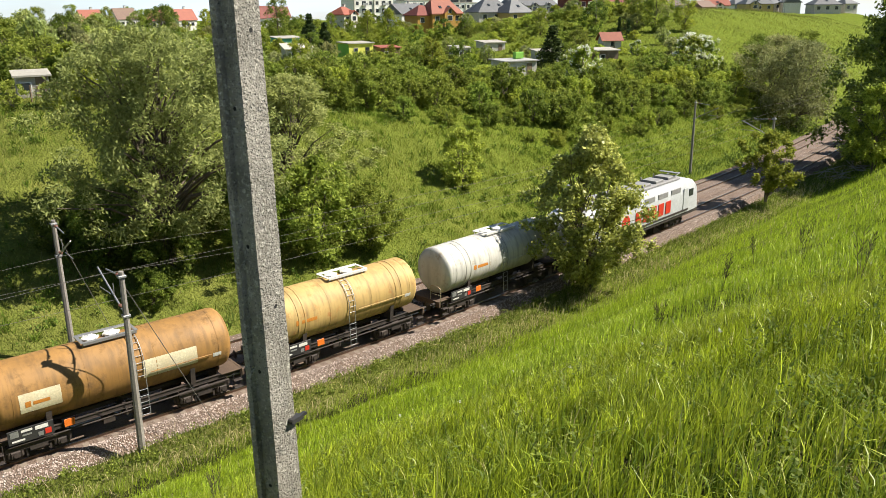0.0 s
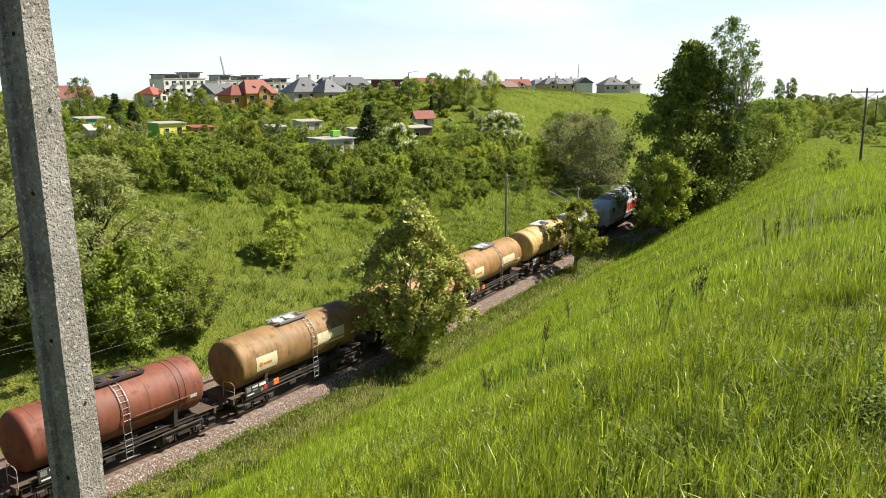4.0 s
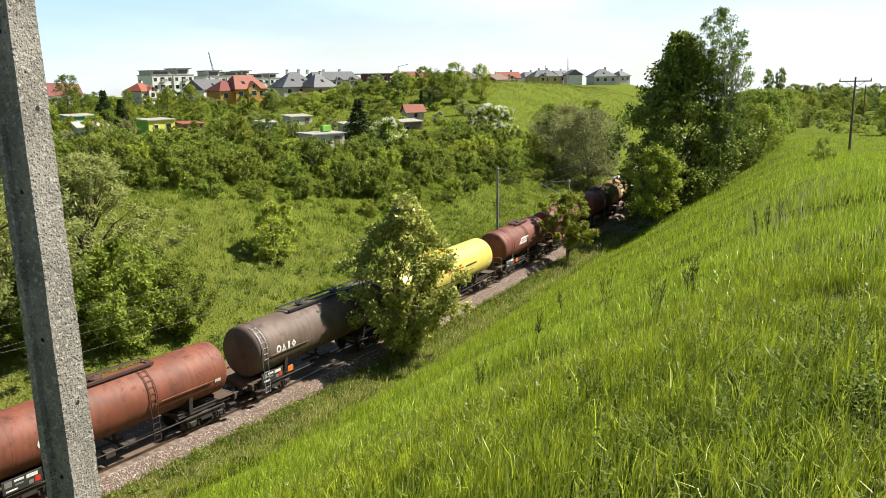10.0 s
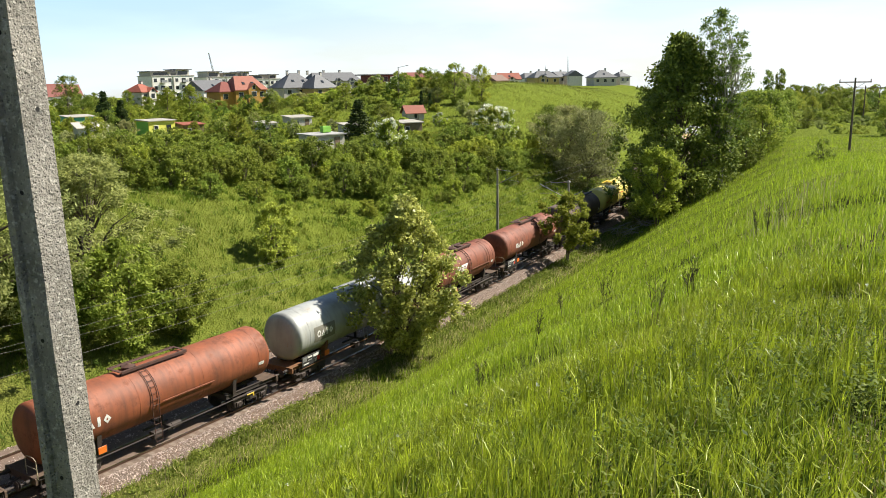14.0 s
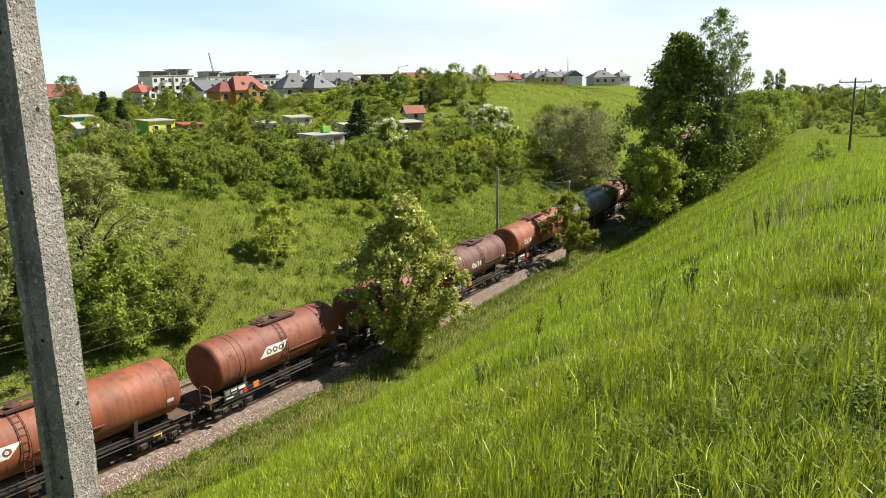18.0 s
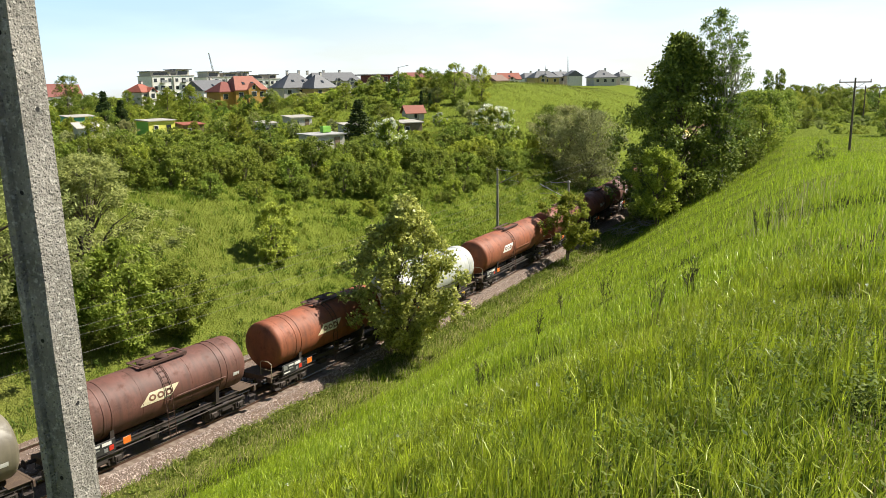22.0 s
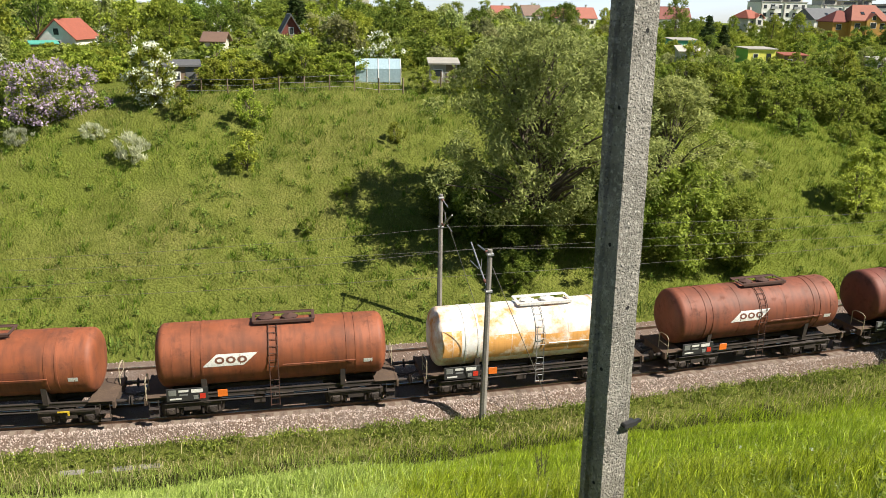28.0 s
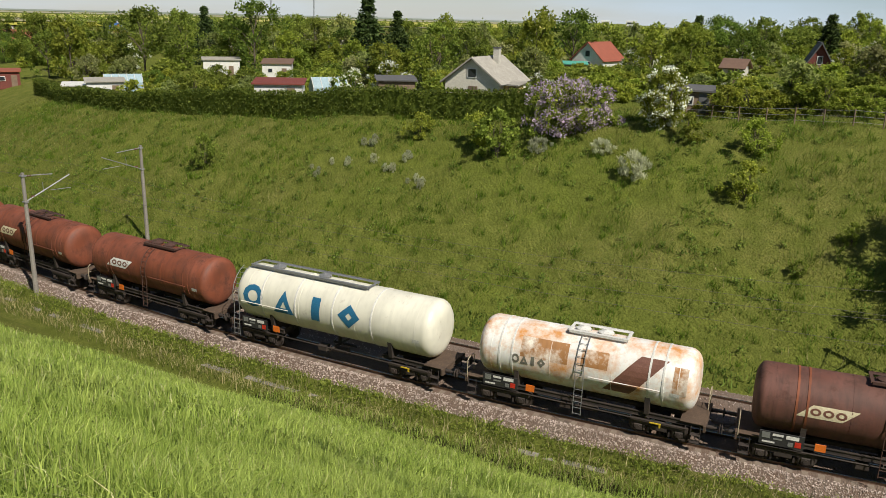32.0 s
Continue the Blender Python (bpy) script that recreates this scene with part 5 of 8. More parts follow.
class Growth:
    """The meshes of one plant."""

    def __init__(self, trunk, crown, bloom=None):
        self.trunk, self.crown, self.bloom = trunk, crown, bloom

    def put(self, name, p, label, category="tree", size=1.0, turn=0.0, group=""):
        w = tagged(new(name), label, category, group)
        place(w, p, turn, size)
        part("trunk", self.trunk, None, w)
        part("crown", self.crown, None, w)
        if self.bloom:
            part("blossom", self.bloom, None, w, "clusters of blossom")
        return w


def broadleaf(seed, high, width, leaf_mat, count, leaf=0.22, base=0.22, trunk_r=0.16, stems=1, clumps=70, bark=None, hollow=0.35, shape=0.45, lean=(0, 0), droop=0.0, flat=0.3, bloom=None, bloom_count=0, limbs=30, patch=1.0, peak=2.4, slim=0.32, lay=0.7):
    """A broad-leaved plant: trunk, crown, and blossom where it has any."""
    rng = np.random.default_rng(seed)
    cs, rad = crown_centres(rng, clumps, high * base, high, width, lean, hollow, shape, peak)
    trunk = woody(rng, cs, high, trunk_r, stems, lean, limbs).mesh("trunk", bark or BARK, True)
    crown = cloud("crown", *leaves(cs, rad * patch, count, leaf, rng, flat, droop, lay, slim), leaf_mat)
    flowers = None
    if bloom is not None:
        cs2 = cs + (cs - cs.mean(0)) * 0.12
        flowers = cloud("blossom", *leaves(cs2, rad * 0.85, bloom_count, leaf * 0.8, rng, 0.0), bloom)
    return Growth(trunk, crown, flowers)


def conifer(seed, high, width, count=5000, leaf=0.3):
    rng = np.random.default_rng(seed)
    out, rad = [], []
    for k in range(140):
        f = rng.random() ** 0.8
        a = rng.uniform(0, 6.28)
        r = width * 0.5 * (1 - f) ** 0.85 * rng.uniform(0.3, 1.0)
        out.append((r * math.cos(a), r * math.sin(a), high * (0.06 + 0.94 * f) - 0.25 * r))
        rad.append(0.07 * width + 0.03 * high * (1 - f))
    cs = np.array(out)
    sh = Shape().rod((0, 0, -0.3), (0, 0, high * 0.97), 0.02 * high, 0.02, 7)
    for c in cs[::3]:
        sh.rod((0, 0, min(c[2] + 0.2, high * 0.95)), tuple(c), 0.035, 0.012, 4, False)
    trunk = sh.mesh("trunk", BARK)
    return Growth(trunk, cloud("crown", *leaves(cs, np.array(rad), count, leaf, rng, 0.6, 0.5), NEEDLE))


def build_near_trees():
    p = broadleaf(11, 10.6, 7.7, LEAF_MAPLE, 25000, 0.25, 0.07, 0.1, 6, 230, limbs=84, shape=0.42, hollow=0.3, peak=1.9, patch=0.62, lay=1.0)
    p.put("roadside_maple", away(3.3, 51.6), "leafy young maple with several stems beside the track", "tree")
    p = broadleaf(12, 6.8, 5.4, LEAF_LIGHT, 7500, 0.24, 0.26, 0.08, 3, 80, shape=0.5, patch=0.75, lay=1.0)
    p.put("small_tree", away(-8.25, 78.8), "small round leafy tree beside the track", "tree")
    # across the line: the tall willows with their dark shade
    p = broadleaf(13, 15.0, 13.5, LEAF_WILLOW, 42000, 0.3, 0.14, 0.28, 3, 300, shape=0.55, hollow=0.25, droop=0.2, limbs=120, patch=0.62, slim=0.16)
    p.put("willow", spot(17.0, 14.3), "tall grey-green willow with forked dark limbs on the bank", "tree", (1.03, 1.03, 0.96))
    p = broadleaf(14, 13.0, 9.5, LEAF_WILLOW, 26000, 0.3, 0.14, 0.24, 3, 200, shape=0.55, hollow=0.25, droop=0.2, limbs=90, patch=0.62, slim=0.16)
    p.put("willow", spot(28.0, 16.5), "tall grey-green willow leaning over the bank", "tree", (1.1, 1.1, 0.76))
    p = broadleaf(15, 7.0, 6.5, LEAF, 11000, 0.24, 0.06, 0.1, 4, 90, shape=0.5)
    p.put("bank_shrub", spot(27.0, 11.6), "dense green shrub at the foot of the bank", "shrub")
    p.put("bank_shrub", spot(31.5, 11.4), "dense green shrub at the foot of the bank", "shrub", 0.72, 70)
    p.put("bank_shrub", spot(22.0, 12.0), "dense green shrub under the willows", "shrub", 0.66, 150)
    # dark bushes, their number and dark leaves also stand in for deeper willow shade
    shade = broadleaf(22, 6.0, 6.0, LEAF_DARK, 9000, 0.26, 0.04, 0.09, 5, 80, shape=0.5)
    for k, (s, n, size) in enumerate(((13.0, 15.5, 0.75), (15.5, 12.6, 0.7), (19.5, 18.5, 0.9), (10.5, 17.5, 0.5), (23.5, 14.0, 0.8))):
        shade.put("shade_shrub", spot(s, n), "dark green shrub that also fills in the shade under the willows", "shrub", size, 75 * k)
    p.put("bank_shrub", spot(14.0, 11.2), "low silvery shrub beside the mast", "shrub", 0.36, 210)
    p = broadleaf(16, 5.0, 3.9, LEAF_YOUNG, 9000, 0.17, 0.02, 0.07, 4, 110, shape=0.42, patch=0.7)
    p.put("lone_bush", spot(46.5, 15.6), "single rounded light green bush on the grass bank", "shrub")
    # the dark trees at the bend
    p = broadleaf(17, 20.5, 18.0, LEAF_SHADE, 44000, 0.38, 0.02, 0.34, 1, 460, shape=0.22, hollow=0.12, limbs=80, peak=1.5, patch=0.6, droop=0.4, lay=1.2)
    p.put("dark_tree", away(-15.6, 100), "tall dark green spreading tree at the bend", "tree")
    p = broadleaf(18, 20.5, 7.0, LEAF_DARK, 14000, 0.24, 0.16, 0.26, 2, 210, bark=PALE_BARK, shape=0.55, hollow=0.2, limbs=120, lean=(-1.0, -0.4), patch=0.55, droop=0.6)
    p.put("birch", away(-18.35, 100), "tall thin pale-trunked birch with an open crown", "tree")
    p = broadleaf(19, 8.4, 6.2, LEAF_LIGHT, 12000, 0.25, 0.14, 0.1, 5, 110, shape=0.5, patch=0.8)
    p.put("round_tree", away(-14.35, 90), "rounded mid-green tree with thin stems on the slope", "tree")
    # added shrubs stand in for the dark tree's low foliage and its shade
    edge = broadleaf(23, 6.5, 7.0, LEAF_SHADE, 11000, 0.3, 0.0, 0.1, 4, 110, shape=0.45, hollow=0.2, lay=1.0)
    for k, (s, n, size) in enumerate(((94, -5.6, 0.8), (101, -5.2, 1.0), (108, -5.0, 1.1), (116, -4.6, 1.15))):
        edge.put("bank_shrub", spot(s, n, -0.2), "dark shrub standing in for hanging tree foliage and shade at the bend", "shrub", size, 80 * k)
    p = broadleaf(20, 13.0, 13.0, LEAF_SILVER, 15000, 0.32, 0.06, 0.2, 4, 130, shape=0.5, droop=0.3)
    p.put("grey_willow", away(-9.6, 131), "broad grey-green willow at the bend of the cutting", "tree", 0.95)
    p.put("grey_willow", away(-8.0, 138), "broad grey-green willow at the bend of the cutting", "tree", 0.8, 120)


def build_bank_bushes():
    small = [broadleaf(30 + k, 2.6, 3.0, (LEAF_LIGHT, LEAF_LIGHT, LEAF)[k], 2600, 0.17, 0.02, 0.05, 4, 44, shape=0.45, limbs=16) for k in range(3)]
    silver = broadleaf(34, 1.5, 2.6, SILVER_HERB, 1500, 0.3, 0.0, 0.015, 6, 40, limbs=12, shape=0.4, flat=-2.2, slim=0.09, lay=0.0)
    lilac = broadleaf(35, 4.2, 6.8, LEAF, 5000, 0.24, 0.04, 0.1, 6, 130, shape=0.5, patch=0.7, bloom=LILAC, bloom_count=5200)
    rose = broadleaf(36, 4.3, 4.0, LEAF_LIGHT, 6500, 0.22, 0.03, 0.08, 5, 70, shape=0.5, bloom=BLOSSOM, bloom_count=3400)
    lilac.put("lilac_bush", spot(-20.2, 30.0), "large lilac bush full of pale mauve blossom", "bush")
    rose.put("snowball_bush", spot(-11.4, 31.8), "rounded bush covered in white blossom", "bush")
    tag = "small green bush on the grass bank"
    for k, (s, n, size) in enumerate(((-3.4, 23.6, 1.0), (-3.0, 29.0, 1.0), (-24.5, 25.2, 1.35), (-27.0, 26.5, 1.0), (-34.2, 27.2, 0.85), (-54.0, 18.5, (0.85, 0.85, 1.15)), (4.0, 20.0, 0.5), (9.0, 26.0, 0.55), (1.0, 17.0, 0.4), (-8.5, 29.5, 0.8))):
        small[k % 3].put("bush", spot(s, n), tag, "bush", size, 60 * k)
    tag = "silvery grey-leaved bush on the grass bank"
    for k, (s, n, size) in enumerate(((-11.9, 24.4, (1.0, 1.0, 1.2)), (-15.5, 27.0, (0.7, 0.7, 0.75)), (-21.0, 26.0, 0.75))):
        silver.put("silver_bush", spot(s, n), tag, "bush", size, 50 * k)
    for k, (yaw, d) in enumerate(((56.2, 71.5), (54.6, 72.5), (53.0, 71.5), (51.6, 72.8), (50.2, 72.0), (48.6, 73.5), (47.2, 73.0))):
        small[k % 2].put("bush", away(yaw, d), "light green shrub growing through the garden fence", "bush", (1.25, 1.25, (0.9, 1.1, 0.8)[k % 3]), 75 * k)
    sprig = np.random.default_rng(71)
    for s, n in ((-39.0, 22.0), (-41.0, 20.5), (-38.0, 25.0), (-30.0, 21.0), (-34.5, 22.5), (-33.0, 24.5)):
        for k in range(4):
            size = sprig.uniform(0.16, 0.34)
            silver.put("silver_herb", spot(s + sprig.normal(0, 0.8), n + sprig.normal(0, 0.45)), "thin silvery grey herb standing in the grass", "herb", (0.8 * size, 0.8 * size, 1.5 * size), 90 * k, "silvery herbs on the bank")
    # the thicket along the top of the bank
    thick = [broadleaf(40 + k, 3.8, 5.2, (LEAF, LEAF, LEAF_LIGHT)[k], 3200, 0.27, 0.02, 0.07, 6, 55, shape=0.5, limbs=18) for k in range(3)]
    k = 0
    for s in np.arange(42, 128, 2.7):
        for row in range(3):
            top = 33 - 9.5 * float(ease(s, 42, 75)) - 4 * float(ease(s, 90, 125))
            n = top - 2.5 + 3.4 * row + RNG.uniform(-1, 1)
            thick[(k * 7 + row) % 3].put("thicket_bush", spot(s + RNG.uniform(-1, 1), n, -0.2), "dense bramble and hawthorn bush at the top of the bank", "bush", float(RNG.uniform(0.45, 1.05)), float(RNG.uniform(0, 360)), "thicket on the bank")
            k += 1
    for s in np.arange(50, 120, 3.1):
        top = 33 - 9.5 * float(ease(s, 42, 75)) - 4 * float(ease(s, 90, 125))
        thick[k % 3].put("thicket_bush", spot(s + RNG.uniform(-1, 1), top - RNG.uniform(4, 7.5), -0.2), "bramble bush spreading down the bank", "bush", float(RNG.uniform(0.25, 0.6)), float(RNG.uniform(0, 360)), "thicket on the bank")
        k += 1
    rose.put("hawthorn", away(4.3, 110), "hawthorn bush in white blossom", "bush", 1.15, 40)
    rose.put("hawthorn", away(-2.6, 139), "hawthorn bush in white blossom", "bush", 1.3, 90)
    rose.put("hawthorn", away(-3.6, 140), "pale mauve lilac bush at the end of the gardens", "bush", 1.3, 190)
    for s in np.arange(14, 42, 3.0):
        small[k % 3].put("bush", spot(s, 35 + RNG.uniform(-1, 1)), "low green bush at the edge of the gardens", "bush", float(RNG.uniform(0.6, 1.0)), float(RNG.uniform(0, 360)))
        k += 1
    # the shrub on the near meadow
    thorn = broadleaf(38, 2.2, 2.4, LEAF_SHADE, 2600, 0.11, 0.0, 0.03, 7, 44, shape=0.4, limbs=28)
    thorn.put("meadow_shrub", away(-24.4, 80.0), "small dark thorny shrub on the meadow", "bush", 0.95, 20)


build_near_trees()
build_bank_bushes()


# ---- grasses ----
def blades(x, y, high, wide, rng, lean=0.35, wind=(0.12, 0.05)):
    """Blades of grass that bend: three triangles each."""
    n = len(x)
    z = height(x, y) - 0.03
    a = rng.uniform(0, 6.28, n)
    h = high * rng.uniform(0.55, 1.25, n)
    tilt = (rng.normal(0, lean, (n, 2)) + np.array(wind)) * np.where(rng.random(n) < 0.14, 2.6, 1.0)[:, None]
    side = np.stack([np.cos(a), np.sin(a), np.zeros(n)], 1) * (wide * rng.uniform(0.5, 1.6, n))[:, None]
    root = np.stack([x, y, z], 1)
    mid = root + np.stack([tilt[:, 0] * h * 0.3, tilt[:, 1] * h * 0.3, h * 0.6], 1)
    tip = root + np.stack([tilt[:, 0] * h, tilt[:, 1] * h, h * np.clip(1 - 0.42 * np.hypot(tilt[:, 0], tilt[:, 1]), 0.25, 1)], 1)
    v = np.stack([root - side, root + side, mid + side * 0.8, mid - side * 0.8, tip], 1).reshape(-1, 3)
    i = np.arange(n)[:, None] * 5
    f = np.concatenate([i + [0, 1, 2], i + [0, 2, 3], i + [3, 2, 4]], 1).reshape(-1, 3)
    return v, f


def spikes(x, y, high, wide, rng, lean=0.35):
    """Blades too far off to show their bend: one triangle each."""
    n = len(x)
    z = height(x, y) - 0.03
    a = rng.uniform(0, 6.28, n)
    h = high * rng.uniform(0.5, 1.3, n)
    tilt = rng.normal(0, lean, (n, 2)) + np.array((0.12, 0.05))
    side = np.stack([np.cos(a), np.sin(a), np.zeros(n)], 1) * (wide * rng.uniform(0.6, 1.4, n))[:, None]
    root = np.stack([x, y, z], 1)
    v = np.stack([root - side, root + side, root + np.stack([tilt[:, 0] * h, tilt[:, 1] * h, h], 1)], 1).reshape(-1, 3)
    return v, np.arange(n * 3).reshape(-1, 3)


def stemmed(x, y, high, pairs, size, rng):
    """Nettle-like herbs: pairs of pointed leaves, each turned across the last, up a stem."""
    n = len(x)
    z = height(x, y)
    h = high * rng.uniform(0.5, 1.2, n)
    a = rng.uniform(0, 6.28, n)
    tilt = rng.normal(0, 0.15, (n, 2))
    vs = []
    for k in range(pairs):
        f = (k + 1) / pairs
        p = np.stack([x + tilt[:, 0] * h * f, y + tilt[:, 1] * h * f, z + h * f], 1)
        for side in (0, math.pi):
            b = a + side + k * 1.57 + rng.normal(0, 0.25, n)
            up = rng.normal(-0.15, 0.3, n) + 0.5 * f
            u = np.stack([np.cos(b), np.sin(b), up], 1)
            v = np.stack([-np.sin(b), np.cos(b), rng.normal(0, 0.25, n)], 1)
            ln = (size * (1.25 - 0.6 * f) * rng.uniform(0.7, 1.3, n))[:, None]
            vs.append(np.stack([p, p + u * ln * 0.42 + v * ln * 0.3, p + u * ln, p + u * ln * 0.42 - v * ln * 0.3], 1))
    q = np.concatenate(vs).reshape(-1, 3)
    return q, np.arange(len(q)).reshape(-1, 4)


def fan(rng, n, d0, d1, yaw0, yaw1, power=1.0):
    d = d0 + (d1 - d0) * rng.random(n) ** power
    a = np.radians(rng.uniform(yaw0, yaw1, n))
    return -d * np.sin(a), d * np.cos(a)


def clumped(rng, x, y, scale, keep):
    """Thins places out so that they stand in drifts."""
    f = np.sin(x * scale + 1.3 * np.sin(y * scale * 0.7)) * np.sin(y * scale * 1.1 + 0.9 * np.sin(x * scale * 0.6))
    ok = rng.random(len(x)) < keep + (1 - keep) * (f > 0)
    return x[ok], y[ok]


def build_grass():
    rng = np.random.default_rng(3)
    # near grass grows in tufts with dark gaps between
    def tufted(count, d0, d1, yaw0, yaw1, power, per, spread):
        cx, cy = clumped(rng, *fan(rng, int(1.5 * count), d0, d1, yaw0, yaw1, power), 2.3, 0.35)
        count = len(cx)
        wide_ = spread * rng.uniform(0.4, 1.5, count)
        return (np.repeat(cx, per) + rng.normal(0, 1, count * per) * np.repeat(wide_, per), np.repeat(cy, per) + rng.normal(0, 1, count * per) * np.repeat(wide_, per))

    x, y = tufted(9500, 2.0, 13, 44, 112, 0.72, 10, 0.06)
    tagged(new("pale_meadow_grass", cloud("pale_meadow_grass", *blades(x, y, 0.42, 0.0042, rng, 0.22), GRASS_PALE)), "pale green seeding grass on the slope, backlit sheen put into its colour", "grass", kind="stuff")
    x, y = tufted(17000, 2.0, 15, -36, 48, 0.9, 16, 0.055)
    yaw, d = np.degrees(np.arctan2(-x, y)), np.hypot(x, y)
    # trodden ground along the brow: the grass is thin there
    thin = 0.72 * ease(-yaw + rng.normal(0, 1.5, len(x)), 21, 27) * (1 - ease(d, 9, 12))
    worn_off = 0.6 * (1 - ease(d + rng.normal(0, 0.4, len(x)), 4.6, 6.4))
    ok = rng.random(len(x)) > np.maximum(thin, worn_off)
    x, y = x[ok], y[ok]
    tagged(new("meadow_grass", cloud("meadow_grass", *blades(x, y, 0.31, 0.0036, rng, 0.2), GRASS)), "long bright green spring grass on the slope", "grass", kind="stuff")
    x, y = tufted(500, 3.0, 15, -32, 48, 0.8, 9, 0.04)
    tagged(new("tall_grass_tufts", cloud("tall_grass_tufts", *blades(x, y, 0.46, 0.0055, rng, 0.17), GRASS)), "taller broad-bladed grass tufts standing out of the meadow", "grass", kind="stuff")
    x, y = fan(rng, 270000, 12, 38, -36, 112, 0.8)
    s, n = along(x, y)
    ok = n < -4.5
    pale = ok & (np.degrees(np.arctan2(-x, y)) + rng.normal(0, 5, len(x)) > 47)
    ok = ok & ~pale
    tagged(new("pale_slope_grass", cloud("pale_slope_grass", *blades(x[pale], y[pale], 0.44, 0.0095, rng, 0.24), GRASS_PALE)), "pale seeding grass further down the slope, backlit sheen put into its colour", "grass", kind="stuff")
    tagged(new("slope_grass", cloud("slope_grass", *blades(x[ok], y[ok], 0.34, 0.0068, rng, 0.22), GRASS_MID)), "long green grass further down the slope", "grass", kind="stuff")
    x, y = fan(rng, 110000, 34, 140, -44, 20, 1.0)
    s, n = along(x, y)
    ok = n < -4.5
    tagged(new("far_meadow_grass", cloud("far_meadow_grass", *spikes(x[ok], y[ok], 0.5, 0.02, rng, 0.25), GRASS_MID)), "green meadow grass above the cutting", "grass", kind="stuff")
    # dark blades whose colour stands in for shaded gaps among the tufts
    x, y = clumped(rng, *fan(rng, 42000, 2.2, 16, -44, 112, 0.75), 1.7, 0.12)
    xa, ya = clumped(rng, *fan(rng, 15000, 3.0, 7.6, -26, 26, 0.8), 2.1, 0.2)
    x, y = np.concatenate([x, xa]), np.concatenate([y, ya])
    tagged(new("deep_grass", cloud("deep_grass", *blades(x, y, 0.3, 0.006, rng, 0.35), GRASS_DEEP)), "short grass in patches on the slope, darkened to read as shaded gaps", "grass", kind="stuff")
    def patches(spots, per):
        px, py = [], []
        for yaw, d, r in spots:
            a, q = radians(yaw), r * np.sqrt(rng.random(int(per * r * r)))
            b = rng.uniform(0, 6.28, len(q))
            px.append(-d * math.sin(a) + q * np.cos(b))
            py.append(d * math.cos(a) + 1.6 * q * np.sin(b))
        return np.concatenate(px), np.concatenate(py)

    x, y = clumped(rng, *fan(rng, 3000, 3.0, 17, -44, 112, 0.8), 1.9, 0.03)
    tagged(new("meadow_herbs", cloud("meadow_herbs", *stemmed(x, y, 0.36, 9, 0.046, rng), WEED)), "leafy herbs and nettles among the grass", "weeds", kind="stuff")
    x, y = patches(((-9.9, 7.3, 0.5), (-11.5, 6.6, 0.4), (-17.8, 7.0, 0.6), (-17.3, 10.4, 0.4), (-18.3, 8.6, 0.45), (-20.0, 7.2, 0.5), (-27.2, 6.4, 0.7), (-26.2, 7.2, 0.6), (-24.0, 6.6, 0.4), (-28.3, 5.6, 0.6), (-13.5, 5.2, 0.35), (-18.0, 5.2, 0.4), (-25.5, 8.8, 0.5), (-21.5, 11.0, 0.5), (-3.0, 9.0, 0.4), (4.0, 11.0, 0.5), (8.5, 14.0, 0.5)), 70)
    tagged(new("nettle_patches", cloud("nettle_patches", *stemmed(x, y, 0.34, 9, 0.05, rng), HERB)), "patches of dark glossy nettles and herbs in the grass", "weeds", kind="stuff")
    x, y = patches(((-27.0, 4.5, 0.9), (-26.5, 8.6, 1.0), (-27.8, 12.0, 1.2), (-27.8, 16.5, 1.6), (-14.0, 4.6, 0.6), (-19.0, 4.8, 0.6), (-23.5, 4.6, 0.6), (-18.0, 6.2, 0.4)), 900)
    tagged(new("trodden_straw", cloud("trodden_straw", *blades(x, y, 0.17, 0.0035, rng, 0.5), GRASS_DRY)), "flattened pale straw on the trodden brow", "grass", kind="stuff")
    x, y = clumped(rng, *fan(rng, 3600, 4.0, 40, -44, 112, 1.0), 0.6, 0.2)
    tagged(new("dry_stalks", cloud("dry_stalks", *blades(x, y, 0.38, 0.003, rng, 0.16), GRASS_DRY)), "pale dry stalks among the grass", "grass", kind="stuff")
    x, y = fan(rng, 3600, 2.6, 5.2, -34, -16, 0.8)
    tagged(new("dead_litter", cloud("dead_litter", *blades(x, y, 0.15, 0.003, rng, 0.45), GRASS_DRY)), "flattened dead straw at the foot of the grass", "grass", kind="stuff")
    x, y = fan(rng, 170, 24, 38, -25.5, -20.0, 1.0)
    tagged(new("dead_stems", cloud("dead_stems", *blades(x, y, 1.1, 0.006, rng, 0.18), DEAD_STEM)), "drift of tall grey-brown dead stems in the grass", "weeds", kind="stuff")
    # grass of the far bank, in tufts
    s, n = rng.uniform(-115, 130, 330000), rng.uniform(9.0, 38, 330000)
    h = np.interp(s, S_TAB, H_TAB)
    x, y = np.interp(s, S_TAB, X_TAB) - n * np.sin(h), np.interp(s, S_TAB, Y_TAB) + n * np.cos(h)
    x, y = clumped(rng, x, y, 0.9, 0.4)
    lush = along(x, y)[0] + rng.normal(0, 14, len(x)) > 30
    tagged(new("bank_grass", cloud("bank_grass", *spikes(x[~lush], y[~lush], 0.36, 0.016, rng, 0.45), GRASS_FAR)), "rough tufted grass on the far bank", "grass", kind="stuff")
    tagged(new("lush_bank_grass", cloud("lush_bank_grass", *spikes(x[lush], y[lush], 0.42, 0.018, rng, 0.4), GRASS_LUSH)), "fresh green grass on the far bank near the bend", "grass", kind="stuff")
    k = rng.random(len(x)) < 0.05
    tagged(new("bank_dry_grass", cloud("bank_dry_grass", *spikes(x[k], y[k], 0.5, 0.013, rng, 0.5), GRASS_DRY)), "dry stems among the grass of the far bank", "grass", kind="stuff")
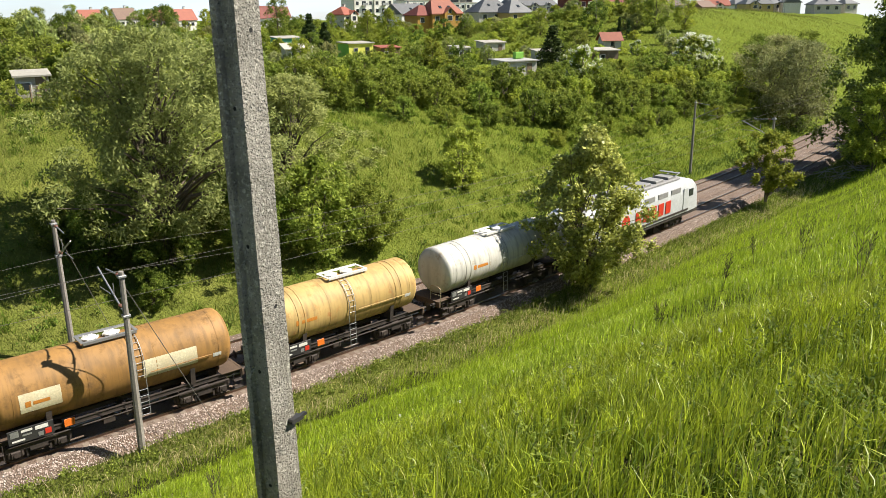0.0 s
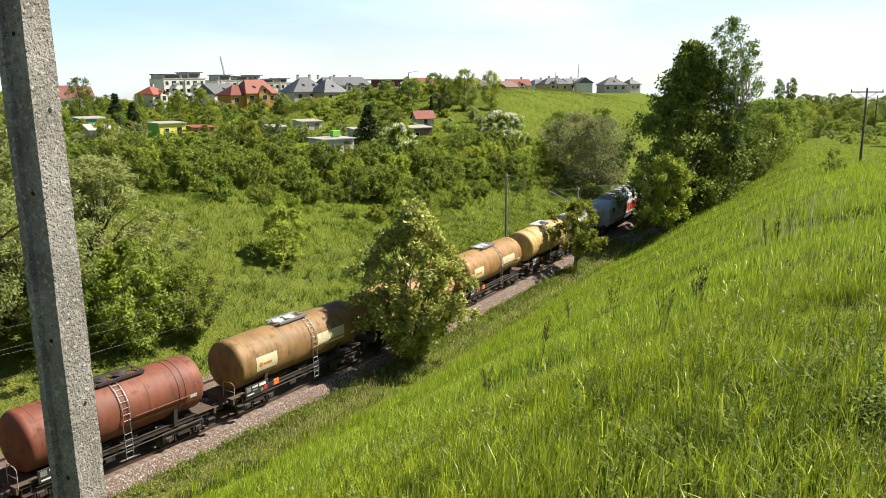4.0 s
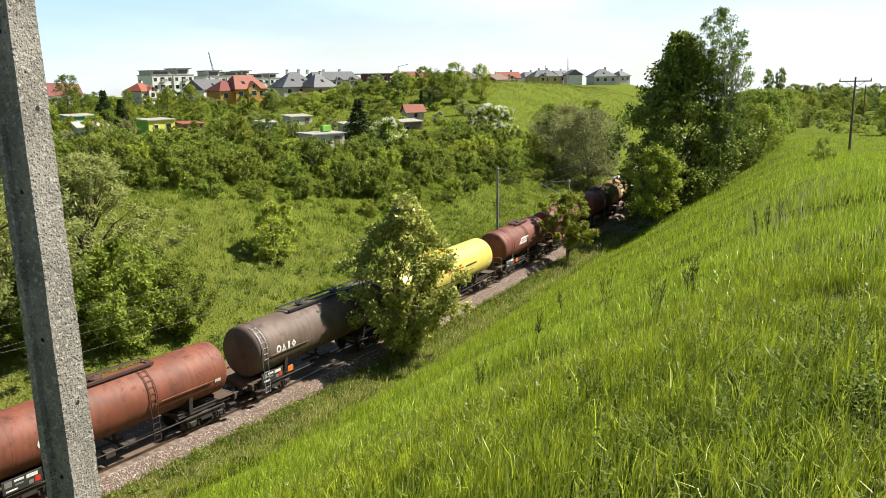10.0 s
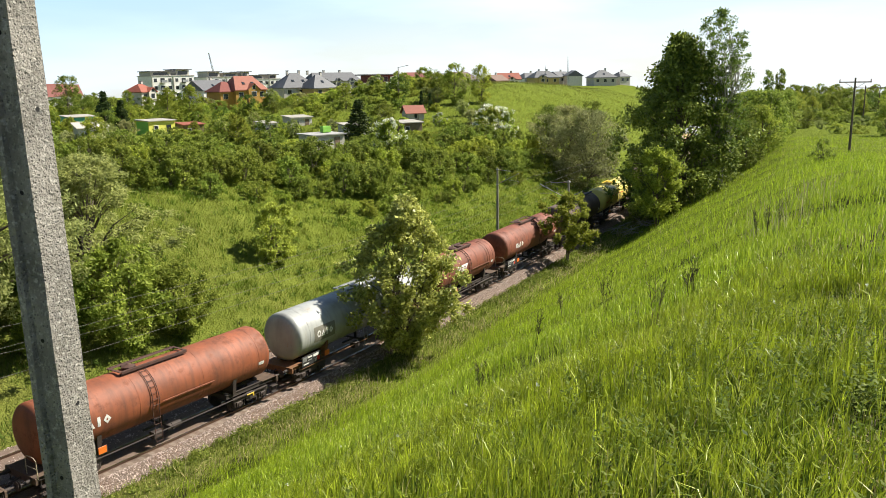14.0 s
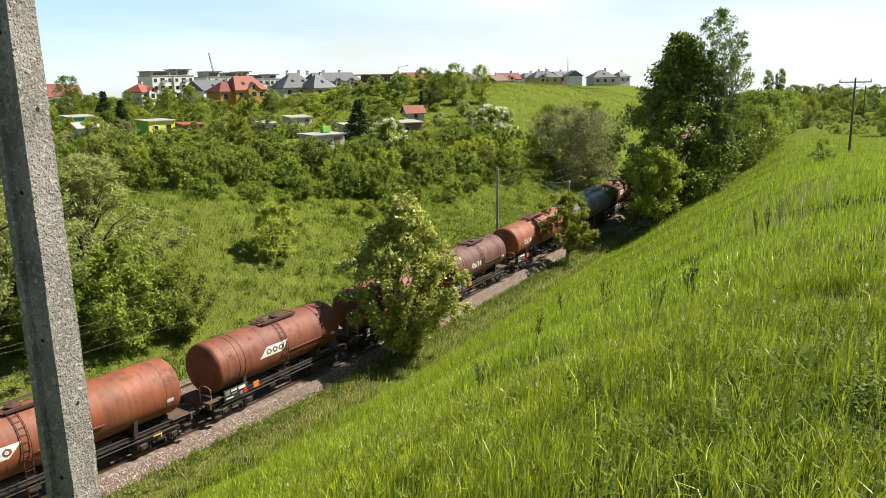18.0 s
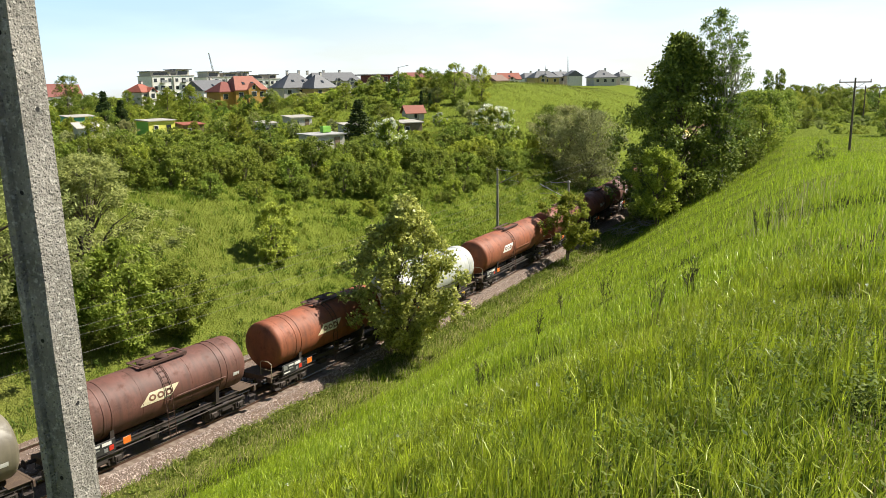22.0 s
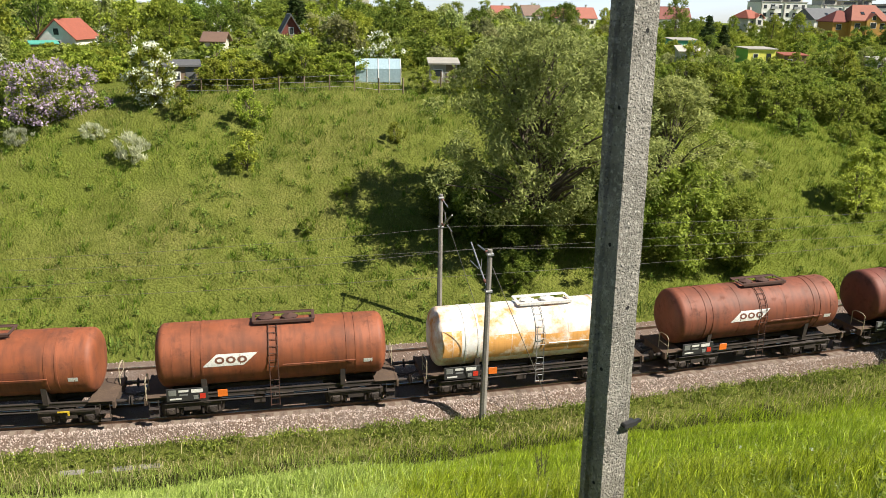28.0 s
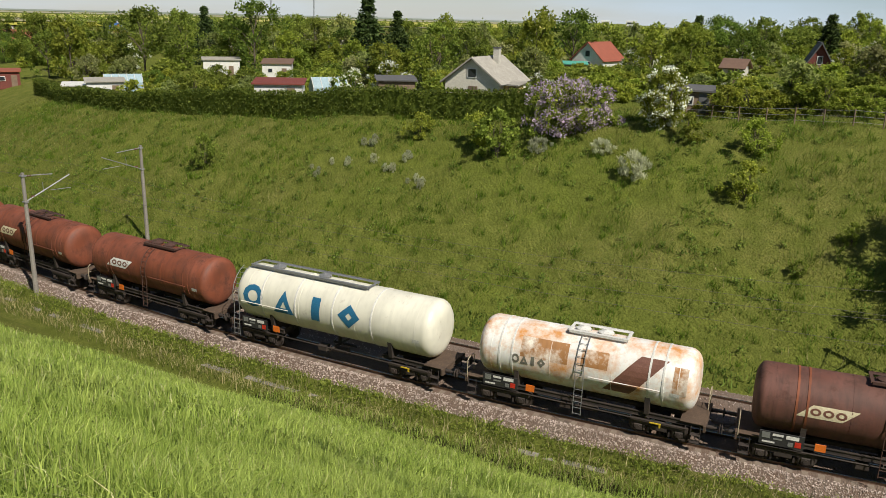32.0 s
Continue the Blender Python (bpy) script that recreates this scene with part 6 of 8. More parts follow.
    s, n = rng.uniform(-110, 125, 5200), rng.uniform(9.5, 36, 5200)
    h = np.interp(s, S_TAB, H_TAB)
    x, y = clumped(rng, np.interp(s, S_TAB, X_TAB) - n * np.sin(h), np.interp(s, S_TAB, Y_TAB) + n * np.cos(h), 0.5, 0.4)
    per = 22
    wide_ = np.repeat(rng.uniform(0.08, 0.34, len(x)), per)
    x, y = np.repeat(x, per) + rng.normal(0, 1, len(x) * per) * wide_, np.repeat(y, per) + rng.normal(0, 1, len(y) * per) * wide_
    tagged(new("bank_tussocks", cloud("bank_tussocks", *spikes(x, y, 0.5, 0.022, rng, 0.4), GRASS_DEEP)), "darker grass tussocks dotted over the far bank", "grass", kind="stuff")
    s, n = rng.uniform(-110, 125, 2600), rng.uniform(9.5, 36, 2600)
    h = np.interp(s, S_TAB, H_TAB)
    x, y = clumped(rng, np.interp(s, S_TAB, X_TAB) - n * np.sin(h), np.interp(s, S_TAB, Y_TAB) + n * np.cos(h), 0.35, 0.35)
    c = np.stack([x, y, height(x, y) + 0.25], 1)
    tagged(new("bank_herbs", cloud("bank_herbs", *leaves(c, rng.uniform(0.2, 0.5, len(c)), 26 * len(c), 0.15, rng, -0.4, 0, 0.6), WEED)), "leafy clumps of herbs on the far bank", "weeds", kind="stuff")
    x, y = fan(rng, 14, 7, 22, -30, 40, 1.0)
    c = np.stack([x, y, height(x, y) + rng.uniform(0.3, 0.48, 14)], 1)
    tagged(new("dandelion_clocks", cloud("dandelion_clocks", *leaves(c, np.full(14, 0.016), 14 * 14, 0.018, rng), BLOSSOM)), "white seed heads dotted over the grass", "flowers", kind="stuff")
    # the grass hill behind the bend
    s, n = rng.uniform(112, 320, 60000), rng.uniform(12, 110, 60000)
    h = np.interp(s, S_TAB, H_TAB)
    x, y = clumped(rng, np.interp(s, S_TAB, X_TAB) - n * np.sin(h), np.interp(s, S_TAB, Y_TAB) + n * np.cos(h), 0.25, 0.3)
    tagged(new("hill_grass", cloud("hill_grass", *spikes(x, y, 0.6, 0.06, rng, 0.45), GRASS_FAR)), "rough grass on the hill behind the bend", "grass", kind="stuff")
    # the weedy strip beside the ballast: herbs in uneven heaps, then a drier band at the foot of the slope
    s, n = rng.uniform(-90, 125, 3800), -2.2 - 1.9 * rng.random(3800)
    h = np.interp(s, S_TAB, H_TAB)
    x, y = clumped(rng, np.interp(s, S_TAB, X_TAB) - n * np.sin(h), np.interp(s, S_TAB, Y_TAB) + n * np.cos(h), 0.9, 0.25)
    c = np.stack([x, y, height(x, y) + 0.12], 1)
    tagged(new("verge_herbs", cloud("verge_herbs", *leaves(c, rng.uniform(0.12, 0.4, len(c)), 26 * len(c), 0.1, rng, -0.6, 0, 0.2), VERGE)), "low heaps of dark green herbs beside the ballast", "weeds", kind="stuff")
    s, n = rng.uniform(-90, 120, 70000), -2.1 - 3.6 * rng.random(70000)
    h = np.interp(s, S_TAB, H_TAB)
    x, y = np.interp(s, S_TAB, X_TAB) - n * np.sin(h), np.interp(s, S_TAB, Y_TAB) + n * np.cos(h)
    x, y = clumped(rng, x, y, 0.8, 0.4)
    n = along(x, y)[1]
    k = rng.random(len(x)) < 0.1 + 0.4 * np.exp(-((n + 4.7) / 0.6) ** 2)
    tagged(new("verge_weeds", cloud("verge_weeds", *spikes(x[~k], y[~k], 0.36, 0.017, rng, 0.5), WEED)), "coarse weeds beside the ballast", "weeds", kind="stuff")
    tagged(new("verge_dry_grass", cloud("verge_dry_grass", *blades(x[k], y[k], 0.55, 0.009, rng, 0.5), GRASS_DRY)), "dry grass at the foot of the slope", "weeds", kind="stuff")
    s, n = rng.uniform(-90, 120, 900), rng.normal(-4.3, 0.8, 900)
    h = np.interp(s, S_TAB, H_TAB)
    x, y = np.interp(s, S_TAB, X_TAB) - n * np.sin(h), np.interp(s, S_TAB, Y_TAB) + n * np.cos(h)
    tagged(new("verge_dead_stems", cloud("verge_dead_stems", *blades(x, y, 1.15, 0.008, rng, 0.3), DEAD_STEM)), "tall pale dead stems along the verge", "weeds", kind="stuff")
    s, n = rng.uniform(-110, 125, 12000), rng.normal(8.4, 0.8, 12000)
    h = np.interp(s, S_TAB, H_TAB)
    x, y = np.interp(s, S_TAB, X_TAB) - n * np.sin(h), np.interp(s, S_TAB, Y_TAB) + n * np.cos(h)
    tagged(new("far_verge", cloud("far_verge", *blades(x, y, 0.55, 0.03, rng, 0.5), WEED)), "coarse weeds at the foot of the far bank", "weeds", kind="stuff")


def dock_plant(seed, count, long, wide):
    """A rosette of broad leaves."""
    rng = np.random.default_rng(seed)
    v, f = [], []
    for k in range(count):
        a, up = rng.uniform(0, 6.28), rng.uniform(0.5, 1.25)
        ln, wd = long * rng.uniform(0.6, 1.2), wide * rng.uniform(0.7, 1.2)
        d, sd = np.array([math.cos(a) * math.cos(up), math.sin(a) * math.cos(up), math.sin(up)]), np.array([-math.sin(a), math.cos(a), 0])
        base = len(v)
        for t, w in ((0.05, 0.12), (0.3, 0.8), (0.6, 1.0), (0.85, 0.55), (1.0, 0.05)):
            c = d * ln * t - np.array([0, 0, 0.35 * ln * t * t])
            v += [c - sd * wd * w * 0.5, c - np.array([0, 0, 0.02]), c + sd * wd * w * 0.5]
        for i in range(4):
            for o in (0, 1):
                f.append((base + 3 * i + o, base + 3 * i + o + 1, base + 3 * i + o + 4, base + 3 * i + o + 3))
    return cloud("leaf_rosette", np.array(v), np.array(f), WEED)


def build_meadow_weeds():
    rng = np.random.default_rng(9)
    docks = [dock_plant(k, 12, 0.42, 0.13) for k in range(3)]
    k = 0
    for yaw, d, size in ((0.3, 7.0, 1.2), (1.2, 7.4, 0.9), (-1.8, 6.6, 1.0), (-9, 8.0, 0.9), (-14, 10, 1.0), (-22, 5.2, 0.9), (-26, 5.8, 1.0), (-28, 6.6, 0.9), (-6, 12, 0.8), (20, 12, 0.8), (-30, 8.0, 0.9), (75, 9.0, 0.8), (-19, 7.4, 0.8), (-24, 8.5, 0.9)):
        w = tagged(new("dock_plant"), "broad-leaved dock plant in the grass", "weed", "meadow weeds")
        place(w, away(yaw, d, 0.02), 70 * k, 0.62 * size)
        part("leaf_rosette", docks[k % 3], None, w)
        k += 1
    # dark, dry stalks from last year
    for yaw, d, high in ((-1.9, 15.5, 0.9), (-17.0, 15.5, 0.8), (-16.6, 15.8, 0.6), (-14.5, 13, 0.9), (-21.5, 24, 1.1), (-22.3, 25, 1.2), (-20.9, 26, 1.0), (-11.0, 20, 1.2), (-6.0, 18, 1.0), (32, 12, 0.8), (26, 14, 0.9), (-8.0, 30, 1.3)):
        sh = Shape()
        for j in range(4):
            a = rng.uniform(0, 6.28)
            tip = Vector((0.14 * high * math.cos(a), 0.14 * high * math.sin(a), high * rng.uniform(0.8, 1.0)))
            sh.rod((0, 0, -0.05), tip, 0.005, 0.003, 4)
            for i in range(13):
                p = tip * rng.uniform(0.45, 1.0)
                b = rng.uniform(0, 6.28)
                sh.rod(p, p + Vector((0.07 * math.cos(b), 0.07 * math.sin(b), 0.1)) * high, 0.002, 0.005, 4)
        w = tagged(part("dead_stalk", sh, STALK), "dark dry weed stalk in the grass", "weed", "meadow weeds")
        place(w, away(yaw, d))


def brush_pile(p, seed):
    """Cut branches left lying at the foot of the slope."""
    rng = np.random.default_rng(seed)
    w = tagged(new("brush_pile"), "heap of bleached dead branches at the foot of the slope", "dead branches")
    place(w, p)
    for k in range(16):
        a, ln = rng.uniform(-0.5, 0.5) + (0.0 if k % 3 else 1.4), rng.uniform(1.6, 3.8)
        q = Vector((rng.normal(0, 1.3), rng.normal(0, 0.7), rng.uniform(0.05, 0.5)))
        tip = q + Vector((ln * math.cos(a), ln * math.sin(a), rng.uniform(-0.1, 0.5)))
        knee = q.lerp(tip, 0.55) + Vector((0, 0, rng.uniform(0.05, 0.3)))
        sh = Shape().rod(q, knee, 0.05, 0.035, 5, False).rod(knee, tip, 0.035, 0.01, 5, False)
        sh.rod(knee, knee + Vector((rng.normal(0, 0.5), rng.normal(0, 0.5), rng.uniform(0.1, 0.5))), 0.025, 0.006, 4, False)
        part("branch", sh, PALE_BARK, w)


build_grass()
build_meadow_weeds()
brush_pile(spot(84.0, -5.0), 51)
brush_pile(spot(89.0, -5.4), 52)
brush_pile(spot(94.0, -6.2), 53)

# ---- gardens on the far side ----
PLASTER = worn("old_plaster", (0.6, 0.57, 0.5), (0.46, 0.43, 0.37), 0.9, 1.2, 9)
PLASTER_YELLOW = worn("yellow_plaster", (0.55, 0.42, 0.17), (0.46, 0.34, 0.14), 0.9, 1.2, 9)
PLASTER_LEMON = worn("lemon_boards", (0.75, 0.72, 0.12), (0.66, 0.62, 0.1), 0.8, 1.2, 9)
LIME = worn("lime_boards", (0.25, 0.55, 0.07), (0.2, 0.46, 0.06), 0.8, 1.2, 9)
TEAL = worn("teal_boards", (0.1, 0.42, 0.32), (0.08, 0.34, 0.27), 0.8, 1.2, 9)
OCHRE_WALL = worn("ochre_wall", (0.5, 0.28, 0.06), (0.42, 0.23, 0.05), 0.9, 1.2, 9)
RED_BOARDS = worn("red_brown_boards", (0.2, 0.05, 0.035), (0.14, 0.04, 0.03), 0.8, 1.5, 12)
ROOF_GREY = worn("grey_sheet_roof", (0.44, 0.41, 0.35), (0.31, 0.285, 0.245), 0.75, 1, 8)
ROOF_DARK = worn("tarred_roof", (0.09, 0.09, 0.095), (0.13, 0.125, 0.12), 0.85, 1, 8)
ROOF_RED = worn("red_tile_roof", (0.34, 0.095, 0.055), (0.26, 0.075, 0.045), 0.7, 1, 14)
ROOF_MAROON = worn("maroon_tile_roof", (0.22, 0.05, 0.035), (0.17, 0.045, 0.03), 0.7, 1, 14)
ROOF_SLATE = worn("slate_tile_roof", (0.14, 0.145, 0.15), (0.1, 0.1, 0.105), 0.6, 1, 14)
ROOF_TERRACOTTA = worn("terracotta_tile_roof", (0.32, 0.105, 0.06), (0.25, 0.08, 0.05), 0.7, 1, 14)
ROOF_PLUM = worn("plum_tile_roof", (0.17, 0.11, 0.105), (0.12, 0.08, 0.08), 0.7, 1, 14)
ROOF_BROWN = worn("brown_tile_roof", (0.2, 0.12, 0.08), (0.15, 0.09, 0.065), 0.7, 1, 14)
PALE_FILM = worn("pale_plastic_film", (0.4, 0.52, 0.56), (0.32, 0.43, 0.47), 0.3, 1, 8)
SOIL = worn("dug_soil", (0.16, 0.11, 0.08), (0.11, 0.075, 0.055), 0.95, 0.8, 10, 0, 0.8, 0.05)


def window(parent, c, size, face="y"):
    """A pane in a frame, on a wall that faces -y or +x."""
    w, h = size
    if face == "y":
        fr = part("window", Shape().box(c, (w + 0.16, 0.1, h + 0.16), 0.02), WHITE, parent)
        part("pane", Shape().box((c[0], c[1] - 0.05, c[2]), (w, 0.03, h)), GLASS, fr)
    else:
        fr = part("window", Shape().box(c, (0.1, w + 0.16, h + 0.16), 0.02), WHITE, parent)
        part("pane", Shape().box((c[0] - 0.05, c[1], c[2]), (0.03, w, h)), GLASS, fr)
    return fr


def gabled(name, p, turn, w, d, wall_h, roof_h, wall_mat, roof_mat, label, category="house", ridge="x", eave=0.4, chimney=True, windows=2, gable_mat=None, sunk=0.4, dormer=False, door=True):
    """A house w wide along x and d deep along y; its front faces -y. ridge: the axis along which the ridge runs."""
    h = tagged(new(name), label, category)
    place(h, (p[0], p[1], p[2] - sunk), turn)
    wh = wall_h + sunk
    part("wall_block", Shape().box((0, 0, wh / 2), (w, d, wh)), wall_mat, h)
    a, b = (w, d) if ridge == "x" else (d, w)
    gab = Shape().prism([(-b / 2, wh), (b / 2, wh), (0, wh + roof_h)], -a / 2, a / 2)
    rf = []
    for o in (-1, 1):
        k = roof_h / (b / 2)
        y1 = o * (b / 2 + eave)
        z1 = wh - eave * k
        r = Shape().slab([(-a / 2 - eave, 0, wh + roof_h + 0.02), (a / 2 + eave, 0, wh + roof_h + 0.02), (a / 2 + eave, y1, z1 + 0.02), (-a / 2 - eave, y1, z1 + 0.02)], -0.12 * o if o > 0 else 0.12)
        rf.append(r)
    flip = ridge == "y"
    for sh, nm, mt in [(gab, "gable", gable_mat or wall_mat)] + [(r, "roof", roof_mat) for r in rf]:
        if flip:
            sh.v = [(-y, x, z) for x, y, z in sh.v]
        part(nm, sh, mt, h)
    if chimney:
        c = part("chimney", Shape().box((w * 0.14, d * 0.08, wh + roof_h), (0.55, 0.55, 1.5), 0.03), PLASTER, h)
        part("chimney_cap", Shape().box((w * 0.14, d * 0.08, wh + roof_h + 0.78), (0.68, 0.68, 0.1), 0.02), ROOF_DARK, c)
    for k in range(windows):
        window(h, (w * ((k + 0.5) / windows - 0.5) * 0.8, -d / 2 - 0.02, wh * 0.62 + 0.1), (min(1.1, w * 0.18), min(1.1, wall_h * 0.4)))
    if ridge == "y":
        window(h, (0, -d / 2 - 0.02, wh + roof_h * 0.3), (min(0.8, w * 0.14), min(0.9, roof_h * 0.35)))
    if door:
        part("door", Shape().box((w * 0.02, -d / 2 - 0.02, sunk + 0.98), (0.9, 0.08, 1.95), 0.02), WOOD, h)
    if dormer:
        for k in (-0.25, 0.25):
            dm = part("dormer", Shape().prism([(-0.8, 0), (0.8, 0), (0.8, 0.9), (0, 1.5), (-0.8, 0.9)], -1.4, 0.0), wall_mat, h)
            dm.matrix_basis = Matrix.Translation((k * w, -d * 0.22 - 0.6, wh + roof_h * 0.25)) @ Matrix.Rotation(radians(-90), 4, "Z") @ Matrix.Rotation(radians(180), 4, "Z")
            part("dormer_window", Shape().box((k * w, -d * 0.22 - 2.02, wh + roof_h * 0.25 + 0.6), (0.9, 0.06, 0.8)), GLASS, h)
    return h


def shed(name, p, turn, w, d, high, wall_mat, roof_mat, label, slope=0.25, sunk=0.3, door_mat=None, windows=1):
    """A hut with a single-pitch roof; its front faces -y."""
    h = tagged(new(name), label, "shed")
    place(h, (p[0], p[1], p[2] - sunk), turn)
    hh = high + sunk
    part("wall_block", Shape().prism([(-d / 2, 0), (d / 2, 0), (d / 2, hh + slope), (-d / 2, hh)], -w / 2, w / 2), wall_mat, h)
    part("roof", Shape().prism([(-d / 2 - 0.3, hh + 0.0), (d / 2 + 0.3, hh + slope + 0.04), (d / 2 + 0.3, hh + slope + 0.18), (-d / 2 - 0.3, hh + 0.14)], -w / 2 - 0.25, w / 2 + 0.25), roof_mat, h)
    part("door", Shape().box((w * 0.26, -d / 2 - 0.02, sunk + 0.95), (0.85, 0.06, 1.9), 0.02), door_mat or WOOD, h)
    for k in range(windows):
        window(h, (-w * 0.22 + k * 1.2, -d / 2 - 0.02, hh * 0.62), (0.7, 0.6))
    return h


def greenhouse(p, turn, w, d, high, skin, label):
    h = tagged(new("greenhouse"), label, "greenhouse")
    place(h, (p[0], p[1], p[2] - 0.2), turn)
    eave = high * 0.62
    n = max(4, int(w / 0.9))
    for i in range(n + 1):
        x = -w / 2 + w * i / n
        part("frame", Shape().tube([(x, -d / 2, 0), (x, -d / 2, eave), (x, 0, high), (x, d / 2, eave), (x, d / 2, 0)], 0.045, 4), WHITE, h, "white painted frame")
    for i in range(n):
        xa, xb = -w / 2 + w * i / n + 0.05, -w / 2 + w * (i + 1) / n - 0.05
        for o in (-1, 1):
            part("pane", Shape().slab([(xa, o * d / 2, eave), (xb, o * d / 2, eave), (xb, 0, high - 0.03), (xa, 0, high - 0.03)], 0.02), skin, h)
            part("pane", Shape().box(((xa + xb) / 2, o * d / 2, eave / 2 + 0.1), (xb - xa, 0.02, eave - 0.2)), skin, h)
    for x in (-w / 2, w / 2):
        part("end_wall", Shape().prism([(-d / 2, 0.1), (d / 2, 0.1), (d / 2, eave), (0, high), (-d / 2, eave)], x - 0.01, x + 0.01), skin, h)
    return h


def build_garden_houses():
    def facing(yaw, extra=0.0):
        return yaw + extra

    gabled("garden_house", away(72.0, 77.5), 48, 5.4, 6.4, 2.5, 2.0, CREAM_WALL, ROOF_GREY, "garden house with pale plaster gable and grey sheet roof", ridge="y", windows=0, sunk=0.6)
    shed("annex", away(70.3, 75.0), 48, 1.8, 1.6, 2.0, PLASTER_YELLOW, ROOF_GREY, "low yellow shed under a grey roof beside the house", 0.15)
    shed("garden_shed", away(86.2, 90), 80, 5.0, 3.4, 2.2, WHITE, ROOF_MAROON, "white garden shed with a flat red roof behind the hedge", 0.3)
    greenhouse(away(82.9, 95), 95, 4.0, 2.8, 2.9, PALE_FILM, "white-framed glass greenhouse in the allotments")
    shed("garden_shed", away(78.3, 87), 84, 3.8, 2.6, 2.3, WOOD, ROOF_DARK, "weathered wooden shed with a dark flat roof")
    gabled("garden_house", away(64.5, 139), 36, 5.6, 7.0, 2.8, 2.6, WHITE, ROOF_RED, "white garden house with a bright red roof", ridge="y", windows=1, sunk=0.3, chimney=False)
    shed("lean_to", away(66.0, 134), 70, 3.5, 2.5, 2.1, WOOD, TEAL, "wooden lean-to with a turquoise roof")
    gabled("tool_hut", away(55.6, 101), 40, 2.2, 2.6, 2.3, 0.8, PLASTER, ROOF_BROWN, "small white hut with a brown pitched roof", ridge="x", windows=0, chimney=False, gable_mat=OCHRE_WALL)
    gabled("a_frame_house", away(50.8, 118), 56, 3.8, 5.0, 1.5, 3.2, RED_BOARDS, ROOF_DARK, "red-brown A-frame summer house with a steep roof", ridge="y", windows=1, chimney=False, eave=0.5)
    shed("garden_shed", away(57.9, 73), 58, 2.6, 2.2, 1.7, WOOD, ROOF_DARK, "grey shed with a tarred roof and a dark door", door_mat=ROOF_SLATE)
    greenhouse(away(44.9, 75), 46, 4.0, 2.6, 2.2, PALE_FILM, "long greenhouse with pale blue plastic film")
    shed("garden_shed", away(40.4, 76, -0.3), 44, 2.4, 2.4, 1.8, ROOF_GREY, ROOF_GREY, "small grey-brown garden shed")
    shed("garden_shed", away(90.0, 160), 92, 6.5, 4.0, 2.9, WHITE, ROOF_GREY, "white and pink garden bungalow", windows=2)
    shed("garden_shed", away(86.3, 150), 80, 5.0, 4.0, 2.6, WHITE, ROOF_BROWN, "cluttered white garden bungalow with a brown roof", 0.6)
    greenhouse(away(96.2, 124), 100, 5.0, 3.0, 3.0, PALE_FILM, "white-framed glass greenhouse in the allotments")
    shed("garden_shed", away(97.3, 118), 100, 4.6, 3.0, 2.3, WHITE, ROOF_GREY, "white shed with a sagging grey roof")
    shed("garden_shed", away(99.0, 121), 95, 3.2, 2.4, 2.0, WOOD, WHITE, "small shed with a white roof")
    shed("kiosk", away(102.8, 150), 102, 3.5, 3.0, 2.4, RED_BOARDS, ROOF_RED, "small kiosk with a bright red roof")
    gabled("bungalow", away(102.6, 250), 95, 12, 8, 2.8, 3.0, PLASTER, ROOF_RED, "bungalow with an orange-red roof")
    gabled("bungalow", away(96.4, 300), 110, 7, 8, 3.0, 3.5, OCHRE_WALL, worn("blue_roof", (0.08, 0.2, 0.5), (0.06, 0.16, 0.42), 0.6), "house with an ochre gable and blue roof", ridge="y")
    shed("garden_shed", away(83.3, 240), 84, 9, 5, 3.2, TEAL, WHITE, "turquoise painted garden bungalow", windows=2)
    shed("garden_shed", away(81.0, 245), 84, 10, 5, 3.0, PLASTER, ROOF_GREY, "low pale garden bungalow", windows=2)
    # towards the bend
    shed("garden_house", away(19.85, 156), 47, 5.0, 4.5, 2.6, PLASTER_LEMON, ROOF_GREY, "lemon yellow and lime green garden house", 0.1, door_mat=GLASS)
    part("side_wall", Shape().box((-2.53, 0, 1.45), (0.03, 4.3, 2.8)), LIME, bpy.data.objects["garden_house.002"], "lime green side wall")
    shed("garden_shed", away(24.5, 186, -0.5), 47, 5.5, 4.5, 2.6, TEAL, ROOF_GREY, "teal garden shed among bushes")
    shed("garden_shed", away(23.8, 152), 37, 5.0, 3.6, 2.0, PLASTER, worn("pale_roof", (0.55, 0.5, 0.42), (0.45, 0.41, 0.35), 0.8), "low shed with a pale roof", 0.8)
    shed("garden_shed", away(12.7, 152, -0.5), 43, 2.8, 3.0, 2.2, PLASTER, ROOF_GREY, "small white garden shed")
    shed("garden_shed", away(10.6, 162, -0.7), 39, 4.5, 3.5, 2.2, PLASTER, ROOF_GREY, "low pale shed with a white roof")
    sh = shed("flat_roofed_hut", away(9.0, 119), 41, 5.2, 4.0, 2.2, PLASTER, worn("pale_felt", (0.4, 0.39, 0.37), (0.32, 0.31, 0.3), 0.85), "flat-roofed pale hut with a green chimney box", 0.05)
    part("chimney_box", Shape().box((0.9, 0.3, 3.2), (1.3, 0.8, 0.9), 0.05), LIME, sh, "green chimney box")
    gabled("garden_house", away(2.6, 158), 20, 3.4, 3.4, 2.0, 1.2, PLASTER, ROOF_TERRACOTTA, "garden house with an orange-red roof", windows=1, chimney=False)
    shed("garden_shed", away(6.9, 140, -0.6), 32, 3.6, 3.2, 2.4, PLASTER, ROOF_GREY, "pale grey garden shed")
    shed("garden_shed", away(3.0, 141), 32, 4.0, 3.2, 2.2, WOOD, ROOF_GREY, "low grey garden shed")
    shed("garden_shed", away(17.7, 161, -0.8), 42, 4.0, 3.2, 2.3, WOOD, ROOF_RED, "low shed with a red-brown roof")
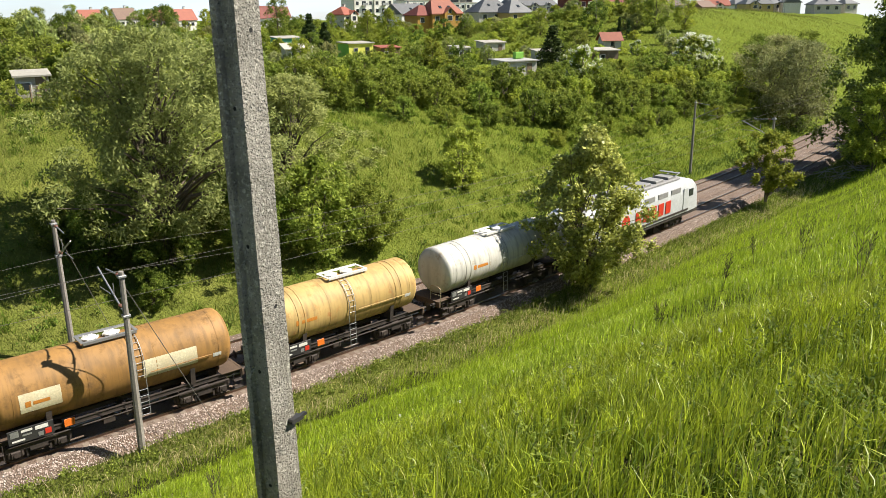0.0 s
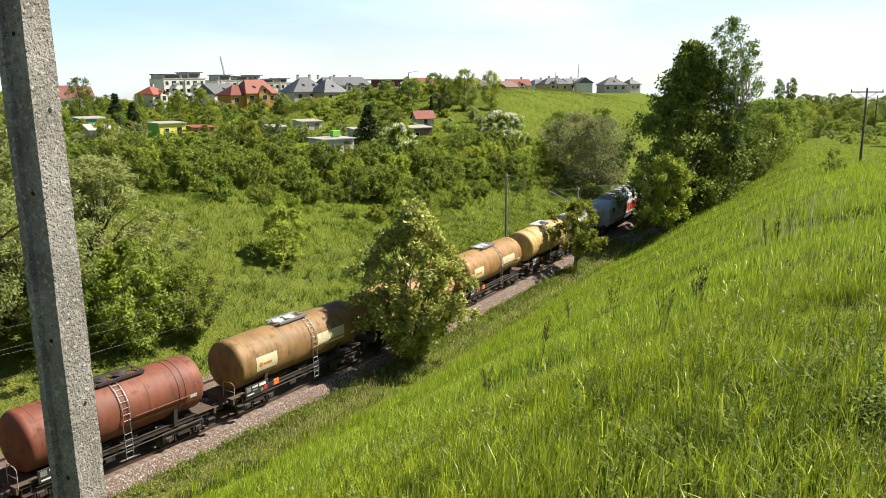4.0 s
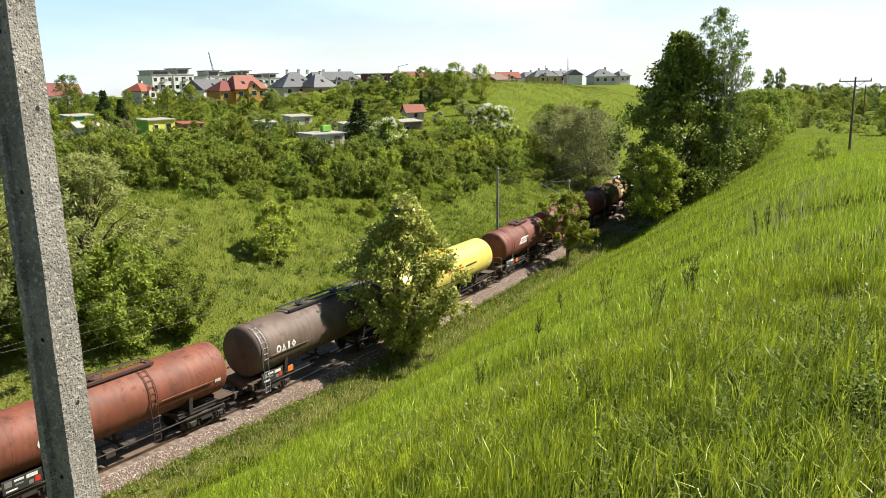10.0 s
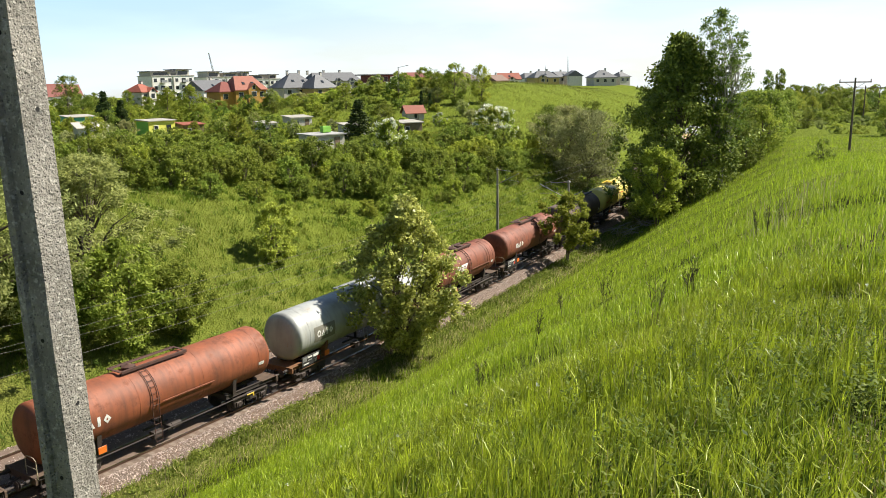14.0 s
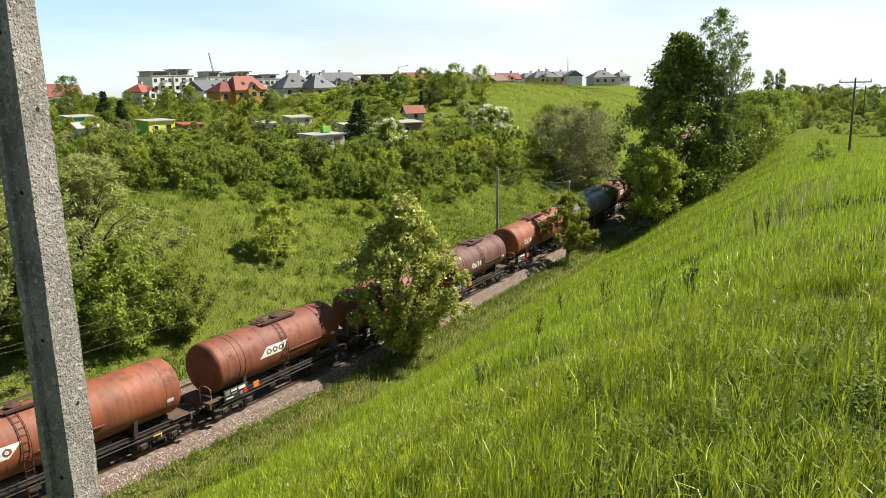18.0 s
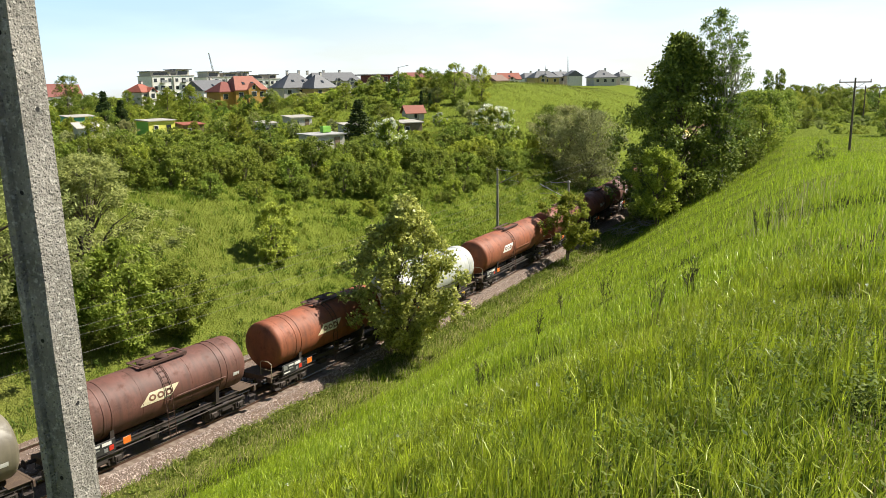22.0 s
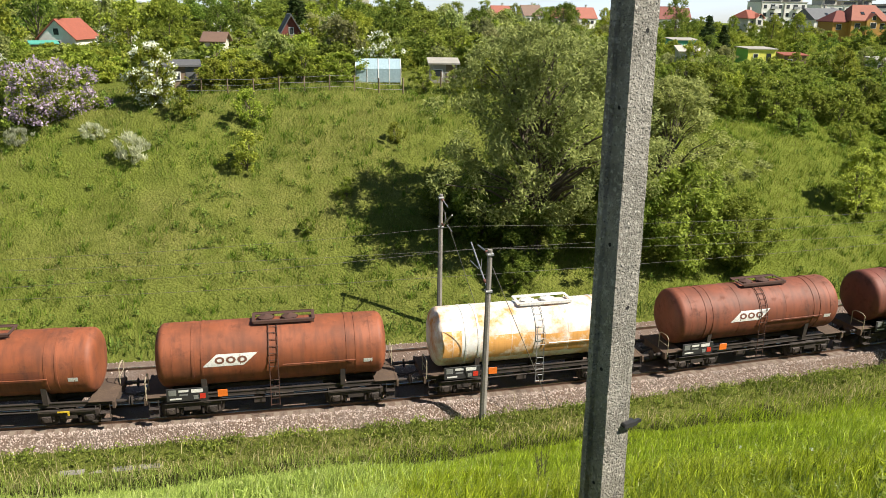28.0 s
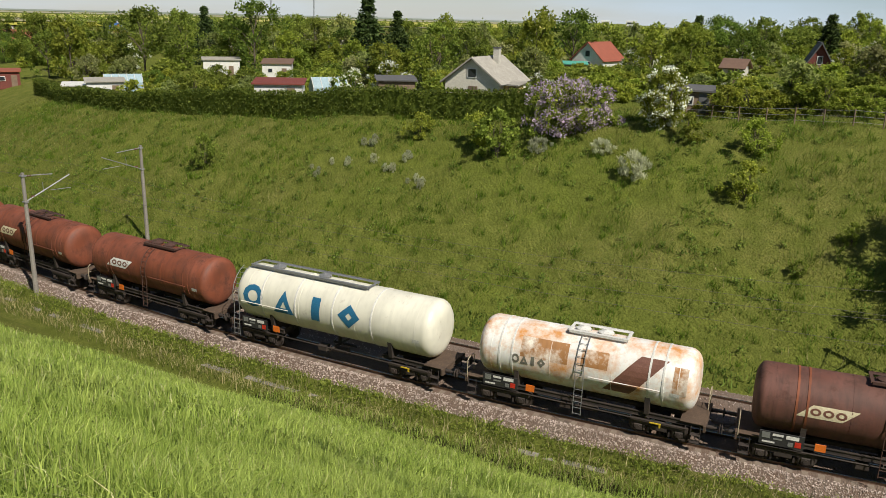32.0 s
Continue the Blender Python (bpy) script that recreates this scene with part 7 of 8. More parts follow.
    shed("garden_shed", away(31.5, 135), 30, 3.4, 3.0, 2.4, WOOD, ROOF_DARK, "dark wooden garden shed")
    shed("garden_shed", away(34.0, 118), 30, 4.4, 3.0, 2.4, PLASTER, ROOF_GREY, "pale garden shed with a grey roof")
    # soil beds and fences
    for yaw, d, w, dd in ((59.3, 98, 9, 7), (62.0, 110, 7, 6)):
        x, y, z = away(yaw, d)
        bed_ = Shape()
        for i in range(8):
            bed_.box((0, -dd / 2 + dd * (i + 0.5) / 8, 0.08), (w, dd / 8 * 0.8, 0.25), 0.06)
        place(tagged(part("vegetable_bed", bed_, SOIL), "freshly dug brown vegetable bed", "garden bed"), (x, y, z), yaw)
    for s0, s1, n in ((-10, 14, 34.6), (16, 40, 36.5)):
        f = tagged(new("garden_fence"), "low grey wire and post garden fence", "fence")
        pts = [spot(s, n) for s in np.arange(s0, s1, 2.4)]
        for x, y, z in pts:
            part("post", Shape().box((x, y, z + 0.6), (0.08, 0.08, 1.4), 0.01), WOOD, f)
        for a, b in zip(pts, pts[1:]):
            for dz in (0.3, 0.75, 1.2):
                part("wire", Shape().rod((a[0], a[1], a[2] + dz), (b[0], b[1], b[2] + dz), 0.012, seg=4), GREY_METAL, f)


HUTS = ((72, 77.5, 4), (86.2, 90, 2.5), (82.9, 95, 2), (78.3, 87, 2), (64.5, 139, 2.2), (55.6, 101, 1.2), (50.8, 118, 1.8), (57.9, 72, 1.8), (44.9, 74, 2.4), (40.4, 76, 1.6), (90, 160, 1.8), (86.3, 150, 1.6), (96.2, 124, 1.6), (97.3, 118, 1.5),
        (19.85, 156, 1.2), (24.5, 186, 0.6), (9.0, 119, 1.6), (2.4, 158, 0.6), (59.3, 98, 2.5), (62, 110, 2.0))


def clear_of_huts(yaw, d, reach, high):
    """True where a plant of this height leaves the huts behind it in view."""
    for hy, hd, half in HUTS:
        if abs(yaw - hy) < half + reach and d < hd + 4:
            if d > hd - 3:
                return False
            floor = away(hy, hd)[2] + (1.3 if hd < 110 or hd == 156 else 2.1)
            if away(yaw, d)[2] + high > EYE_Z - (EYE_Z - floor) * d / hd:
                return False
    return True


def build_hedge():
    rng = np.random.default_rng(21)
    h = tagged(new("clipped_hedge"), "long clipped dark green garden hedge along the top of the bank", "hedge")
    core = Shape()
    ss = np.arange(-122, -23.5, 1.5)
    row, pts = [], []
    for i, s in enumerate(ss):
        top = 11.0 - 4.8 * float(ease(-s, -10, 120))
        n = 9.3 + (top + 0.35) / 0.47 + 0.9
        x, y, hd = line(s, n)
        z = ground_z(x, y)
        hi = 2.4 - 0.4 * float(ease(-s, 70, 80)) + 0.12 * math.sin(i * 1.3)
        ax, ay = -math.sin(hd), math.cos(hd)
        row.append([(x + ax * o * 0.55, y + ay * o * 0.55, z + zz) for o, zz in ((-1, -0.3), (-1, hi - 0.25), (1, hi - 0.25), (1, -0.3))])
        pts.append((x, y, z, hi, ax, ay))
    for r in row:
        core.v += r
    for i in range(len(row) - 1):
        core.f += [(i * 4 + j, i * 4 + 4 + j, i * 4 + 4 + (j + 1) % 4, i * 4 + (j + 1) % 4) for j in range(4)]
    core.f += [(0, 1, 2, 3), tuple(len(core.v) - 4 + k for k in (3, 2, 1, 0))]
    part("core", core, LEAF_DARK, h)
    p = np.array(pts)
    n = 26000
    f = rng.uniform(0, len(p) - 1.001, n)
    i = f.astype(int)
    q = p[i] + (p[i + 1] - p[i]) * (f - i)[:, None]
    up, side = rng.random(n), rng.choice([-1.0, 1.0], n, p=[0.75, 0.25])
    on_top = rng.random(n) < 0.35
    o = np.where(on_top, rng.uniform(-0.7, 0.7, n), side * rng.uniform(0.5, 0.75, n))
    zz = np.where(on_top, q[:, 3] + rng.normal(-0.05, 0.1, n), up * q[:, 3])
    c = np.stack([q[:, 0] + q[:, 4] * o, q[:, 1] + q[:, 5] * o, q[:, 2] + zz], 1)
    v, fc = leaves(c, np.full(n, 0.1), n * 1, 0.22, rng, 0.0)
    part("foliage", cloud("foliage", v, fc, LEAF_DARK), None, h)


def build_garden_plants():
    rng = np.random.default_rng(5)
    kinds = [broadleaf(60 + k, hgt, wid, mat, cnt, 0.3, base, 0.12, st, 48, shape=sh_, limbs=16) for k, (hgt, wid, mat, cnt, base, st, sh_) in enumerate((
        (5.0, 5.8, LEAF, 2600, 0.08, 2, 0.5), (4.2, 5.0, LEAF_LIGHT, 2200, 0.06, 2, 0.5), (6.0, 5.2, LEAF_LIGHT, 2600, 0.1, 1, 0.5), (3.0, 3.8, LEAF, 1700, 0.02, 4, 0.5),
        (6.8, 6.8, LEAF_DARK, 3000, 0.08, 1, 0.5), (2.2, 3.4, LEAF_LIGHT, 1400, 0.02, 4, 0.5), (4.5, 4.4, LEAF_SILVER, 2000, 0.1, 2, 0.5), (5.0, 5.2, LEAF_WILLOW, 2300, 0.15, 2, 0.55)))]
    names = ("fruit_tree", "apple_tree", "garden_tree", "garden_shrub", "walnut_tree", "currant_bush", "grey_shrub", "plum_tree")
    labels = ("leafy fruit tree in the allotments", "light green apple tree in the allotments", "tall light green garden tree", "dense dark green garden shrub", "dark broad walnut tree", "low light green currant bush", "grey-green shrub in the allotments", "pale green plum tree in the allotments")
    bloom = broadleaf(70, 3.2, 3.6, LEAF, 1700, 0.25, 0.05, 0.07, 4, 45, bloom=BLOSSOM, bloom_count=1000, limbs=14)
    fir = [conifer(80, 9.0, 4.6, 5000), conifer(81, 7.0, 2.2, 3200)]
    made = tries = 0
    while made < 830:
        yaw = rng.uniform(-4, 107)
        d = 66 + 260 * rng.random() ** 1.7
        x, y = -d * math.sin(radians(yaw)), d * math.cos(radians(yaw))
        s, n = along(x, y)
        s, n = float(s[0]), float(n[0])
        edge = 36.0 - 9.5 * float(ease(s, 42, 75)) - 4 * float(ease(s, 90, 125)) - 9 * float(ease(-s, -10, 120))
        if n < edge + 1.5 or (s > 150 and yaw < -1):
            continue
        k = int(rng.choice([0, 1, 2, 3, 4, 5, 6, 7], p=[0.1, 0.14, 0.08, 0.22, 0.06, 0.2, 0.08, 0.12]))
        near = d < 110
        if near and k in (4, 2) and rng.random() < 0.7:
            k = 5
        size = float(rng.uniform(0.75, 1.2)) * (0.68 if yaw < 32 else 1.0) * (1.0 if d < 170 else 1.2)
        if not clear_of_huts(yaw, d, math.degrees(2.0 * size / d), size * (5.0, 4.2, 6.0, 3.0, 6.8, 2.2, 4.5, 5.0)[k]):
            tries += 1
            if tries % 2:
                continue
            k, size = 5, 0.45 * size
            if not clear_of_huts(yaw, d, math.degrees(1.6 * size / d), size * 2.2):
                continue
        if rng.random() < 0.06:
            bloom.put("blossom_bush", (x, y, ground_z(x, y) - 0.1), "garden bush in white blossom", "bush", size, rng.uniform(0, 360), "allotment plants")
        else:
            kinds[k].put(names[k], (x, y, ground_z(x, y) - 0.1), labels[k], "shrub" if k in (3, 5, 6) else "tree", size, rng.uniform(0, 360), "allotment plants")
        made += 1
    # low growth that fills the plots towards the bend
    low = [kinds[i].crown for i in (3, 5, 1, 0)]
    made = 0
    while made < 290:
        yaw, d = rng.uniform(-3.5, 30), rng.uniform(112, 300)
        x, y = -d * math.sin(radians(yaw)), d * math.cos(radians(yaw))
        s, n = along(x, y)
        edge = 36.0 - 9.5 * float(ease(s[0], 42, 75)) - 4 * float(ease(s[0], 90, 125))
        if n[0] < edge + 1.5 or (s[0] > 150 and yaw < -1):
            continue
        i = int(rng.integers(0, 4))
        high = rng.uniform(0.75, 1.15) * (1.9 + 1.6 * ease(d, 150, 280))
        size = high / (3.0, 2.2, 4.2, 5.0)[i]
        if not clear_of_huts(yaw, d, math.degrees(1.6 / d), high - 0.4):
            continue
        ob = tagged(new("low_shrub", low[i]), ("dense green shrub in the allotments", "low light green bush in the allotments", "young light green fruit tree", "leafy young fruit tree")[i], "shrub", "allotment plants")
        place(ob, (x, y, ground_z(x, y) - 0.25), rng.uniform(0, 360), (size * 1.3, size * 1.3, size))
        made += 1
    made = 0
    while made < 250:
        yaw, d = rng.uniform(36, 106), 84 + 190 * rng.random() ** 1.3
        x, y = -d * math.sin(radians(yaw)), d * math.cos(radians(yaw))
        s, n = along(x, y)
        edge = 38.0 - 9 * float(ease(-s[0], -10, 120))
        if n[0] < edge + 1.5:
            continue
        i = int(rng.integers(0, 3))
        high = rng.uniform(0.7, 1.15) * (2.4 + 2.6 * ease(d, 95, 190))
        if not clear_of_huts(yaw, d, math.degrees(1.8 / d), high - 0.3):
            continue
        size = high / (6.8, 5.0, 3.0)[i]
        ob = tagged(new("garden_tree", kinds[(4, 0, 3)[i]].crown), ("dark broad walnut tree", "leafy fruit tree in the allotments", "dense dark green garden shrub")[i], "tree", "allotment plants")
        place(ob, (x, y, ground_z(x, y) - 0.2), rng.uniform(0, 360), (size * 1.25, size * 1.25, size))
        made += 1
    for yaw, d, k, size in ((6.4, 124.5, 0, (1.3, 1.3, 0.72)), (22.9, 172, 0, (1.3, 1.3, 0.85)), (21.9, 168, 0, (1.1, 1.1, 0.7)), (80.2, 150, 0, (2.3, 2.3, 1.6)), (78.2, 176, 0, (1.9, 1.9, 1.35)), (90.5, 210, 0, 1.0), (50.3, 150, 0, (1.5, 1.5, 0.9)), (58.2, 160, 0, (1.4, 1.4, 0.98)), (90.9, 190, 0, (1.8, 1.8, 1.38)), (57.0, 190, 0, 1.0), (2.0, 172, 1, 0.6), (1.4, 172, 1, 0.55), (68.0, 200, 1, 1.2), (76.6, 90, 1, 0.42), (97.0, 250, 1, 1.1), (70.5, 220, 0, 1.0), (47.0, 200, 0, 1.0)):
        fir[k].put("spruce" if k == 0 else "cypress", away(yaw, d, -0.2), "dark conical spruce in the gardens" if k == 0 else "slender dark cypress in the gardens", "tree", size, rng.uniform(0, 360))
    # the tall crowns that stand over the skyline
    for yaw, d, k, wide, high in ((94.8, 150, 4, 1.75, 1.75), (87.8, 165, 4, 1.85, 1.95), (89.0, 172, 0, 1.4, 1.9), (81.8, 180, 7, 1.7, 2.1), (99.2, 150, 2, 1.5, 1.7), (100.9, 190, 0, 1.5, 1.9), (68.7, 130, 2, 1.45, 1.78), (66.2, 140, 4, 1.5, 1.55), (64.3, 150, 0, 1.6, 1.7), (60.9, 150, 1, 1.6, 1.8), (59.2, 152, 2, 1.5, 1.35), (62.4, 158, 7, 1.5, 1.6), (56.2, 150, 4, 1.3, 1.05), (54.3, 155, 0, 1.5, 1.5), (72.6, 160, 7, 1.5, 1.9), (75.5, 150, 0, 1.6, 1.9)):
        kinds[k].put(names[k], away(yaw, d, -0.3), "tall " + labels[k] if not labels[k].startswith("tall") else labels[k], "tree", (wide, wide, high), rng.uniform(0, 360), "allotment plants")
    for yaw, d, size in ((68.3, 79, 0.8), (81.3, 88, 1.05), (62.3, 128, 1.0), (60.8, 132, 0.9)):
        bloom.put("blossom_bush", away(yaw, d), "garden bush in white blossom", "bush", size, rng.uniform(0, 360))
    # bushes close behind the top of the bank and behind the hedge
    for k in range(170):
        yaw = rng.uniform(34, 67) if k < 115 else rng.uniform(67, 104)
        d = rng.uniform(71, 116) if k < 115 else rng.uniform(82, 135)
        x, y = -d * math.sin(radians(yaw)), d * math.cos(radians(yaw))
        s, n = along(x, y)
        edge = 36.0 - 9 * float(ease(-s[0], -10, 120))
        i = (3, 5, 1, 7)[k % 4]
        high = rng.uniform(1.5, 3.2)
        if n[0] < edge + 1.0:
            continue
        for cut in (1.0, 0.6, 0.4):
            if clear_of_huts(yaw, d, math.degrees(1.3 / d), high * cut - 0.3):
                size = high * cut / (0, 4.2, 0, 3.0, 0, 2.2, 0, 5.0)[i]
                ob = tagged(new("garden_bush", kinds[i].crown), "low leafy bush at the edge of the allotments", "bush", "allotment plants")
                place(ob, (x, y, ground_z(x, y) - 0.15), rng.uniform(0, 360), (size * 1.25, size * 1.25, size))
                break
    # tall trees by the houses and along the meadow
    tall = [broadleaf(90 + k, 13.0, 8.0, (LEAF_LIGHT, LEAF, LEAF)[k], 4500, 0.42, 0.04, 0.22, 1, 80, shape=0.5, limbs=24) for k in range(3)]
    for yaw, d, k, size in ((27.2, 262, 1, 0.62), (29.6, 258, 0, 0.6), (31.9, 262, 2, 0.66), (33.5, 256, 1, 0.58), (35.6, 262, 0, 0.64), (37.6, 255, 1, 0.68), (39.6, 250, 2, 0.66), (21.4, 240, 0, 0.5), (25.0, 210, 1, 0.8), (17.6, 200, 0, 0.62), (19.0, 215, 0, 0.6), (-0.3, 178, 1, 0.66), (0.9, 182, 1, 0.5), (-2.2, 180, 0, 0.66), (12.0, 230, 0, 0.4), (92.5, 170, 2, 0.9), (85.0, 190, 1, 0.85), (83.8, 180, 2, 0.8), (95.0, 220, 1, 0.9), (75.0, 230, 0, 0.9), (66.0, 230, 1, 0.9), (101.0, 190, 1, 0.8)):
        tall[k].put("tall_tree", away(yaw, d, -0.2), "tall leafy tree behind the gardens", "tree", size, rng.uniform(0, 360))
    # the meadow's far edge and the woods in the valley
    poplar = broadleaf(95, 16.0, 4.0, LEAF_DARK, 3500, 0.45, 0.05, 0.25, 1, 70, shape=0.4, limbs=24)
    for yaw, d in ((-21.0, 240), (-21.7, 243)):
        poplar.put("poplar", away(yaw, d, -0.2), "tall slim dark poplar", "tree", 0.78, rng.uniform(0, 360))
    for yaw, d, k, size in ((-19.9, 112, 1, 0.5), (-20.8, 118, 0, 0.55), (-21.8, 128, 0, 0.42), (-20.4, 140, 2, 0.6), (-22.4, 150, 1, 0.45), (-19.4, 125, 2, 0.7), (-27.9, 146, 1, 0.42), (-24.6, 190, 0, 0.25), (-23.5, 170, 1, 0.3)):
        tall[k].put("field_tree", away(yaw, d, -0.2), "leafy tree at the edge of the meadow", "tree", size, rng.uniform(0, 360))
    for k in range(170):
        yaw, d = -20.2 - 15 * rng.random(), (180 + 240 * rng.random() ** 0.7 if k < 125 else rng.uniform(138, 200))
        i = int(rng.integers(0, 4))
        ob = tagged(new("valley_bush", (kinds[0], kinds[1], kinds[4], kinds[7])[i].crown), "low leafy thicket in the valley", "bush", "valley wood")
        size = float(rng.uniform(0.5, 0.95)) * (1.0 if k < 125 else 0.42)
        place(ob, away(yaw, d, -0.6 if k < 125 else -0.2), rng.uniform(0, 360), (size * 1.7, size * 1.7, size))
    for k in range(110):
        yaw, d = -19.5 - 18 * rng.random(), 210 + 215 * rng.random()
        tall[int(rng.integers(0, 3))].put("wood_tree", away(yaw, d, -0.3), "leafy tree in the wooded valley", "tree", float(rng.uniform(0.35, 0.62)), rng.uniform(0, 360), "valley wood")
    for k in range(26):
        s, n = 100 + 75 * rng.random(), -9 - 9 * rng.random()
        tall[int(rng.integers(0, 3))].put("bank_tree", spot(s, n, -0.2), "leafy tree on the bank at the bend", "tree", float(rng.uniform(0.45, 0.8)), rng.uniform(0, 360), "trees at the bend")
    for k in range(12):
        s, n = 128 + 40 * rng.random(), 9 + 14 * rng.random()
        tall[int(rng.integers(0, 3))].put("bank_tree", spot(s, n, -0.2), "leafy tree on the bank at the bend", "tree", float(rng.uniform(0.35, 0.7)), rng.uniform(0, 360), "trees at the bend")


def hip_roof(w, d, eave, ridge, inset, over=0.5):
    """Four slopes over a w by d plan, with a boarded underside; inset 0 makes a gable roof."""
    a, b, r = w / 2 + over, d / 2 + over, max(0.0, w / 2 - inset) + (over if inset == 0 else 0.0)
    low = eave - 0.25
    v = [(-a, -b, low), (a, -b, low), (a, b, low), (-a, b, low), (-a, -b, eave), (a, -b, eave), (a, b, eave), (-a, b, eave), (-r, 0, ridge), (r, 0, ridge)]
    return Shape().add(v, [(3, 2, 1, 0), (0, 1, 5, 4), (1, 2, 6, 5), (2, 3, 7, 6), (3, 0, 4, 7), (4, 5, 9, 8), (6, 7, 8, 9), (5, 6, 9), (7, 4, 8)])


def town_house(yaw, d, w, deep, eave, ridge, wall, roof, colour_word, turn=0.0, inset=None, gables=(), skylights=0, chimneys=1):
    """eave and ridge: heights over the level of the tripod's eye. gables: (x, width) of cross gables on the front."""
    x, y, z = away(yaw, d)
    h = tagged(new("town_house"), "detached house with %s tiled roof at the edge of town" % colour_word, "house")
    place(h, (x, y, z - 1), yaw + 30 + turn)
    up = EYE_Z - z + 1
    e, r = up + eave, up + ridge
    part("wall_block", Shape().box((0, 0, e / 2 - 0.1), (w, deep, e)), wall, h)
    inset = deep * 0.5 if inset is None else inset
    part("roof", hip_roof(w, deep, e, r, inset), roof, h)
    if inset == 0:
        part("gable", Shape().prism([(-deep / 2, e - 0.1), (deep / 2, e - 0.1), (0, r - 0.25)], -w / 2, w / 2), wall, h)
    for gx, gw in gables:
        top = e + (r - e) * min(0.95, gw / deep)
        y0 = -deep / 2 - 0.7
        part("gable_wall", Shape().box((gx, y0 + 1.0, (e + 0.3) / 2), (gw - 0.4, 2.0, e + 0.3)).add([(gx - gw / 2 + 0.2, y0, e + 0.3), (gx + gw / 2 - 0.2, y0, e + 0.3), (gx, y0, top - 0.1)], [(0, 1, 2)]), wall, h)
        rows = Shape()
        for o in (-1, 1):
            rows.slab([(gx, y0 - 0.4, top), (gx, 0, top), (gx + o * (gw / 2 + 0.2), 0, e), (gx + o * (gw / 2 + 0.2), y0 - 0.4, e)], 0.14 * o)
        part("gable_roof", rows, roof, h)
        window(h, (gx, y0 - 0.02, e - 1.3), (1.6, 1.4))
        window(h, (gx, y0 - 0.02, e + (top - e) * 0.36), (1.0, 1.1))
    n = max(2, int(w / 3.4))
    for k in range(n):
        px = w * ((k + 0.5) / n - 0.5)
        if not any(abs(px - gx) < gw / 2 for gx, gw in gables):
            window(h, (px, -deep / 2 - 0.02, e - 1.5), (1.4, 1.4))
    for k in range(skylights):
        px, f = w * ((k + 0.5) / skylights - 0.5) * 0.6, 0.45
        yy, zz = -(deep / 2 + 0.5) * (1 - f), e + (r - e) * f
        part("skylight", Shape().box((px, yy - 0.06, zz + 0.06), (0.9, 0.12, 1.1), 0.02, Matrix.Rotation(-math.atan2(deep / 2 + 0.5, r - e), 3, "X")), GLASS, h)
    for k in range(chimneys):
        c = part("chimney", Shape().box((w * (0.18 - 0.34 * k), 0.5, r), (0.7, 0.7, 1.5), 0.03), PLASTER, h)
        part("chimney_cap", Shape().box((w * (0.18 - 0.34 * k), 0.5, r + 0.8), (0.85, 0.85, 0.12), 0.02), ROOF_DARK, c)
    return h


def apartment_block(yaw, d, w, top, storeys, label, bays, turn=0.0):
    """top: height of the flat roof over the eye's level; bays: (x, width, rise) of set-back roof storeys."""
    x, y, z = away(yaw, d)
    b = tagged(new("apartment_block"), label, "apartment block")
    place(b, (x, y, z - 1), yaw + turn)
    high = EYE_Z - z + 1 + top
    part("wall_block", Shape().box((0, 0, high / 2), (w, 11, high)), WHITE, b)
    part("roof", Shape().box((0, 0, high + 0.12), (w + 0.5, 11.5, 0.25), 0.05), ROOF_GREY, b)
    for bx, bw, rise in bays:
        p = part("roof_storey", Shape().box((bx, 0.6, high + 0.2 + rise / 2), (bw, 8.5, rise)), PLASTER, b, "set-back roof storey")
        part("canopy", Shape().box((bx, 0, high + rise + 0.3), (bw + 1.2, 10.4, 0.3), 0.05), ROOF_DARK, p, "dark flat canopy roof")
        part("pane", Shape().box((bx, -3.7, high + 0.2 + rise * 0.5), (bw * 0.7, 0.1, rise * 0.6)), GLASS, p)
    n = int(w / 3.0)
    step_ = 3.0
    for f in range(storeys):
        for k in range(n):
            px, pz = -w / 2 + w * (k + 0.5) / n, high - 1.6 - step_ * f
            if k % 3 == 1:
                bal = part("balcony", Shape().box((px, -6.2, pz - 0.9), (2.5, 1.4, 0.16), 0.03), PLASTER, b)
                part("railing", Shape().box((px, -6.86, pz - 0.4), (2.5, 0.05, 0.95)), GREY_METAL, bal)
                part("balcony_door", Shape().box((px, -5.53, pz - 0.2), (1.8, 0.08, 2.0)), GLASS, b)
            else:
                window(b, (px, -5.52, pz), (1.3, 1.4))
    for k in range(0, n, 3):
        part("pier", Shape().box((-w / 2 + w * k / n, -5.75, high / 2 - 0.2), (0.35, 0.5, high - 0.4)), PLASTER, b)
    return b


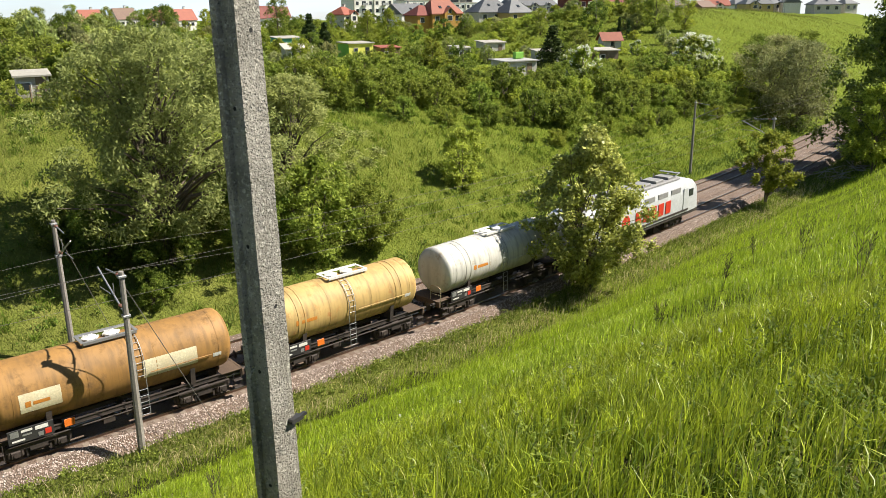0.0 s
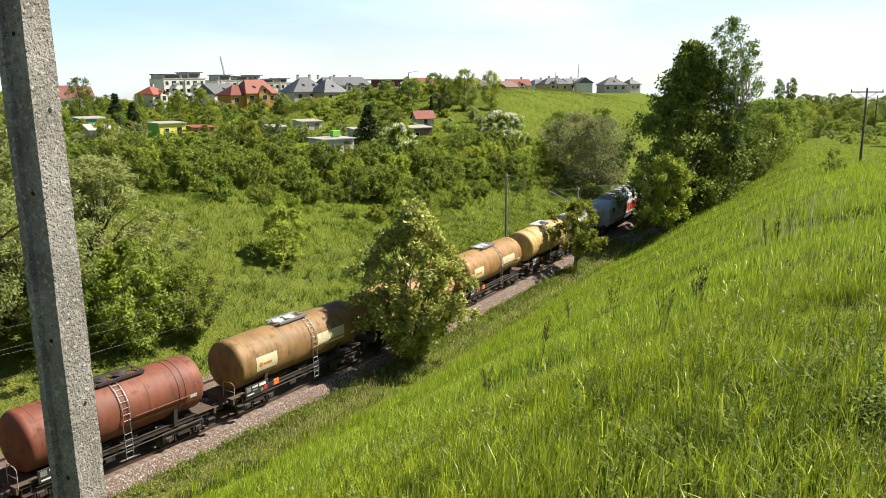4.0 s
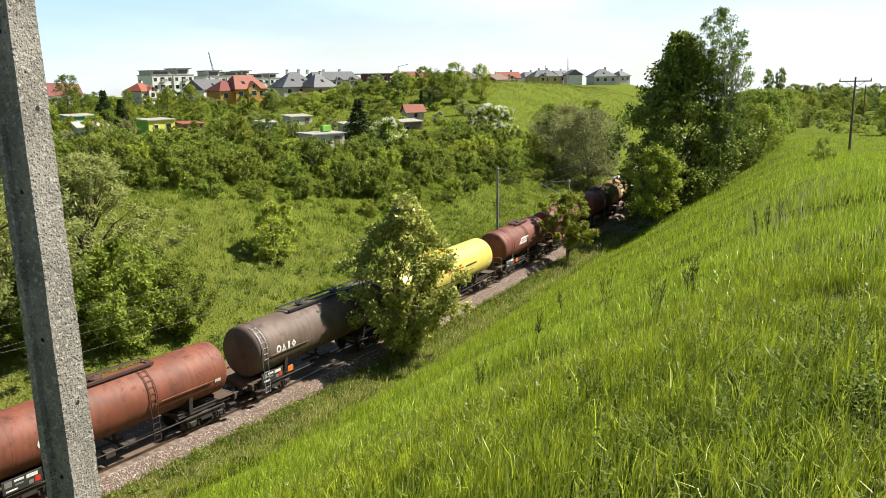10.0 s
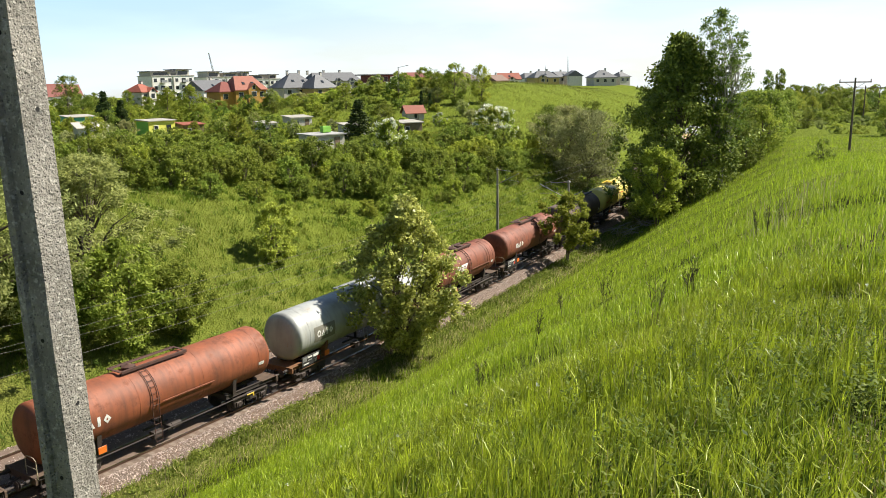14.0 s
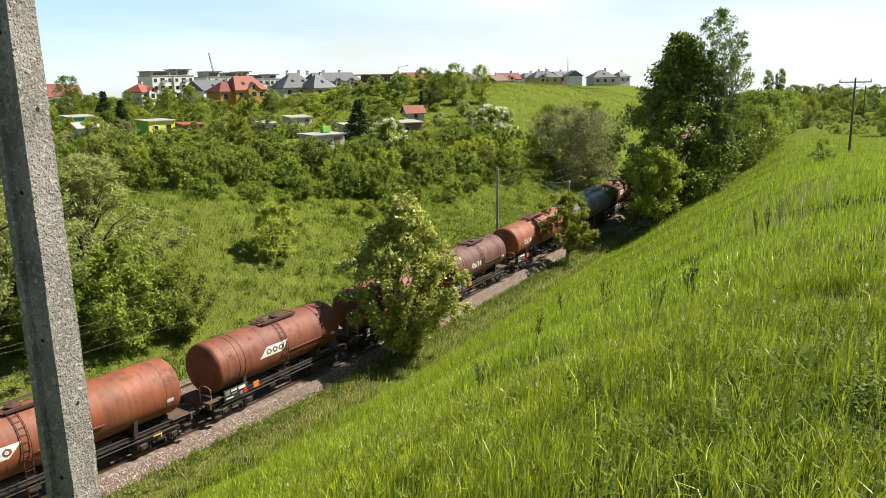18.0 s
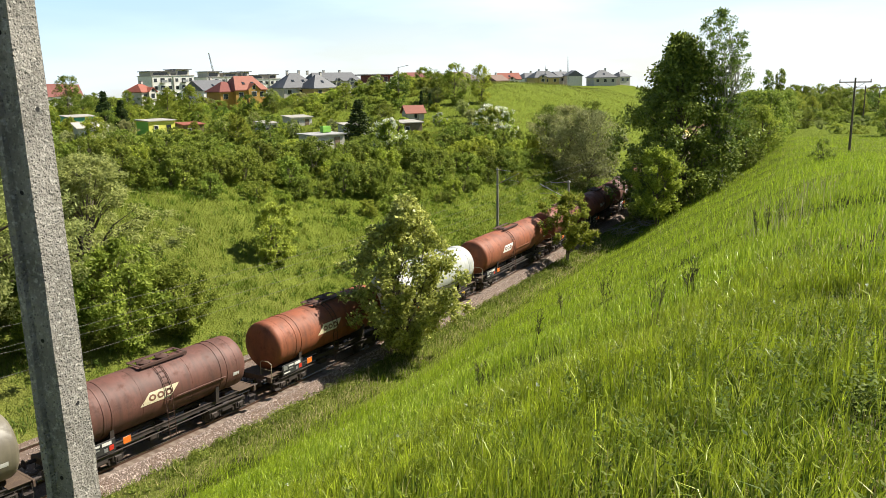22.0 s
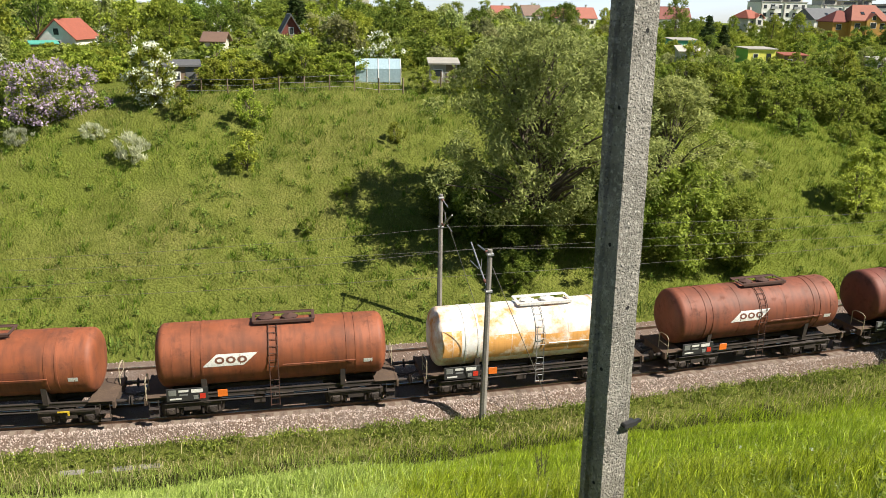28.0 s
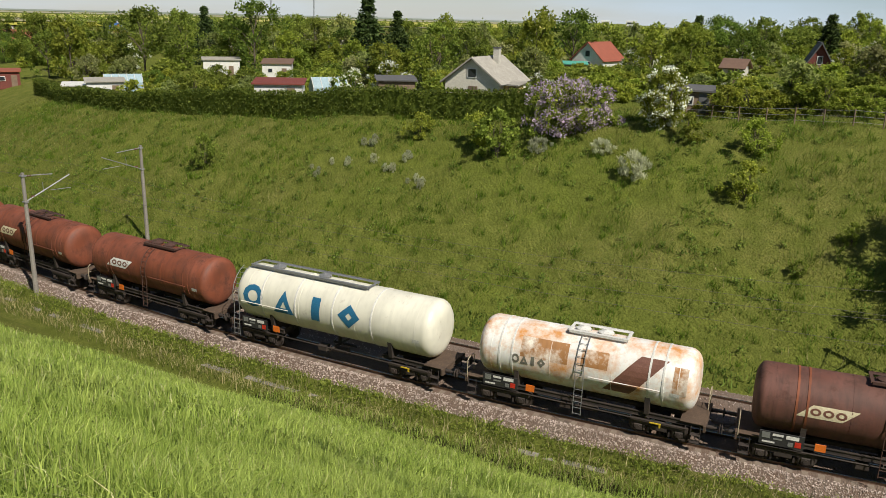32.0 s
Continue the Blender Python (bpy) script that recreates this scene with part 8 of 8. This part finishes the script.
def build_town():
    RED_R, BRN, MAR, SLT = (ROOF_RED, "a red"), (ROOF_BROWN, "a brown"), (ROOF_MAROON, "a maroon"), (ROOF_SLATE, "a slate-grey")
    apartment_block(18.95, 360, 19, 1.4, 3, "white apartment block with balconies and a set-back dark roof storey", ((-4.5, 9, 1.6), (5.5, 6, 2.3)), 30)
    apartment_block(15.3, 385, 23, 0.6, 3, "white apartment block with a stepped roof storey", ((-7, 6, 2.2), (1.5, 7, 1.6), (9, 4, 2.0)), 30)
    apartment_block(12.9, 400, 15, -0.6, 3, "white apartment block with balconies behind the houses", ((-3.5, 6, 1.6), (4.5, 4, 1.8)), 30)
    for args in ((20.6, 280, 6.5, 6.5, -3.6, -1.2, PLASTER, *RED_R, 18, 2.2, ((1.0, 3.6),), 0, 1),
                 (16.4, 285, 11.5, 9, -3.6, -0.4, WHITE, *SLT, 12, 0, (), 1, 1),
                 (15.35, 262, 7.0, 8, -3.8, -0.9, OCHRE_WALL, *MAR, 0, 2.8, (), 0, 0),
                 (14.05, 264, 10.5, 9, -3.4, 0.7, OCHRE_WALL, ROOF_TERRACOTTA, "a terracotta", 0, 2.0, ((0.6, 4.2),), 2, 1),
                 (10.7, 292, 13.0, 11, -3.4, 1.5, PLASTER, *SLT, -4, 5.2, (), 2, 2),
                 (9.1, 288, 9.5, 9, -3.6, 0.8, PLASTER_YELLOW, *SLT, 6, 4.0, (), 1, 1),
                 (8.1, 330, 21.0, 9, -1.6, 1.6, PLASTER, *SLT, 0, 1.5, ((-6, 3.0), (0, 3.0), (6, 3.0)), 0, 3),
                 (2.5, 290, 13.0, 10, -2.4, 1.0, PLASTER_YELLOW, *MAR, 0, 3.0, ((-3.6, 3.0), (3.6, 3.0)), 1, 1),
                 (0.9, 330, 8.0, 8, -1.6, 0.6, WHITE, *SLT, 12, 0, (), 0, 1),
                 (-0.7, 320, 11.0, 10, -2.0, 1.0, PLASTER, ROOF_PLUM, "a plum-grey", 10, 2.0, (), 0, 1),
                 (-3.1, 350, 8.0, 8, -2.8, -0.4, PLASTER_YELLOW, *BRN, 20, 0, (), 0, 1),
                 (-4.0, 360, 9.0, 8, -2.4, 0.3, WHITE, *RED_R, -14, 0, ((0.5, 3.4),), 1, 1),
                 (-5.4, 430, 11.0, 9, -2.4, 0.2, WHITE, *SLT, 8, 3.0, (), 0, 1),
                 (-6.4, 420, 13.0, 10, -2.2, 1.0, PLASTER_YELLOW, *SLT, -6, 3.4, ((-2.5, 4.6),), 1, 2),
                 (-7.5, 430, 9.0, 9, -2.0, 0.6, PLASTER, *SLT, 16, 0, (), 1, 1),
                 (-8.45, 425, 4.6, 8, -1.6, 1.0, WHITE, *SLT, 84, 0, (), 0, 0),
                 (-10.35, 410, 11.5, 10, -2.6, 0.9, PLASTER, *SLT, -8, 4.6, (), 1, 1),
                 (-11.6, 420, 6.5, 7, -2.4, -0.1, PLASTER, *SLT, 12, 2.4, (), 0, 1)):
        town_house(*args)
    # a flat-roofed house with dark boarding
    x, y, z = away(5.1, 300)
    f = tagged(new("modern_house"), "modern house with a pale wall, dark boarding and wide flat roofs", "house")
    place(f, (x, y, z - 1), 34)
    up = EYE_Z - z + 1
    part("wall_block", Shape().box((0, 0, (up - 2.6) / 2), (15, 9, up - 2.6)), PLASTER, f)
    part("upper_storey", Shape().box((1.2, 0.5, up - 1.2), (10.5, 7, 2.8)), RED_BOARDS, f, "dark boarded upper storey")
    part("roof", Shape().box((1.0, 0.3, up + 0.4), (13.5, 9.5, 0.4), 0.08), ROOF_DARK, f)
    part("lower_roof", Shape().box((0, -1.5, up - 2.5), (16.0, 8.0, 0.3), 0.06), ROOF_GREY, f)
    part("stair_tower", Shape().box((-1.6, -3.2, (up - 0.2) / 2), (2.0, 2.0, up - 0.2)), PLASTER, f)
    for k in range(4):
        window(f, (-2.8 + 2.6 * k, -3.02, up - 1.2), (1.5, 1.6))
    lab = "detached house with %s tiled roof at the edge of town"
    red_rows = [(26.6, 300, 7, 4.2, 3.2, WHITE, MAR, 50), (25.6, 305, 7, 4.2, 3.6, WHITE, MAR, 45), (24.8, 310, 6, 4.2, 3.4, PLASTER, MAR, 52), (28.6, 290, 7, 3.6, 3.0, WHITE, RED_R, 55), (31.0, 298, 7, 3.6, 3.2, WHITE, RED_R, 64), (32.6, 300, 7, 3.6, 3.0, PLASTER, MAR, 50), (34.6, 306, 7, 3.8, 3.2, WHITE, BRN, 62), (36.6, 310, 7, 3.8, 3.2, WHITE, RED_R, 58)]
    for yaw, d, w, wh, rh, wall, roof, turn in red_rows:
        gabled("town_house", away(yaw, d), turn, w, 0.8 * w, wh, rh, wall, roof[0], lab % roof[1], windows=3, sunk=1.0)
    # the jib of a crane over the flats
    x, y, z = away(16.0, 420)
    crane = tagged(new("crane"), "slim grey crane jib leaning over the apartment blocks", "crane")
    place(crane, (x, y, z), 16)
    jib = Shape()
    for a, b in ((-0.5, -0.5), (0.5, -0.5), (0, 0.5)):
        jib.rod((a + 2.5, b, 0), (a * 0.4 - 1.0, b * 0.4, EYE_Z - z + 12.3), 0.14, 0.1, 4)
    part("jib", jib, GREY_METAL, crane)
    for yaw, d, high in ((-8.08, 400, 13.5), (-6.56, 400, 10.5), (83.8, 420, 26), (86.6, 420, 24)):
        x, y, z = away(yaw, d)
        a = tagged(new("lattice_mast"), "thin lattice mast on the skyline", "mast")
        place(a, (x, y, z), 20)
        part("mast", Shape().rod((-0.5, -0.5, 0), (0, 0, high), 0.12, 0.06, 4).rod((0.5, -0.5, 0), (0, 0, high), 0.12, 0.06, 4).rod((0, 0.6, 0), (0, 0, high), 0.12, 0.06, 4), GREY_METAL, a)
    for yaw, d, w in ((62.5, 760, 9), (64.2, 800, 8)):
        b = tagged(new("tower_block"), "white tower block on the skyline", "apartment block")
        x, y, z = away(yaw, d)
        place(b, (x, y, z), yaw)
        part("wall_block", Shape().box((0, 0, 4.5), (w, 12, 13), 0.2), WHITE, b)
        for f in range(3):
            part("window_band", Shape().box((0, -6.05, 2.4 + 3.2 * f), (w * 0.8, 0.1, 1.4)), GLASS, b)
    x, y, z = away(45.9, 400)
    spire = tagged(new("church_tower"), "church tower with a tall orange spire on the skyline", "church tower")
    place(spire, (x, y, z - 1), 46)
    part("tower", Shape().box((0, 0, (20 - z) / 2), (6, 6, 20 - z), 0.1), PLASTER, spire)
    part("spire", Shape().rod((0, 0, 20 - z), (0, 0, 44 - z), 3.9, 0.1, 8), worn("orange_spire", (0.6, 0.24, 0.05), (0.5, 0.2, 0.05), 0.6), spire, "tall orange pointed spire")
    lamp = tagged(new("street_lamp"), "slim grey street lamp among the gardens", "street lamp")
    place(lamp, away(3.55, 188))
    part("pole", Shape().rod((0, 0, 0), (0, 0, 7.4), 0.14, 0.09, 8), MAST, lamp)
    part("arm", Shape().rod((0, 0, 7.3), (1.8, 0, 7.7), 0.05).box((2.0, 0, 7.7), (0.6, 0.25, 0.14), 0.04), GREY_METAL, lamp)
    # wooden power poles over the meadow
    for yaw, d, high in ((-26.0, 113, 9.2), (-26.6, 190, 8.0), (-27.4, 260, 8.0)):
        w = tagged(new("power_pole"), "brown wooden power pole with a cross-arm on the meadow", "power pole", "meadow power poles")
        place(w, away(yaw, d, -0.3), -26)
        part("pole", Shape().rod((0, 0, 0), (0, 0, high), 0.16, 0.1, 8), BARK, w)
        part("cross_arm", Shape().box((0, 0, high - 0.5), (3.6, 0.12, 0.14), 0.02).rod((-1.2, 0, high - 0.5), (0, 0, high - 1.3), 0.03).rod((1.2, 0, high - 0.5), (0, 0, high - 1.3), 0.03), WOOD, w)
        for x in (-1.7, 0.0, 1.7):
            part("insulator", Shape().rod((x, 0, high - 0.44), (x, 0, high - 0.12), 0.07, 0.04, 8), LOGO_BROWN, w)
    # fields under the horizon; the farthest strip has distance haze put into its colour
    for yaw0, yaw1, d0, d1, col in ((97, 109, 520, 610, (0.5, 0.45, 0.04)), (66, 84, 640, 800, (0.3, 0.25, 0.14)), (88, 108, 680, 900, (0.42, 0.38, 0.17)), (70, 92, 950, 1300, (0.42, 0.38, 0.12)), (92, 108, 1050, 1500, (0.3, 0.27, 0.16)), (64, 86, 1500, 2300, (0.5, 0.45, 0.08)), (84, 110, 1600, 2300, (0.5, 0.46, 0.1)), (70, 110, 2600, 3300, (0.4, 0.38, 0.24)), (60, 110, 3500, 5200, (0.27, 0.31, 0.24))):
        sh = Shape()
        for k in range(9):
            a = radians(yaw0 + (yaw1 - yaw0) * k / 8)
            for d in (d0, d1):
                x, y = -d * math.sin(a), d * math.cos(a)
                sh.v.append((x, y, ground_z(x, y) + 0.8))
        sh.f = [(2 * k, 2 * k + 1, 2 * k + 3, 2 * k + 2) for k in range(8)]
        tagged(part("field", sh, worn("field_crop", col, tuple(0.8 * c for c in col), 0.95, 0.02, 0.4)), "strip of yellow rapeseed or ploughed field, the farthest greyed for haze", "field", kind="structure")


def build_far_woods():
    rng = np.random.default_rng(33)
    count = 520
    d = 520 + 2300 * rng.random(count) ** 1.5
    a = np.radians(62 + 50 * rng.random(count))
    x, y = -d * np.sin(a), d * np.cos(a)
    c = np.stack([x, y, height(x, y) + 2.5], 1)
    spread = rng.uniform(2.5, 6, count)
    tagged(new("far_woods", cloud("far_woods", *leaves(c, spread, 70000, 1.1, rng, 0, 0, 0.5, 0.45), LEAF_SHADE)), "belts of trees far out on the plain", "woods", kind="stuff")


build_garden_houses()
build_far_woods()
build_hedge()
build_garden_plants()
build_town()


def motions():
    """The train rolls along the arc at an even speed."""
    for thing, mid in TRAIN:
        walk(thing, [(float(t), rail_pose(mid + SPEED * t)) for t in range(0, 33)])


motions()
